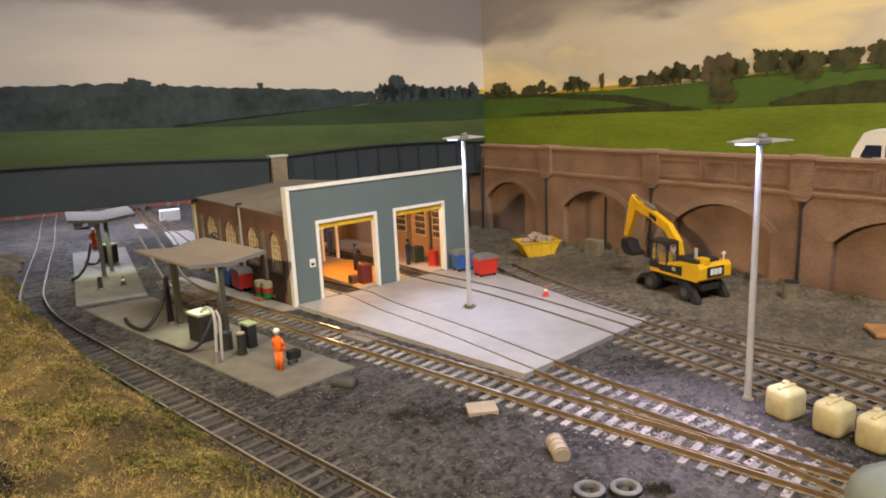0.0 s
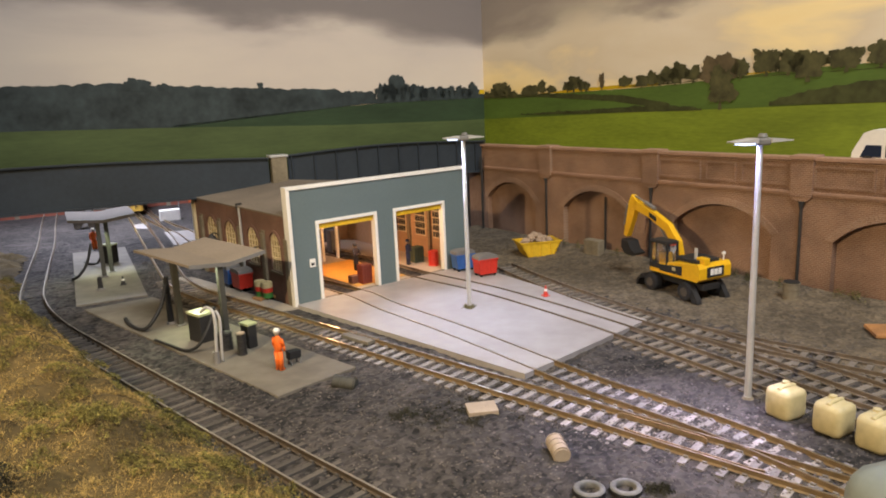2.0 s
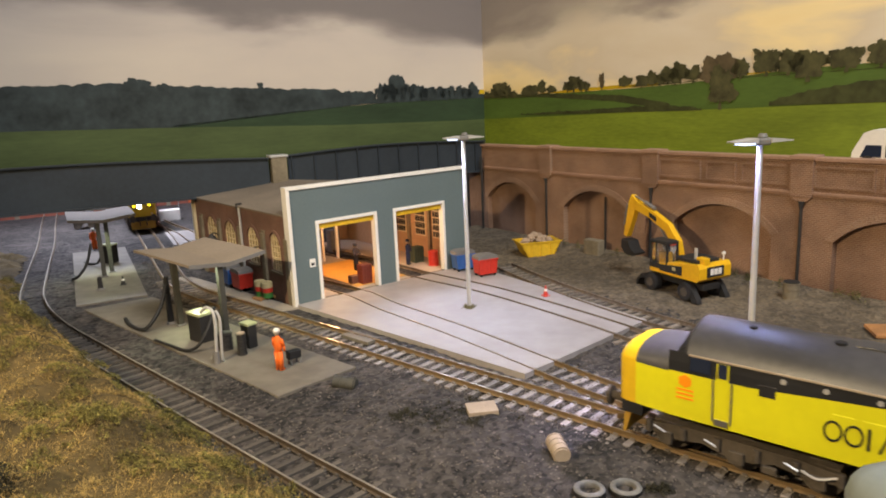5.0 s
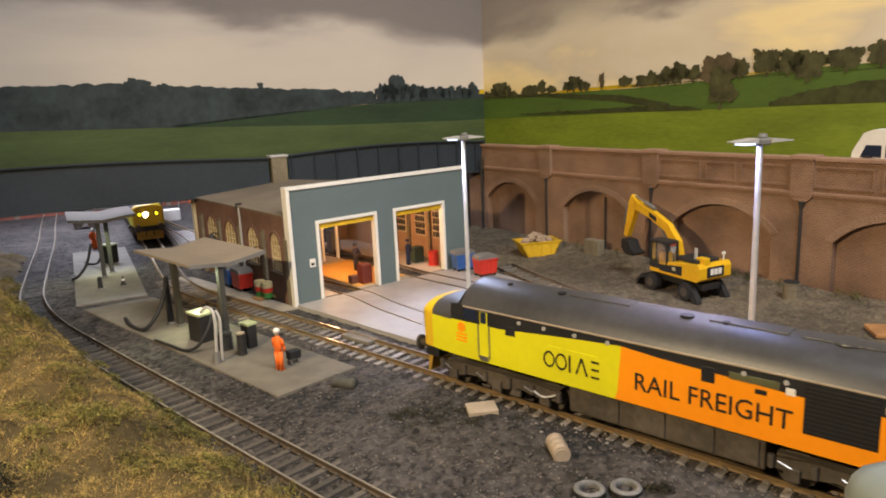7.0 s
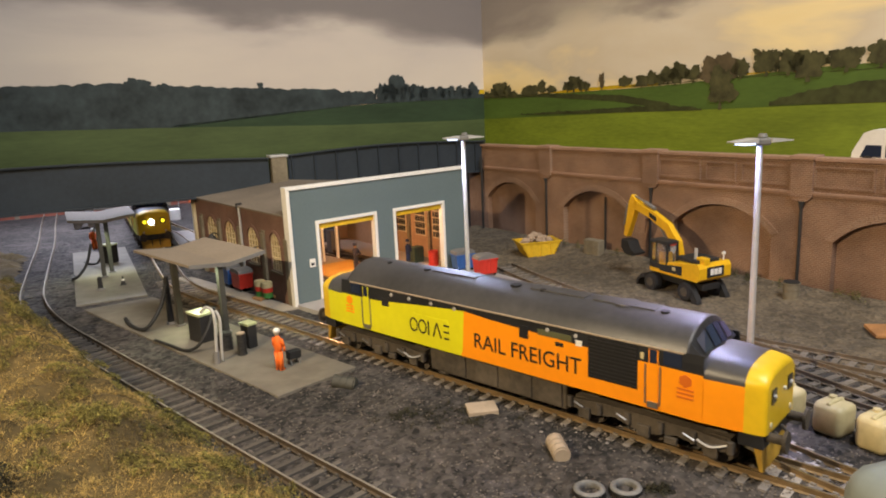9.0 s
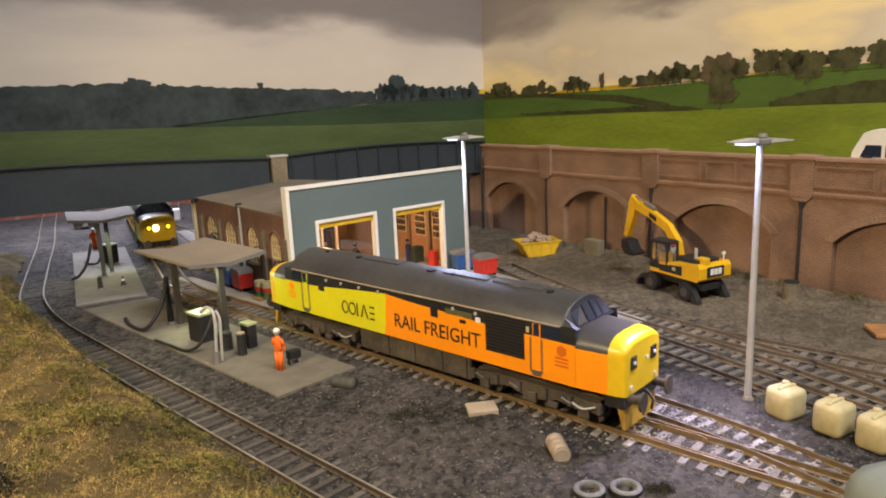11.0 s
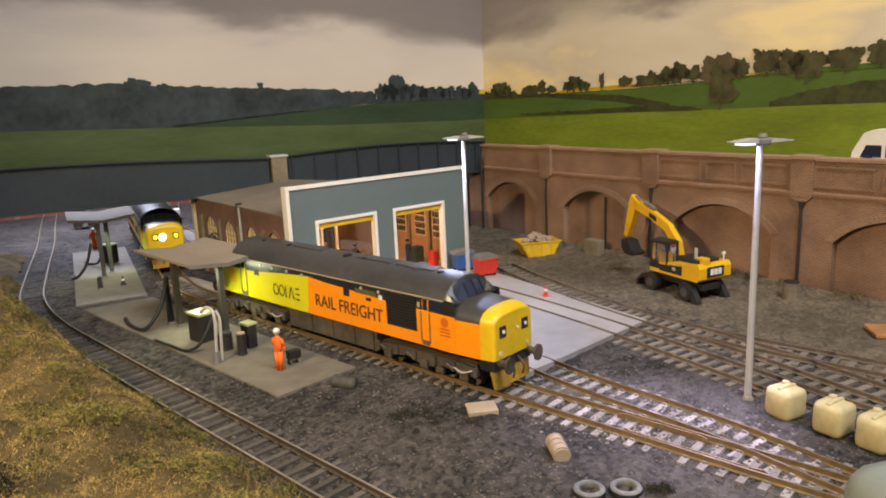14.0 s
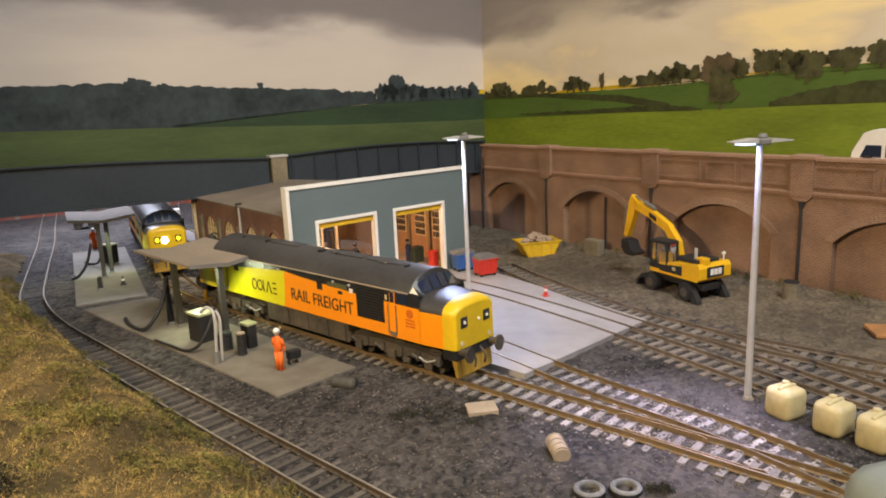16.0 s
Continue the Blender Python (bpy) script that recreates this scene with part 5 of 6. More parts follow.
def make_cone(x, y, z, mat=RED):
    c = thing("traffic_cone", at(x, y, z, 20), "red traffic cone with a white band", "traffic cone")
    bm = bmesh.new()
    box(bm, -3, 3, -3, 3, 0, 0.8, 0.2)
    rod(bm, (0, 0, 0.8), (0, 0, 4.5), 2.3, 1.5, 14)
    rod(bm, (0, 0, 6.6), (0, 0, 9.4), 1.1, 0.5, 14)
    part("body", bm, mat, c)
    bm = bmesh.new()
    rod(bm, (0, 0, 4.5), (0, 0, 6.6), 1.5, 1.1, 14)
    part("band", bm, WHITE, c)
    for o in c.children:
        for v in o.data.vertices:
            v.co *= 0.8
    return c


make_cone(71, 478, 3.6)
make_cone(-270, 575, 2, RUBBER)["label"] = "small dark traffic cone on the far slab"

# ---- wheelie bins, drums, skip ----


def make_bin(x, y, z, turn, mat, label):
    b = thing("waste_bin", at(x, y, z, turn), label, "waste bin", group="four-wheeled waste bins")
    bm = bmesh.new()
    prism(bm, [(-7.2, 2.2), (7.2, 2.2), (8.6, 14), (-8.6, 14)], -5.5, 5.5)
    for sx in (-6, -2, 2, 6):
        box(bm, sx - 0.4, sx + 0.4, -6, -5.4, 4, 13)
    box(bm, -8.9, 8.9, -6.2, 6.2, 13, 14.2, 0.2)
    part("body", bm, mat, b)
    bm = bmesh.new()
    prism(bm, [(-8.8, 14.2), (8.8, 14.2), (8.2, 16.4), (4, 17.4), (-4, 17.4), (-8.2, 16.4)], -6, 6)
    part("lid", bm, LID_GREY, b, "domed grey lid")
    for sx in (-6, 6):
        for sy in (-4, 4):
            bm = bmesh.new()
            rod(bm, (sx, sy - 0.5, 1.2), (sx, sy + 0.5, 1.2), 1.2, 1.2, 12)
            part("wheel", bm, RUBBER, b)
    return b


make_bin(16, 566, 3.6, 25, BLUE, "blue waste bin with a grey domed lid")
make_bin(33, 545, 3.6, 25, RED, "red waste bin with a grey domed lid")
make_bin(-160, 541, 2.2, 128, RED, "red waste bin against the brick shed side")
make_bin(-174, 558, 2.2, 128, BLUE, "blue waste bin against the brick shed side")


def make_pallet_drums(x, y):
    p = thing("pallet", at(x, y, 2.2, 45), "wooden pallet under two oil drums", "pallet")
    for k in range(4):
        bm = bmesh.new()
        box(bm, -7, 7, -5.5 + k * 3, -3.5 + k * 3, 1.0, 1.6)
        part("slat", bm, TIMBER, p)
    for k in (-6, 0, 6):
        bm = bmesh.new()
        box(bm, k - 0.7, k + 0.7, -5.5, 5.5, 0, 1)
        part("bearer", bm, TIMBER, p)


make_pallet_drums(-136, 511)
DRUM_GREEN = material("drum_green", (0.05, 0.2, 0.04), 0.5)
for dx, dy, told in ((-139, 514, "green and red oil drum with a cream top"), (-132.5, 508.5, "oil drum banded green, red and cream, on a pallet")):
    drum = make_barrel("oil_drum", dx, dy, 3.8, 3.7, 11, DRUM_GREEN, told, "oil drum", CREAM)
    for z0, z1, mat in ((4.0, 7.4, RED), (7.4, 11.4, CREAM)):
        bm = bmesh.new()
        rod(bm, (0, 0, z0), (0, 0, z1), 4.15, 4.15, 20)
        part("band", bm, mat, drum)


def make_skip(x, y, turn):
    s = thing("skip", at(x, y, 1.2, turn), "yellow skip heaped with brown rubble", "skip")
    bm = bmesh.new()
    outer = [(-19, 15), (-12, 0), (12, 0), (19, 15)]
    prism(bm, [(-19, 15), (-12, 0), (12, 0), (19, 15), (18, 15), (11.4, 1), (-11.4, 1), (-18, 15)], -11, 11)
    for y0 in (-11, 10.2):
        prism(bm, outer, y0, y0 + 0.8)
    for y0 in (-11.8, 11):
        box(bm, -19.5, 19.5, y0, y0 + 0.8, 14, 15.4)
    for sx in (-9, 0, 9):
        box(bm, sx - 0.5, sx + 0.5, -11.7, -11, 1, 14)
    for v in bm.verts:
        v.co.z *= 0.9
    part("body", bm, SKIP_YELLOW, s)
    return s


make_skip(85, 621, 12)
heap = []
for n in range(90):
    a, r = random.uniform(0, 6.28), random.random() ** 0.5
    u, v = r * 15 * math.cos(a), r * 9 * math.sin(a)
    c, si = math.cos(radians(12)), math.sin(radians(12))
    heap.append((85 + c * u - si * v, 621 + si * u + c * v, 12 + 9.5 * (1 - r * r) * random.uniform(0.7, 1.0)))
tagged(loose_stones("rubble_heap", heap, "broken brick and stone heaped in the skip", RUBBLE, 1.6, 4.0), "", "rubble")

# ---- yard lamps ----


def make_yard_lamp(x, y, z, h, turn, lean, label):
    p = thing("yard_lamp", at(x, y, z, turn, 0, lean), label, "yard lamp", group="yard lamps")
    bm = bmesh.new()
    rod(bm, (0, 0, 0), (0, 0, h), 1.6, 1.25, 14)
    part("post", bm, LAMP_POST, p)
    bm = bmesh.new()
    box(bm, -3.4, 3.4, -3.4, 3.4, h - 0.5, h + 2.6, 0.8)
    rod(bm, (1, 0, h + 3), (1, 0, h + 4.4), 2.2, 1.6)
    part("control_box", bm, LID_GREY, p)
    for sgn in (-1, 1):
        bm = bmesh.new()
        prism(bm, [(sgn * 3, h + 0.6), (sgn * 13, h + 1.0), (sgn * 13, h + 1.5), (sgn * 3, h + 2.6)], -4.0, 4.0)
        head = part("head", bm, LAMP_POST, p, "flat wedge-shaped lamp head")
        if sgn == -1:
            bm = bmesh.new()
            box(bm, -10, -4, -3.0, 3.0, h - 0.1, h + 0.55)
            part("led_panel", bm, LED, head)
    bm = bmesh.new()
    rod(bm, (0, 0, 0), (0, 0, 2), 3.0, 2.2, 10)
    part("base", bm, PILASTER, p)
    return p


make_yard_lamp(16.2, 458, 3.6, 113, 8, 0, "tall pale lamp post on the concrete apron")
make_yard_lamp(138, 303, 0, 118, 8, 0, "tall pale lamp post beside the tracks")

# ---- excavator ----


def make_excavator(x, y, z, turn):
    """A wheeled excavator; x points the way its boom reaches."""
    e = thing("excavator", at(x, y, z, turn), "yellow wheeled excavator with raised boom and black bucket", "excavator")
    bm = bmesh.new()
    box(bm, -28, 26, -8, 8, 8, 13, 0.8)
    box(bm, -8, 8, -9, 9, 13, 15.5, 0.5)
    part("chassis", bm, RUBBER, e, "black chassis")
    for wx in (-18, 18):
        for wy in (-13.5, 13.5):
            bm = bmesh.new()
            rod(bm, (wx, wy - 3.6, 7), (wx, wy + 3.6, 7), 7, 7, 28)
            bmesh.ops.bevel(bm, geom=[g for g in bm.edges if g.calc_face_angle(0) > 1], offset=0.8, segments=2, affect="EDGES")
            w = part("wheel", bm, RUBBER, e, "black treaded tyre")
            bm = bmesh.new()
            rod(bm, (wx, wy - 3.9, 7), (wx, wy + 3.9, 7), 3.4, 3.4, 16)
            part("rim", bm, UNDER, w)
    bm = bmesh.new()
    prism(bm, [(26, 9), (33, 6), (35, 0), (36, 0), (36, 5), (30, 11)], -15, 15)
    part("dozer_blade", bm, RUBBER, e)
    # black outriggers added at the rear, where only dark shadow lies
    for wy in (-14, 14):
        bm = bmesh.new()
        prism(bm, [(-25, 10), (-30, 3), (-31, 0), (-25, 0), (-23, 6)], wy - 2.2, wy + 2.2)
        part("outrigger", bm, RUBBER, e)
    bm = bmesh.new()
    prism(bm, [(-29, 16), (20, 16), (20, 20), (12, 23), (-8, 27), (-29, 29), (-31, 26), (-31, 18)], -15.5, 15.5)
    bmesh.ops.bevel(bm, geom=[g for g in bm.edges if g.calc_face_angle(0) > 0.6], offset=0.9, segments=2, affect="EDGES")
    house = part("house", bm, DIGGER, e, "yellow engine house and counterweight")
    for wy in (-15.9, 15.5):
        bm = bmesh.new()
        prism(bm, [(-14, 18), (9, 18), (9, 21), (-2, 24), (-14, 25)], wy, wy + 0.4)
        p = part("side_panel", bm, RUBBER, house, "black side panel")
        bm = bmesh.new()
        box(bm, -8, -4.5, wy - 0.2, wy + 0.6, 20.5, 23)
        part("mark", bm, CREAM, p)
    bm = bmesh.new()
    box(bm, -31.6, -31, -8, 8, 19, 26.5)
    p = part("rear_panel", bm, RUBBER, house, "black rear panel with a pale mark")
    bm = bmesh.new()
    for k in range(3):
        box(bm, -31.9, -31.5, -5.4 + k * 3.8, -2.4 + k * 3.8, 20.6, 25)
    part("mark", bm, WHITE, p)
    bm = bmesh.new()
    box(bm, -26, -4, -9, 12, 28, 31, 0.5)
    part("engine_cover", bm, RUBBER, house)
    bm = bmesh.new()
    box(bm, -30, -22, 4, 10, 28, 33, 0.6)
    part("engine_hump", bm, DIGGER, house)
    bm = bmesh.new()
    rod(bm, (-20, 8, 29), (-20, 8, 39), 1.3, 1.3)
    part("exhaust", bm, LAMP_POST, house)
    bm = bmesh.new()
    rod(bm, (-27, -12, 29), (-27, -12, 33), 0.5)
    box(bm, -28, -26, -13.2, -10.8, 33, 35, 0.3)
    part("beacon", bm, WHITE, house)
    # cab with glass between black posts
    bm = bmesh.new()
    for cx in (2, 19):
        for cy in (5, 15):
            box(bm, cx - 0.7, cx + 0.7, cy - 0.7, cy + 0.7, 20, 39)
    box(bm, 1, 20, 4, 16, 38.5, 41, 0.6)
    box(bm, 1, 20, 4, 16, 19, 23, 0.3)
    cab = part("cab", bm, RUBBER, e, "black framed cab")
    bm = bmesh.new()
    box(bm, 2.2, 18.8, 4.7, 15.3, 23, 38.5)
    part("glazing", bm, CLEAR_GLASS, cab)
    bm = bmesh.new()
    box(bm, 6, 12, 7, 12, 23, 32, 0.6)
    part("seat", bm, DIGGER, cab)
    # boom, stick and bucket
    bm = bmesh.new()
    prism(bm, [(4, 22), (11, 22), (14, 34), (22, 44), (42, 53), (60, 58), (62, 62), (56, 64), (38, 58.5), (19, 50), (8, 38)], -6, -1)
    bmesh.ops.bevel(bm, geom=[g for g in bm.edges if g.calc_face_angle(0) > 1.2], offset=0.5, segments=1, affect="EDGES")
    boom = part("boom", bm, DIGGER, e, "yellow cranked boom")
    for wy in (-6.4, -1.0):
        bm = bmesh.new()
        prism(bm, [(32, 50.5), (40, 53.5), (40, 57), (32, 54)], wy, wy + 0.4)
        part("mark", bm, RUBBER, boom)
    bm = bmesh.new()
    prism(bm, [(55, 64), (62, 69), (65, 63), (68, 48), (71, 34), (67, 33), (61, 47), (57, 58)], -6, -1)
    part("stick", bm, DIGGER, e, "yellow dipper stick")
    for a, b in (((14, -3.5, 27), (32, -3.5, 48)), ((36, -3.5, 60), (60, -3.5, 68)), ((68, -3.5, 60), (74, -3.5, 42))):
        bm = bmesh.new()
        mid = tuple((p + q) / 2 for p, q in zip(a, b))
        rod(bm, a, mid, 1.6, 1.6)
        rod(bm, mid, b, 0.8, 0.8)
        part("cylinder", bm, LID_GREY, e, "grey hydraulic cylinder")
    bm = bmesh.new()
    prism(bm, [(62, 30), (70, 31), (71, 24), (66, 19), (56, 18.5), (53, 21), (58, 23), (60, 26)], -9, 2)
    part("bucket", bm, RUBBER, e, "black toothed bucket")
    for o in e.children_recursive:
        for v in o.data.vertices:
            v.co *= 0.92
    return e


make_excavator(168.5, 479, 1.5, 115)

# ---- loose things in the yard ----


def make_tank(x, y, turn, w, h, mat, label):
    t = thing("plastic_tank", at(x, y, 0.7, turn), label, "plastic tank", group="cream plastic tanks")
    bm = bmesh.new()
    box(bm, -w / 2, w / 2, -w / 2, w / 2, 0, h, 2.6)
    part("body", bm, mat, t, smooth=True)
    bm = bmesh.new()
    tube(bm, [(-w * 0.38, 0, h - 0.4), (-w * 0.2, 0, h + 0.1), (0, 0, h + 0.2), (w * 0.2, 0, h + 0.1), (w * 0.38, 0, h - 0.4)], 1.1)
    part("moulded_ridge", bm, mat, t, smooth=True)
    bm = bmesh.new()
    rod(bm, (w * 0.22, w * 0.2, h - 0.4), (w * 0.22, w * 0.2, h + 1.0), 1.8, 1.6, 14)
    part("cap", bm, mat, t)
    return t


make_tank(146, 284, 25, 12.8, 13.8, CREAM, "cream plastic tank with rounded edges, lit side")
make_tank(158, 267.5, 30, 12.8, 13.8, CREAM, "cream plastic tank with rounded edges, middle of three")
make_tank(167.5, 253, 30, 13, 14, CREAM, "cream plastic tank with rounded edges, end of the row")


def make_tyre(x, y, label):
    t = thing("tyre", at(x, y, 0.4, random.uniform(0, 90)), label, "tyre", group="discarded tyres")
    bm = bmesh.new()
    prof = [(4.3, 0.5), (4.6, 0), (6.0, 0), (6.7, 0.7), (6.7, 2.7), (6.0, 3.3), (4.6, 3.3), (4.3, 2.8)]
    n = 28
    rings = [[bm.verts.new((r * math.cos(2 * math.pi * k / n), r * math.sin(2 * math.pi * k / n), z)) for r, z in prof] for k in range(n)]
    for k in range(n):
        for j in range(len(prof)):
            a, b = rings[k], rings[(k + 1) % n]
            bm.faces.new((a[j], a[(j + 1) % len(prof)], b[(j + 1) % len(prof)], b[j]))
    part("carcass", bm, TYRE_GREY, t, smooth=True)
    bm = bmesh.new()
    for k in range(n * 2):
        a = math.pi * k / n
        box(bm, 6.6, 6.95, -0.25, 0.25, 0.8, 2.6, m=Matrix.Rotation(a, 4, "Z"))
    part("tread", bm, RUBBER, t)
    for o in t.children:
        for v in o.data.vertices:
            v.co *= 0.86
    return t


make_tyre(49, 230.5, "dusty grey tyre lying on the ash")
make_tyre(62.3, 230.5, "dusty grey tyre lying beside another")
make_barrel("drum", 42, 265, 3.9, 3.4, 11, SLAB, "pale rusty drum lying on the ash", "drum", None, Matrix.Rotation(radians(6), 4, "Z") @ Matrix.Rotation(radians(93), 4, "X"))
make_barrel("drum", -59, 341, 3.2, 3.4, 11, POST_DARK, "rusty dark drum lying by the slab", "drum", None, Matrix.Rotation(radians(75), 4, "Z") @ Matrix.Rotation(radians(96), 4, "X"))


def make_board(name, x, y, z, turn, l, w, h, mat, label, tilt=0.0, slats=0):
    b = thing(name, at(x, y, z, turn, tilt), label, "board")
    bm = bmesh.new()
    box(bm, -l / 2, l / 2, -w / 2, w / 2, 0, h, 0.2)
    part("panel", bm, mat, b)
    for k in range(slats):
        bm = bmesh.new()
        u = -w / 2 + (k + 0.5) * w / slats
        box(bm, -l / 2, l / 2, u - w / slats * 0.35, u + w / slats * 0.35, h, h + 0.4)
        part("slat", bm, mat, b)
    return b


make_board("slab_offcut", 14.5, 303, 0.8, 8, 14, 10, 2.2, SLAB, "buff square slab lying on the ash", 4)
make_board("timber_grating", 250, 375, 2.8, -10, 22, 17, 1.6, TIMBER, "orange-brown slatted board on the ground", 4, 8)
make_board("crossing_plank", -53, 409, 1.6, -43, 25, 10, 2.2, PAD, "grey crossing board between the rails")


def make_crate(x, y, turn, l, w, h, mat, label, name="concrete_block"):
    b = thing(name, at(x, y, 1.0, turn), label, "block")
    bm = bmesh.new()
    box(bm, -l / 2, l / 2, -w / 2, w / 2, 0, h, 0.4)
    part("body", bm, mat, b)
    bm = bmesh.new()
    for k in range(4):
        u = -l / 2 + l * (k + 0.5) / 4
        box(bm, u - l * 0.1, u + l * 0.1, -w / 2 - 0.4, -w / 2, 1, h - 1)
    part("rib", bm, mat, b)
    return b


make_crate(132, 600, -55, 17, 8, 16, PILASTER, "mossy grey concrete block against the wall")
make_barrel("oil_drum", 229, 447, 2.0, 5.2, 12, PILASTER, "rusty brown open drum below a drainpipe", "oil drum", RUBBER)
make_crate(*on_shed(67.5, 15)[:2], SHED_TURN, 9, 8, 18, material("maroon_cabinet", (0.16, 0.03, 0.02), 0.5), "maroon tool cabinet just inside the shed", "tool_cabinet")
make_crate(*on_shed(61, 21)[:2], SHED_TURN, 7, 6, 9, material("brown_crate", (0.14, 0.05, 0.03), 0.6), "brown crate on the shed floor", "crate")
make_crate(*on_shed(140, 44)[:2], SHED_TURN, 10, 8, 16, material("green_cabinet", (0.04, 0.06, 0.035), 0.6), "dark green cabinet against the shed wall", "tool_cabinet")
make_barrel("oil_drum", *on_shed(141.4, 21.5, -0.3), 4.2, 12, RED, "red oil drum inside the shed", "oil drum")
make_crate(*on_shed(90, 165)[:2], SHED_TURN, 16, 9, 20, BLUE, "blue cabinet at the back of the shed", "tool_cabinet")
make_crate(*on_shed(117.5, 150)[:2], SHED_TURN, 10, 9, 22, LID_GREY, "dark grey machine in the shed", "workshop_machine")

# orange lamplight beside the first shed road, put in as a coloured sheet
bm = bmesh.new()
box(bm, 57, 103, 10, 96, 0, 0.5)
ob = part("floor_sheet", bm, material("orange_floor_glow", (0.66, 0.34, 0.06), 0.5), None, m=at(SHED0.x, SHED0.y, 3.4, SHED_TURN))
tagged(ob, "bright orange sheet standing for lamplight on the shed floor", "floor marking", kind="structure")


def make_tank_foreground():
    """The rounded top of a large grey-green moulded thing close to the camera."""
    t = thing("storage_tank", at(130, 158, 0, 15), "large grey-green moulded tank with rounded shoulders", "storage tank")
    bm = bmesh.new()
    box(bm, -22, 22, -22, 22, 0, 43, 8)
    part("shell", bm, BRONZE_LID, t, smooth=True)
    bm = bmesh.new()
    box(bm, -23, 23, -23, 23, 0, 2, 0.5)
    part("base", bm, BRONZE_LID, t)
    return t


make_tank_foreground()


def make_van(a, label):
    """A white van on the road behind the parapet; only its upper half shows."""
    p = WALL0 + WALL_DIR * a + Vector((0.816, 0.578)) * 16
    v = thing("van", at(p.x, p.y, 88, WALL_TURN), label, "van")
    bm = bmesh.new()
    prism(bm, [(-8, 3), (60, 3), (60, 24), (4, 24), (-1, 22), (-7.5, 10)], -7, 7)
    bmesh.ops.bevel(bm, geom=[g for g in bm.edges if g.calc_face_angle(0) > 0.4], offset=1.2, segments=2, affect="EDGES")
    part("body", bm, WHITE, v, "white high-roof body")
    for a0, a1 in ((0, 10), (12.5, 15.5), (19, 32)):
        bm = bmesh.new()
        prism(bm, [(a0 - (2.4 if a0 == 0 else 0), 7), (a1, 7), (a1, 14.5), (a0 + (1 if a0 == 0 else 0), 14.5)], -7.4, -6.9)
        part("window", bm, CAB_GLASS, v)
    for wx in (2, 46):
        for wy in (-6, 6):
            bm = bmesh.new()
            rod(bm, (wx, wy - 1.5, 4), (wx, wy + 1.5, 4), 4, 4, 18)
            part("wheel", bm, RUBBER, v)
    return v


make_van(383, "white van parked on the road above the wall")

# ---- what lies beyond the bridge ----


def make_far_yard():
    b = thing("goods_shed", at(-430, 1075, 0, 22), "long red-brown shed at the back of the yard", "shed")
    bm = bmesh.new()
    box(bm, -420, 40, 0, 60, 0, 70)
    part("wall", bm, material("red_brown_boards", (0.2, 0.055, 0.03), 0.8), b)
    bm = bmesh.new()
    box(bm, 40, 260, 1, 60, 0, 70)
    part("wall", bm, material("orange_red_boards", (0.5, 0.11, 0.03), 0.8), b, "orange-red painted end")
    bm = bmesh.new()
    prism(bm, [(-425, 70), (265, 70), (265, 74), (-425, 74)], -4, 64)
    part("roof", bm, ROOFING, b)
    for k in range(10):
        bm = bmesh.new()
        box(bm, -400 + k * 68, -394 + k * 68, -2, 0, 0, 70)
        part("post", bm, PILASTER, b)
    c = thing("white_container", at(-362, 930, 0, 25), "small white container standing in the rear yard", "container")
    bm = bmesh.new()
    box(bm, -13, 13, -7, 7, 0, 15, 1.0)
    part("body", bm, WHITE, c)
    f = thing("gantry", at(-345, 960, 0, 20), "thin grey metal frame in the rear yard", "frame")
    for q in ((-14, 0, 0, -14, 0, 42), (14, 0, 0, 14, 0, 42), (-14, 0, 42, 14, 0, 42)):
        bm = bmesh.new()
        rod(bm, q[:3], q[3:], 0.9)
        part("bar", bm, LID_GREY, f)


make_far_yard()


def make_wagon(x, y, turn, l, mat, load, label):
    """A low four-wheeled wagon with a load on it."""
    w = thing("wagon", at(x, y, 1.0, turn), label, "wagon", group="wagons in the rear yard")
    bm = bmesh.new()
    box(bm, -l / 2, l / 2, -9, 9, 7, 10, 0.4)
    part("frame", bm, UNDER, w)
    bm = bmesh.new()
    box(bm, -l / 2 + 1, l / 2 - 1, -8.6, 8.6, 10, 19, 0.6)
    part("body", bm, mat, w)
    bm = bmesh.new()
    box(bm, l * 0.12, l * 0.4, -7, 7, 19, 25, 0.8)
    part("load", bm, load, w)
    for sx in (-l * 0.32, l * 0.32):
        for sy in (-7.6, 7.6):
            bm = bmesh.new()
            rod(bm, (sx, sy - 0.8, 4.4), (sx, sy + 0.8, 4.4), 4.4, 4.4, 16)
            part("wheel", bm, UNDER, w)


make_wagon(-500, 1010, 15, 52, BLUE, TIMBER, "blue wagon with an orange load in the rear yard")
make_wagon(-452, 1035, 15, 34, LID_GREY, DIGGER, "grey wagon with a yellow load in the rear yard")
make_wagon(-457, 893, 20, 26, RUBBER, LID_GREY, "low dark wagon standing in the rear yard")

# ---- locomotives ----


def loco_section():
    """Half outline of the body from the sole bar up to the roof's middle."""
    return [(16.6, 14.5), (17.6, 16), (17.7, 34), (17.2, 38.5), (15.6, 42.5), (12.4, 46.2), (8.0, 48.8), (3.5, 50.2), (0, 50.6)]


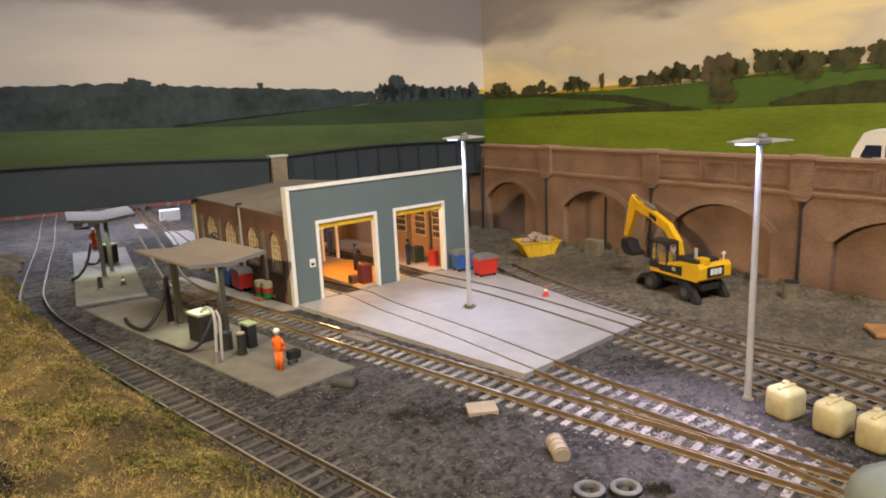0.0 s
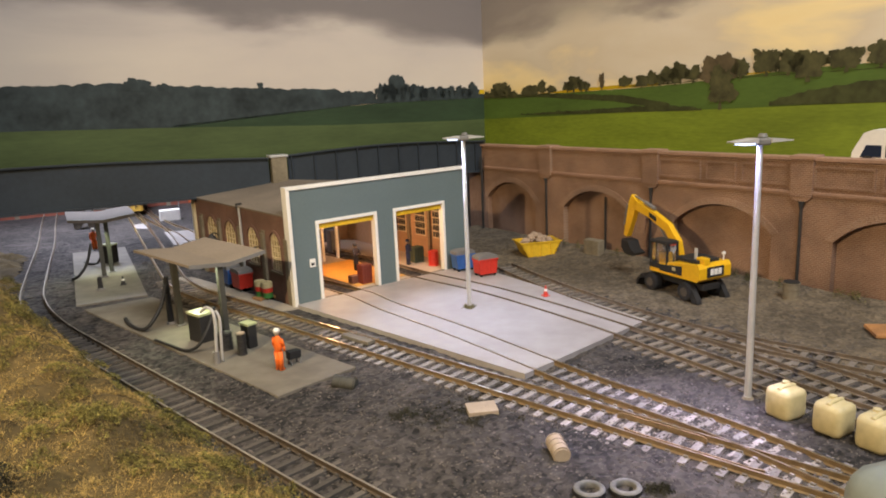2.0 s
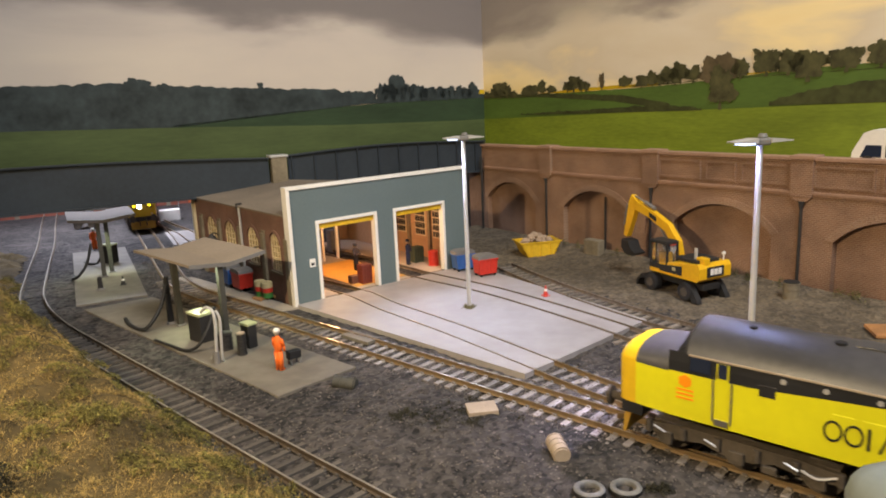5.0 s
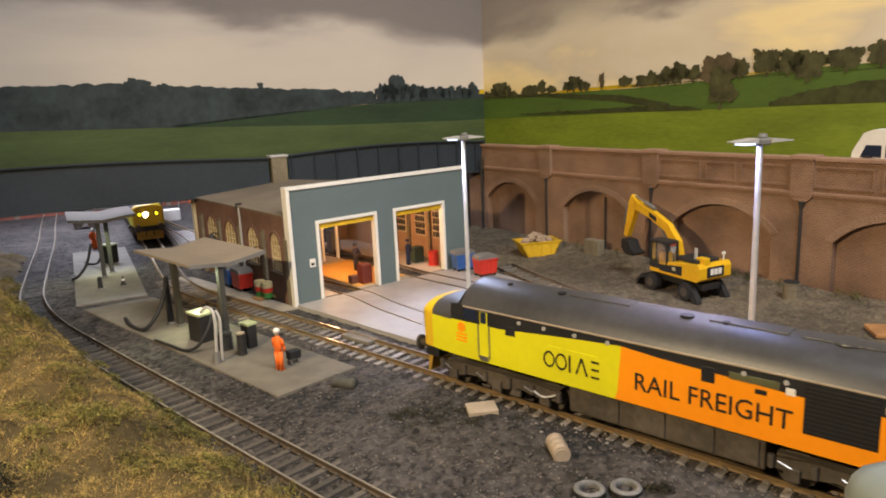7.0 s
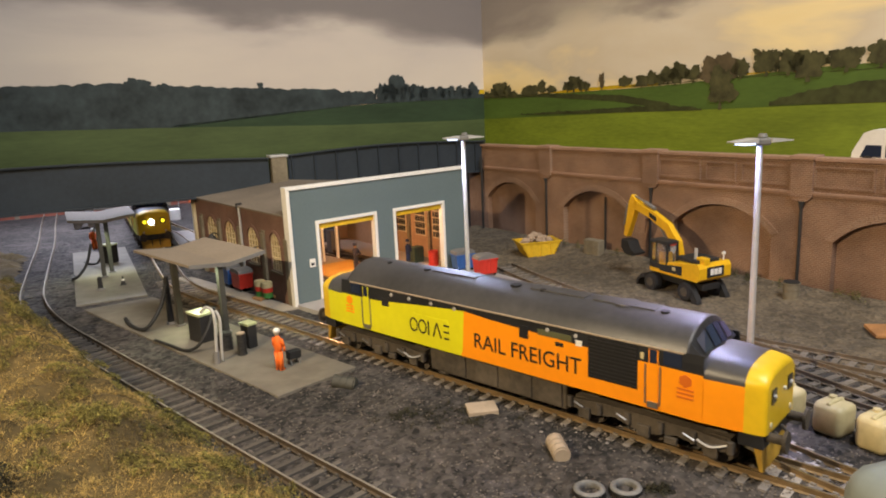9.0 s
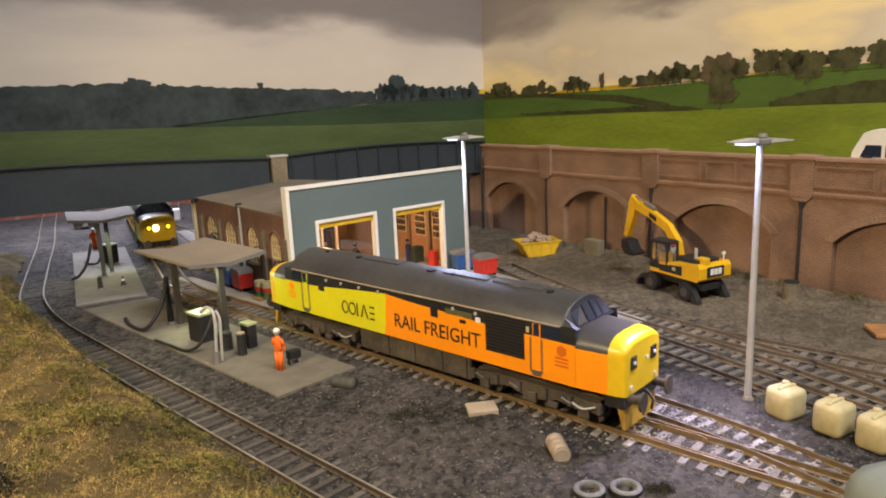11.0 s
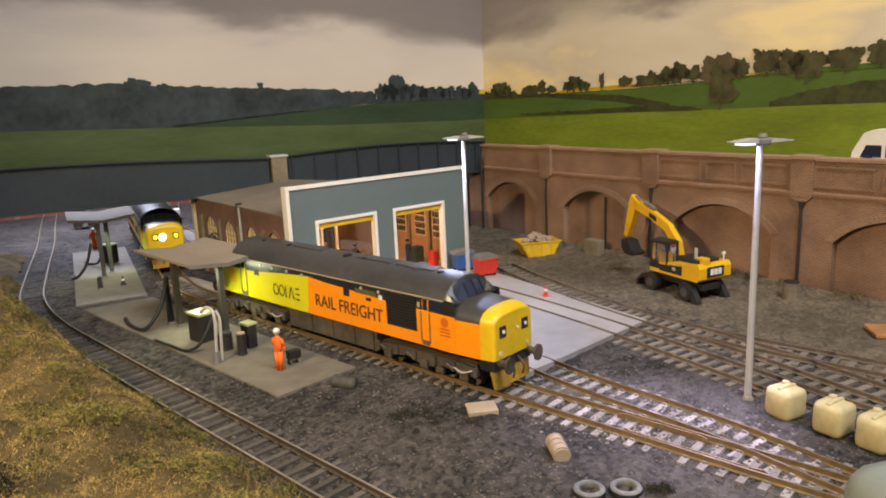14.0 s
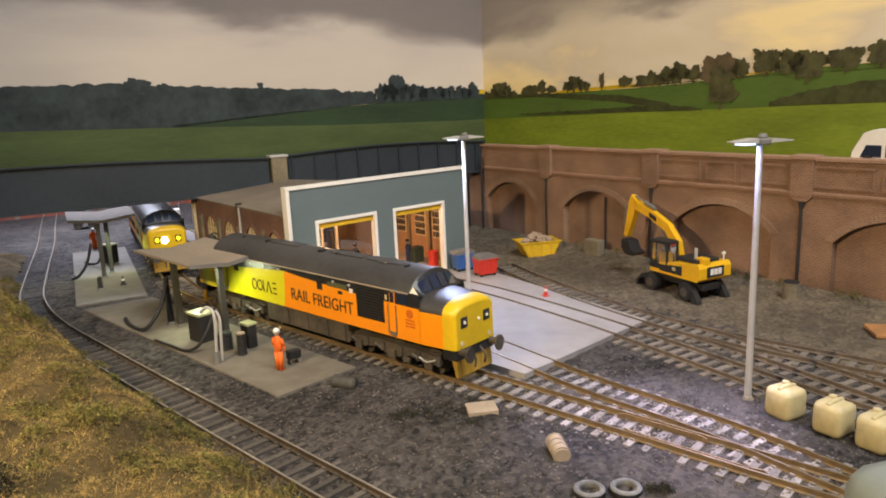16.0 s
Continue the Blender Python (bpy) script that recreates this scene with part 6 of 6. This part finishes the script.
def make_loco(name, label):
    """A six-axle nose-ended diesel; x points to its yellow end, z is from the rail top."""
    loco = thing(name, at(0, 0, RAIL), label, "locomotive", group="diesel locomotives")
    half = loco_section()
    # lower side panels in the two colours and the black band above, whose lower edge dips and rises
    edge = lambda x: float(np.interp(x, [-97, -50, 0, 15, 43, 70, 97], [31.2, 31.9, 34.2, 35.6, 33.4, 30.9, 30.8]))
    wide = lambda z: float(np.interp(z, [14.5, 18, 34, 38.5], [17.55, 17.7, 17.7, 17.2]))
    for sgn in (1, -1):
        for tag, xs, mat in (("yellow_side", [17, 24, 33, 43, 56, 70, 97], YELLOW), ("orange_side", [-97, -70, -50, -35, -20, -8, 0, 8, 17], ORANGE), ("black_band", [-97, -70, -50, -35, -20, -8, 0, 8, 15, 24, 33, 43, 56, 70, 97], BLACK)):
            bm = bmesh.new()
            cols = []
            for x in xs:
                zs = (edge(x), (edge(x) + 38.5) / 2, 38.5) if mat is BLACK else (14.5, 18.0, edge(x))
                cols.append([bm.verts.new((x - (k * 1.2 if x == 17 else 0), sgn * wide(z), z)) for k, z in enumerate(zs)])
            for a, b in zip(cols, cols[1:]):
                for k in range(2):
                    bm.faces.new((a[k], b[k], b[k + 1], a[k + 1]))
            part(tag, bm, mat, loco)
    bm = bmesh.new()
    box(bm, -96, 96, -15.6, 15.6, 14.0, 15.0)
    part("underframe", bm, UNDER, loco)
    # roof
    bm = bmesh.new()
    arc = [(17.4, 38.0)] + half[3:] + [(-y, z) for y, z in half[-2:2:-1]] + [(-17.4, 38.0)]
    xs = [-91.5, -90.5, -30, 30, 90.5, 91.5]
    rows = []
    for i, x in enumerate(xs):
        k = 0.985 if i in (0, 5) else 1
        rows.append([bm.verts.new((x, y * k, 38 + (z - 38) * k)) for y, z in arc])
    for a, b in zip(rows, rows[1:]):
        for k in range(len(arc) - 1):
            bm.faces.new((a[k], a[k + 1], b[k + 1], b[k]))
    bm.faces.new(rows[0])
    bm.faces.new(rows[-1])
    roof = part("roof", bm, LOCO_ROOF, loco, "dark grey rounded roof", smooth=True)
    for sgn in (1, -1):
        bm = bmesh.new()
        box(bm, -90, 90, *sorted((sgn * 17.2, sgn * 17.75)), 37.6, 38.3)
        part("gutter", bm, SLAB, roof)
    for x, w in ((48, 1.8), (-4, 2.5), (-18, 1.5), (74, 1.2), (-76, 1.8)):
        bm = bmesh.new()
        rod(bm, (x, 3, 49.2), (x, 3, 50.9), w, w, 14)
        part("vent", bm, GRILLE, roof)
    for x0, x1 in ((-72, -44), (-40, -12), (18, 44)):
        bm = bmesh.new()
        box(bm, x0, x1, -4, 4, 49.4, 50.8, 0.2)
        part("roof_hatch", bm, LOCO_ROOF, roof)
    bm = bmesh.new()
    rod(bm, (-58, 0, 50.3), (-58, 0, 50.9), 5.5, 5.3, 28)
    part("fan_grille", bm, LOCO_ROOF, roof)
    # cabs, noses and end fittings, once for each end
    for end, paint in ((1, YELLOW), (-1, ORANGE)):
        bm = bmesh.new()
        # nose as rings from the windscreen's foot to the front
        rings = []
        for x, w, top in ((94, 17.65, 38.2), (103, 16.9, 37.6), (110, 16.1, 36.9), (113.2, 15.7, 36.4), (115.2, 15.2, 35.8), (116.3, 14.6, 34.9), (116.8, 13.8, 33.8)):
            pts = [(w, 14.5), (w, 22), (w, 30.2)]
            for k in range(1, 10):
                t = math.pi / 2 * k / 9
                pts.append((w * math.cos(t) ** 0.66 if k < 9 else 0.0, 30.2 + (top - 30.2) * math.sin(t)))
            full = pts + [(-y, z) for y, z in pts[-2::-1]]
            rings.append([bm.verts.new((end * x, y, z)) for y, z in full])
        for i, (a, b) in enumerate(zip(rings, rings[1:])):
            for k in range(len(a) - 1):
                f = bm.faces.new((a[k], a[k + 1], b[k + 1], b[k]))
                low = k in (0, 1, len(a) - 3, len(a) - 2)
                f.material_index = 2 if i >= 2 else (0 if low else 1)
        f = bm.faces.new(rings[-1])
        f.material_index = 2
        nose = part("nose", bm, [paint, LOCO_ROOF, WARNING], loco, "rounded nose with a yellow front")
        for p in nose.data.polygons:
            p.use_smooth = len(p.vertices) == 4
        bm = bmesh.new()
        # windscreen: a raked dark panel between roof and nose
        top = [bm.verts.new((end * 91.4, y * 0.985, 38 + (z - 38) * 0.985)) for y, z in arc]
        foot = [bm.verts.new((end * (97.5 - abs(y) * 0.10), y * 0.985, 36.8)) for y, z in arc]
        for k in range(len(arc) - 1):
            bm.faces.new((top[k], top[k + 1], foot[k + 1], foot[k]))
        screen = part("cab_front", bm, BLACK, loco, "black raked cab front")
        for y0, y1 in ((-13, -6.6), (-5.4, -0.5), (0.5, 5.4), (6.6, 13)):
            bm = bmesh.new()
            def on_screen(y, t):
                zt = 38 + (float(np.interp(abs(y), [0, 3.5, 8, 12.4, 15.6, 17.2], [50.6, 50.2, 48.8, 46.2, 42.5, 38.5])) - 38) * 0.985
                x = 91.4 + (97.5 - abs(y) * 0.1 - 91.4) * t
                return (end * (x + 0.25), y, zt + (36.8 - zt) * t + 0.15)
            vs = [bm.verts.new(on_screen(y, t)) for y, t in ((y0, 0.2), (y1, 0.2), (y1, 0.85), (y0, 0.85))]
            bm.faces.new(vs)
            part("windscreen", bm, CAB_GLASS, screen)
        for sgn in (1, -1):
            for x0, x1 in ((82.5, 89.5),):
                bm = bmesh.new()
                box(bm, *sorted((end * x0, end * x1)), *sorted((sgn * 17.5, sgn * 17.95)), 32.2, 37.4, 0.1)
                part("cab_window", bm, CAB_GLASS, loco)
            bm = bmesh.new()
            box(bm, *sorted((end * 76.5, end * 80.5)), *sorted((sgn * 17.4, sgn * 17.85)), 15.5, 37)
            d = part("cab_door", bm, paint, loco)
            bm = bmesh.new()
            for hx in (75.4, 81.4):
                rod(bm, (end * hx, sgn * 18.1, 16.5), (end * hx, sgn * 18.1, 31), 0.3, 0.3, 6)
            part("handrail", bm, SILVER, d)
            bm = bmesh.new()
            box(bm, *sorted((end * 76.3, end * 80.7)), *sorted((sgn * 17.8, sgn * 18.3)), 15.2, 17.4)
            part("step", bm, SILVER, d)
            bm = bmesh.new()
            box(bm, *sorted((end * 77, end * 80)), *sorted((sgn * 17.6, sgn * 18.0)), 31.8, 37)
            part("door_window", bm, CAB_GLASS, d)
            # round emblem in orange with a few bars under it
            bm = bmesh.new()
            rod(bm, (end * 91, sgn * 17.6, 28), (end * 91, sgn * 18.0, 28), 2.4, 2.4, 6)
            for k in range(3):
                box(bm, *sorted((end * 88, end * 94)), *sorted((sgn * 17.6, sgn * 17.95)), 24.5 - k * 1.5, 25.2 - k * 1.5)
            part("emblem", bm, ORANGE if end == 1 else EMBLEM, loco, "small plain emblem")
            # headcode boxes and lights on the nose front
            bm = bmesh.new()
            box(bm, *sorted((end * 114.5, end * 117.2)), *sorted((sgn * 6.2, sgn * 11.0)), 24.0, 29.0, 0.2)
            hb = part("marker_box", bm, BLACK, nose, "black marker light box")
            bm = bmesh.new()
            rod(bm, (end * 117.1, sgn * 8.6, 26.5), (end * 117.7, sgn * 8.6, 26.5), 1.7 if end == 1 else 0.75, 1.7 if end == 1 else 0.75, 12)
            part("marker_light", bm, MARKER if end == 1 else WHITE, hb)
            # buffers
            bm = bmesh.new()
            rod(bm, (end * 115, sgn * 11.4, 13.6), (end * 121.5, sgn * 11.4, 13.6), 1.5, 1.3, 12)
            rod(bm, (end * 121.5, sgn * 11.4, 13.6), (end * 122.6, sgn * 11.4, 13.6), 3.2, 3.2, 18)
            part("buffer", bm, UNDER, loco, "dark round buffer")
        bm = bmesh.new()
        box(bm, *sorted((end * 108, end * 116)), -14.5, 14.5, 10.5, 14.6)
        part("buffer_beam", bm, BLACK, loco)
        bm = bmesh.new()
        rod(bm, (end * 116.4, -2.6, 26), (end * 117.4, -2.6, 26), 2.6 if end == 1 else 0.7, 2.6 if end == 1 else 0.7, 16)
        part("headlight", bm, HEADLIGHT if end == 1 else WHITE, nose, "round headlight")
        bm = bmesh.new()
        prism(bm, [(end * 112.5, 11), (end * 115, 3), (end * 116, 3), (end * 115.2, 11)], -13.5, 13.5)
        part("snow_plough", bm, PLOUGH, loco, "yellow snow plough")
        for y0 in (-4, 3.4):
            bm = bmesh.new()
            tube(bm, [(end * 116, y0, 12.5), (end * 119, y0, 10), (end * 118.5, y0, 6.5)], 0.6, 6)
            part("brake_pipe", bm, UNDER, loco)
        bm = bmesh.new()
        rod(bm, (end * 116.6, 10.5, 17), (end * 117.2, 10.5, 17), 1.1, 1.1, 10)
        rod(bm, (end * 116.6, -10.5, 17), (end * 117.2, -10.5, 17), 1.1, 1.1, 10)
        part("tail_light", bm, WINDOW_CREAM, nose)
    # side grilles, panels and lettering
    for sgn in (1, -1):
        bm = bmesh.new()
        box(bm, -72, -50, *sorted((sgn * 17.4, sgn * 17.9)), 20.5, 37)
        g = part("radiator_grille", bm, GRILLE, loco, "large black radiator grille")
        bm = bmesh.new()
        for k in range(11):
            box(bm, -71.6, -50.4, *sorted((sgn * 17.85, sgn * 18.05)), 21.2 + k * 1.45, 21.7 + k * 1.45)
        part("slat", bm, BLACK, g)
        for x0, x1, z0, z1, mat in ((-20, -15, 29.5, 35, BLACK), (-42, -25, 32.6, 35.2, NAMEPLATE), (-38, -34, 29.6, 31.2, GRILLE), (24, 38, 22, 29, YELLOW), (40, 46, 22, 29, YELLOW), (62, 67, 29, 33, BLACK), (-47, -44, 31.5, 34, WHITE), (-74.5, -73, 32.5, 35, CREAM)):
            bm = bmesh.new()
            box(bm, x0, x1, *sorted((sgn * 17.5, sgn * 17.85)), z0, z1, 0.1)
            part("side_panel", bm, mat, loco)
        turn = pose(0, 0, 0, 90, 0, 0) if sgn == -1 else pose(0, 0, 0, 90, 0, 180)
        place = lambda x, z: at(x, sgn * 17.8, z) @ turn
        words("lettering", "RAIL FREIGHT", 10.3, loco, place(-17.5, 24.2) @ Matrix.Diagonal((0.92, 1, 1, 1)), LETTER)
        # five plain marks in the place of the operator's name
        bm = bmesh.new()
        y0, y1 = sorted((sgn * 17.75, sgn * 18.0))
        for k in (0, 1):
            x = 45.5 - k * 5.6
            for j in range(20):
                p = [(x + r * 0.78 * math.cos(a), 23.6 + r * math.sin(a)) for r, a in ((2.6, j * math.pi / 10), (3.4, j * math.pi / 10), (3.4, (j + 1) * math.pi / 10), (2.6, (j + 1) * math.pi / 10))]
                prism(bm, p, y0, y1)
        box(bm, 35.6, 36.5, y0, y1, 20.2, 27)
        prism(bm, [(33.6, 20.2), (31.2, 27), (30.4, 27), (32.8, 20.2)], y0, y1)
        prism(bm, [(28.0, 20.2), (30.4, 27), (31.2, 27), (28.8, 20.2)], y0, y1)
        for z in (20.2, 23.2, 26.2):
            box(bm, 23.4, 26.6, y0, y1, z, z + 0.8)
        part("name_mark", bm, LETTER, loco, "black plain marks on the yellow side")
    # a row of small window ports in the black band, their white reflection painted pale
    for sgn in (1, -1):
        for x in (-44, -30, 20, 34, 48, 60):
            bm = bmesh.new()
            rod(bm, (x, sgn * 17.3, 35.6), (x, sgn * 17.9, 35.6), 0.9, 0.9, 10)
            part("port", bm, LAMP_POST, loco)
    # underframe: tank, boxes, bogies and wheelsets
    bm = bmesh.new()
    box(bm, -38, 38, -15.5, 15.5, 5, 14.5, 1.0)
    tank = part("fuel_tank", bm, UNDER, loco, "grimy fuel tank and battery boxes")
    for x in (-30, -14, 4, 22):
        for sgn in (1, -1):
            bm = bmesh.new()
            box(bm, x - 6, x + 6, *sorted((sgn * 15.4, sgn * 16.4)), 6, 13.5, 0.3)
            part("equipment_box", bm, UNDER, tank)
    bogies, wheelsets = [], []
    for bx in (82, -74):
        bm = bmesh.new()
        for sgn in (1, -1):
            prism(bm, [(-35, 8), (-35, 11.5), (-20, 13), (20, 13), (35, 11.5), (35, 8), (24, 6.6), (13, 8.4), (5, 6.2), (-5, 6.2), (-13, 8.4), (-24, 6.6)], *sorted((sgn * 13.2, sgn * 15.2)))
            for wx in (-27, 0, 27):
                box(bm, wx - 2.6, wx + 2.6, *sorted((sgn * 15.2, sgn * 16.6)), 4.6, 9.4, 0.3)
                rod(bm, (wx - 7, sgn * 15.8, 8), (wx - 7, sgn * 15.8, 12.5), 1.3, 1.3, 8)
                rod(bm, (wx + 7, sgn * 15.8, 8), (wx + 7, sgn * 15.8, 12.5), 1.3, 1.3, 8)
            box(bm, -14, -9, *sorted((sgn * 15.2, sgn * 17)), 5, 7.5, 0.2)
        box(bm, -33, 33, -13, 13, 8.5, 12.5)
        bogie = part("bogie", bm, UNDER, loco, "dark six-wheel bogie", m=at(bx, 0, 0))
        for sgn in (1, -1):
            bm = bmesh.new()
            tube(bm, [(-33, sgn * 16.4, 11), (-27, sgn * 17.2, 9), (-22, sgn * 17.2, 10.5)], 0.45, 6)
            part("sand_pipe", bm, LAMP_POST, bogie)
        for sgn in (1, -1):
            for wx in (-18, 10, 30):
                bm = bmesh.new()
                rod(bm, (wx - 3, sgn * 17.0, 9.6), (wx + 1.5, sgn * 17.0, 11.2), 0.45, 0.45, 6)
                part("step_iron", bm, SILVER, bogie)
        bogies.append((bogie, bx))
        for wx in (-27, 0, 27):
            bm = bmesh.new()
            rod(bm, (0, -11, 0), (0, 11, 0), 1.3, 1.3, 10)
            for sgn in (1, -1):
                rod(bm, (0, sgn * 7.6, 0), (0, sgn * 10.2, 0), 7.0, 7.0, 28)
                rod(bm, (0, sgn * 7.0, 0), (0, sgn * 7.6, 0), 7.6, 7.6, 28)
                for k in range(5):
                    a = 2 * math.pi * k / 5
                    rod(bm, (4 * math.cos(a), sgn * 10.1, 4 * math.sin(a)), (4 * math.cos(a), sgn * 10.6, 4 * math.sin(a)), 0.8, 0.8, 6)
            wheelsets.append((part("wheelset", bm, UNDER, bogie, "steel wheels on an axle", m=at(wx, 0, 7.0)), wx))
    # true heights: sole bar 18 mm, gutter 43 mm, roof 53 mm above the rail
    tall = lambda z: MM * float(np.interp(z / MM, [0, 5, 10, 14.5, 31, 38, 50.6, 60], [0, 5, 11.5, 17.8, 36, 43.2, 53.2, 62]))
    # both noses and the yellow half are a little longer than drawn above
    for o in loco.children_recursive:
        if o.type == "MESH" and o.name.split(".")[0] not in ("bogie", "wheelset", "sand_pipe", "step_iron", "lettering"):
            for v in o.data.vertices:
                if v.co.x > -0.015:
                    v.co.x += 0.095 * (v.co.x + 0.015)
                elif v.co.x < -0.088:
                    v.co.x += 0.1 * (v.co.x + 0.088)
                v.co.z = tall(v.co.z)
    return loco, bogies, wheelsets


LOCO_1 = make_loco("locomotive", "yellow and orange nose-ended diesel locomotive with black roof")
LOCO_2 = make_loco("locomotive", "second yellow-nosed diesel locomotive with lit headlight")

# ---- loose ballast, weeds ----


def bank_side(q):
    """True beyond the front siding, away from the grass bank."""
    p, d = TRACK_1(min(max(0.0, (q - Vector((45, 150))).length), TRACK_1.length - 1))
    return (q - p).dot(Vector((0.697, 0.717))) > -14


spots = []
for n, line_ in enumerate((main_line, TRACK_3, TRACK_4, TRACK_5, TRACK_6, TRACK_1)):
    lo, hi, step = ((-370, 330, 0.3), (0, 190, 0.5), (190, TRACK_4.length, 0.6), (0, TRACK_5.length, 0.5), (0, TRACK_6.length, 0.6), (60, 420, 0.9))[n]
    for s in np.arange(lo, hi, step):
        p, d = line_(s)
        for _ in range(3):
            o = random.uniform(-19, 19)
            q = p + Vector((d.y, -d.x)) * o
            if abs(abs(o) - 8.25) > 1.5 and not in_apron(q) or (n == 0 and o < 12 and abs(abs(o) - 8.25) > 1.5):
                spots.append((q.x, q.y, 1.0 + random.uniform(-0.2, 0.55)))
loose_stones("ballast", spots, "brown and grey ballast along the tracks", STONE, 0.3, 0.85)
spots = []
for n in range(75000):
    x, y = random.uniform(-230, 330), random.uniform(160, 640)
    q = Vector((x, y))
    if (q - WALL0).dot(Vector((0.816, 0.578))) < -3 and noise.noise(Vector((x * 0.03, y * 0.03, 1))) > random.uniform(-1.0, 0.4) and bank_side(q) and y < 500 + x:
        spots.append((x, y, ground_height(x, y) + 0.1))
loose_stones("loose_stones", spots, "loose grit scattered over the ash ground", STONE, 0.25, 0.75)
# pale chips imitate glints in the second yard lamp's pool of light
glints = [(random.gauss(92, 22), random.gauss(281, 9), 1.6) for _ in range(260)]
loose_stones("pale_chippings", glints, "pale chips for lamplight glints on and between the sleepers", CHIP, 0.35, 1.0)


def make_weeds(name, centres, n, spread, label, mat, hi=5):
    verts, faces = [], []
    for cx, cy, cz in centres:
        for _ in range(n):
            a, r = random.uniform(0, 6.28), abs(random.gauss(0, spread))
            x, y = cx + r * math.cos(a), cy + r * math.sin(a)
            z = cz + max(0, random.uniform(0, hi) * (1 - r / (3 * spread)))
            k, s = len(verts), random.uniform(0.3, 0.9)
            for _ in range(3):
                verts.append(((x + random.uniform(-s, s)) * MM, (y + random.uniform(-s, s)) * MM, (z + random.uniform(-s, s)) * MM))
            faces.append((k, k + 1, k + 2))
    mesh = bpy.data.meshes.new(name)
    mesh.from_pydata(verts, [], faces)
    mesh.materials.append(mat)
    return tagged(new(name, mesh), label, "weeds", kind="stuff")


along = []
for n in range(26):
    a = random.uniform(300, 520) if n < 18 else random.uniform(110, 300)
    p = WALL0 + WALL_DIR * a + Vector((-0.816, -0.578)) * random.uniform(3, 9)
    along.append((p.x, p.y, 4.5))
make_weeds("wall_weeds", along, 170, 3.4, "scrubby olive weeds along the foot of the wall", WEED, 8)
make_weeds("dark_weeds", [(-5 + random.gauss(0, 14), 300 + random.gauss(0, 7), 0) for _ in range(30)], 120, 3.5, "dark scrub on the ash beside the main line", SCRUB_DARK, 3)
make_weeds("bank_scrub", [(p.x - 16 * 0.7, p.y - 16 * 0.7, 2) for p, d in [TRACK_1(s) for s in np.arange(90, 420, 9)]], 90, 4.0, "brown scrub along the foot of the grass bank", WEED, 6)

# stand-in clump for a dark post at the near corner
make_weeds("bank_scrub", [(-149 + random.gauss(0, 2.5), 207 + random.gauss(0, 4), bank_height(-149, 207)) for _ in range(10)], 260, 3.2, "dark dense clump standing in for a post on the grass bank", SCRUB_DARK, 12)
make_weeds("lamp_moss", [(16.2 + 2.6 * math.cos(a), 458 + 2.6 * math.sin(a), 3.4) for a in (0, 1, 2, 3, 4, 5)], 60, 1.3, "dry moss round the foot of the lamp post", WEED, 3)
make_weeds("drum_scrub", [(74 + random.gauss(0, 2.5), 229 + random.gauss(0, 2), 0.5) for _ in range(7)], 120, 1.8, "brown scrub beside the tyres", SCRUB_DARK, 3.5)

# ---- what moves ----


def glide(keys, t):
    """Smooth, monotone reading of (seconds, value) keys."""
    ts, vs = np.array([k[0] for k in keys], float), np.array([k[1] for k in keys], float)
    h, d = np.diff(ts), np.diff(vs) / np.diff(ts)
    m = np.zeros(len(ts))
    m[0], m[-1] = d[0], d[-1]
    for i in range(1, len(ts) - 1):
        if d[i - 1] * d[i] > 0:
            w1, w2 = 2 * h[i] + h[i - 1], h[i] + 2 * h[i - 1]
            m[i] = (w1 + w2) / (w1 / d[i - 1] + w2 / d[i])
    i = int(np.clip(np.searchsorted(ts, t) - 1, 0, len(h) - 1))
    u = (t - ts[i]) / h[i]
    return float(vs[i] * (1 + 2 * u) * (1 - u) ** 2 + h[i] * m[i] * u * (1 - u) ** 2 + vs[i + 1] * u * u * (3 - 2 * u) + h[i] * m[i + 1] * u * u * (u - 1))


# millimetres of the locomotive's middle past the stopping place
RUN_1 = [(0, -580), (3.4, -421), (4.2, -382), (6.3, -262), (7, -227), (7.5, -207), (8, -187), (8.5, -165), (9, -145), (11.5, -80), (12, -70.5), (12.5, -59), (13, -46.7), (13.5, -34.8), (14, -24), (14.5, -13.5), (15, -6.4), (15.5, -2.0), (16, 0)]
RUN_2 = [(0, 930.5), (2.2, 788.5), (3, 738.5), (4.2, 667.5), (6.4, 577.5), (7, 552.5), (9, 491.5), (11.4, 439.5), (12.5, 419.5), (13, 408.5), (14, 389.5), (14.5, 382.5), (15, 377.5), (16, 373.5)]


def drive(made, run, away):
    """Rows for a locomotive, its bogies and its wheels along the main line; away: its yellow end leads away from the camera."""
    loco, bogies, wheelsets = made
    times = [k * 0.2 for k in range(81)]
    body, bog, spin = [], [[], []], []
    for t in times:
        s = glide(run, t)
        fore, aft = (82, 74) if away else (-82, -74)
        p1, d1 = main_line(s + fore)
        p2, d2 = main_line(s - aft)
        d = (p1 - p2).normalized()
        c = p2 + d * 74
        if not away:
            d1, d2 = -d1, -d2
        yaw = math.degrees(math.atan2(d.y, d.x))
        body.append((t, at(c.x, c.y, RAIL, yaw)))
        for k, dd in enumerate((d1, d2)):
            bog[k].append((t, at(bogies[k][1], 0, 0, math.degrees(math.atan2(dd.y, dd.x)) - yaw)))
        spin.append((t, math.degrees((s if away else -s) / 7.0)))
    walk(loco, body)
    for (b, _), rows in zip(bogies, bog):
        walk(b, rows)
    for w, wx in wheelsets:
        walk(w, [(t, at(wx, 0, 7.0, 0, 0, a % 360)) for t, a in spin])


def motions():
    drive(LOCO_1, RUN_1, True)
    drive(LOCO_2, RUN_2, False)


motions()
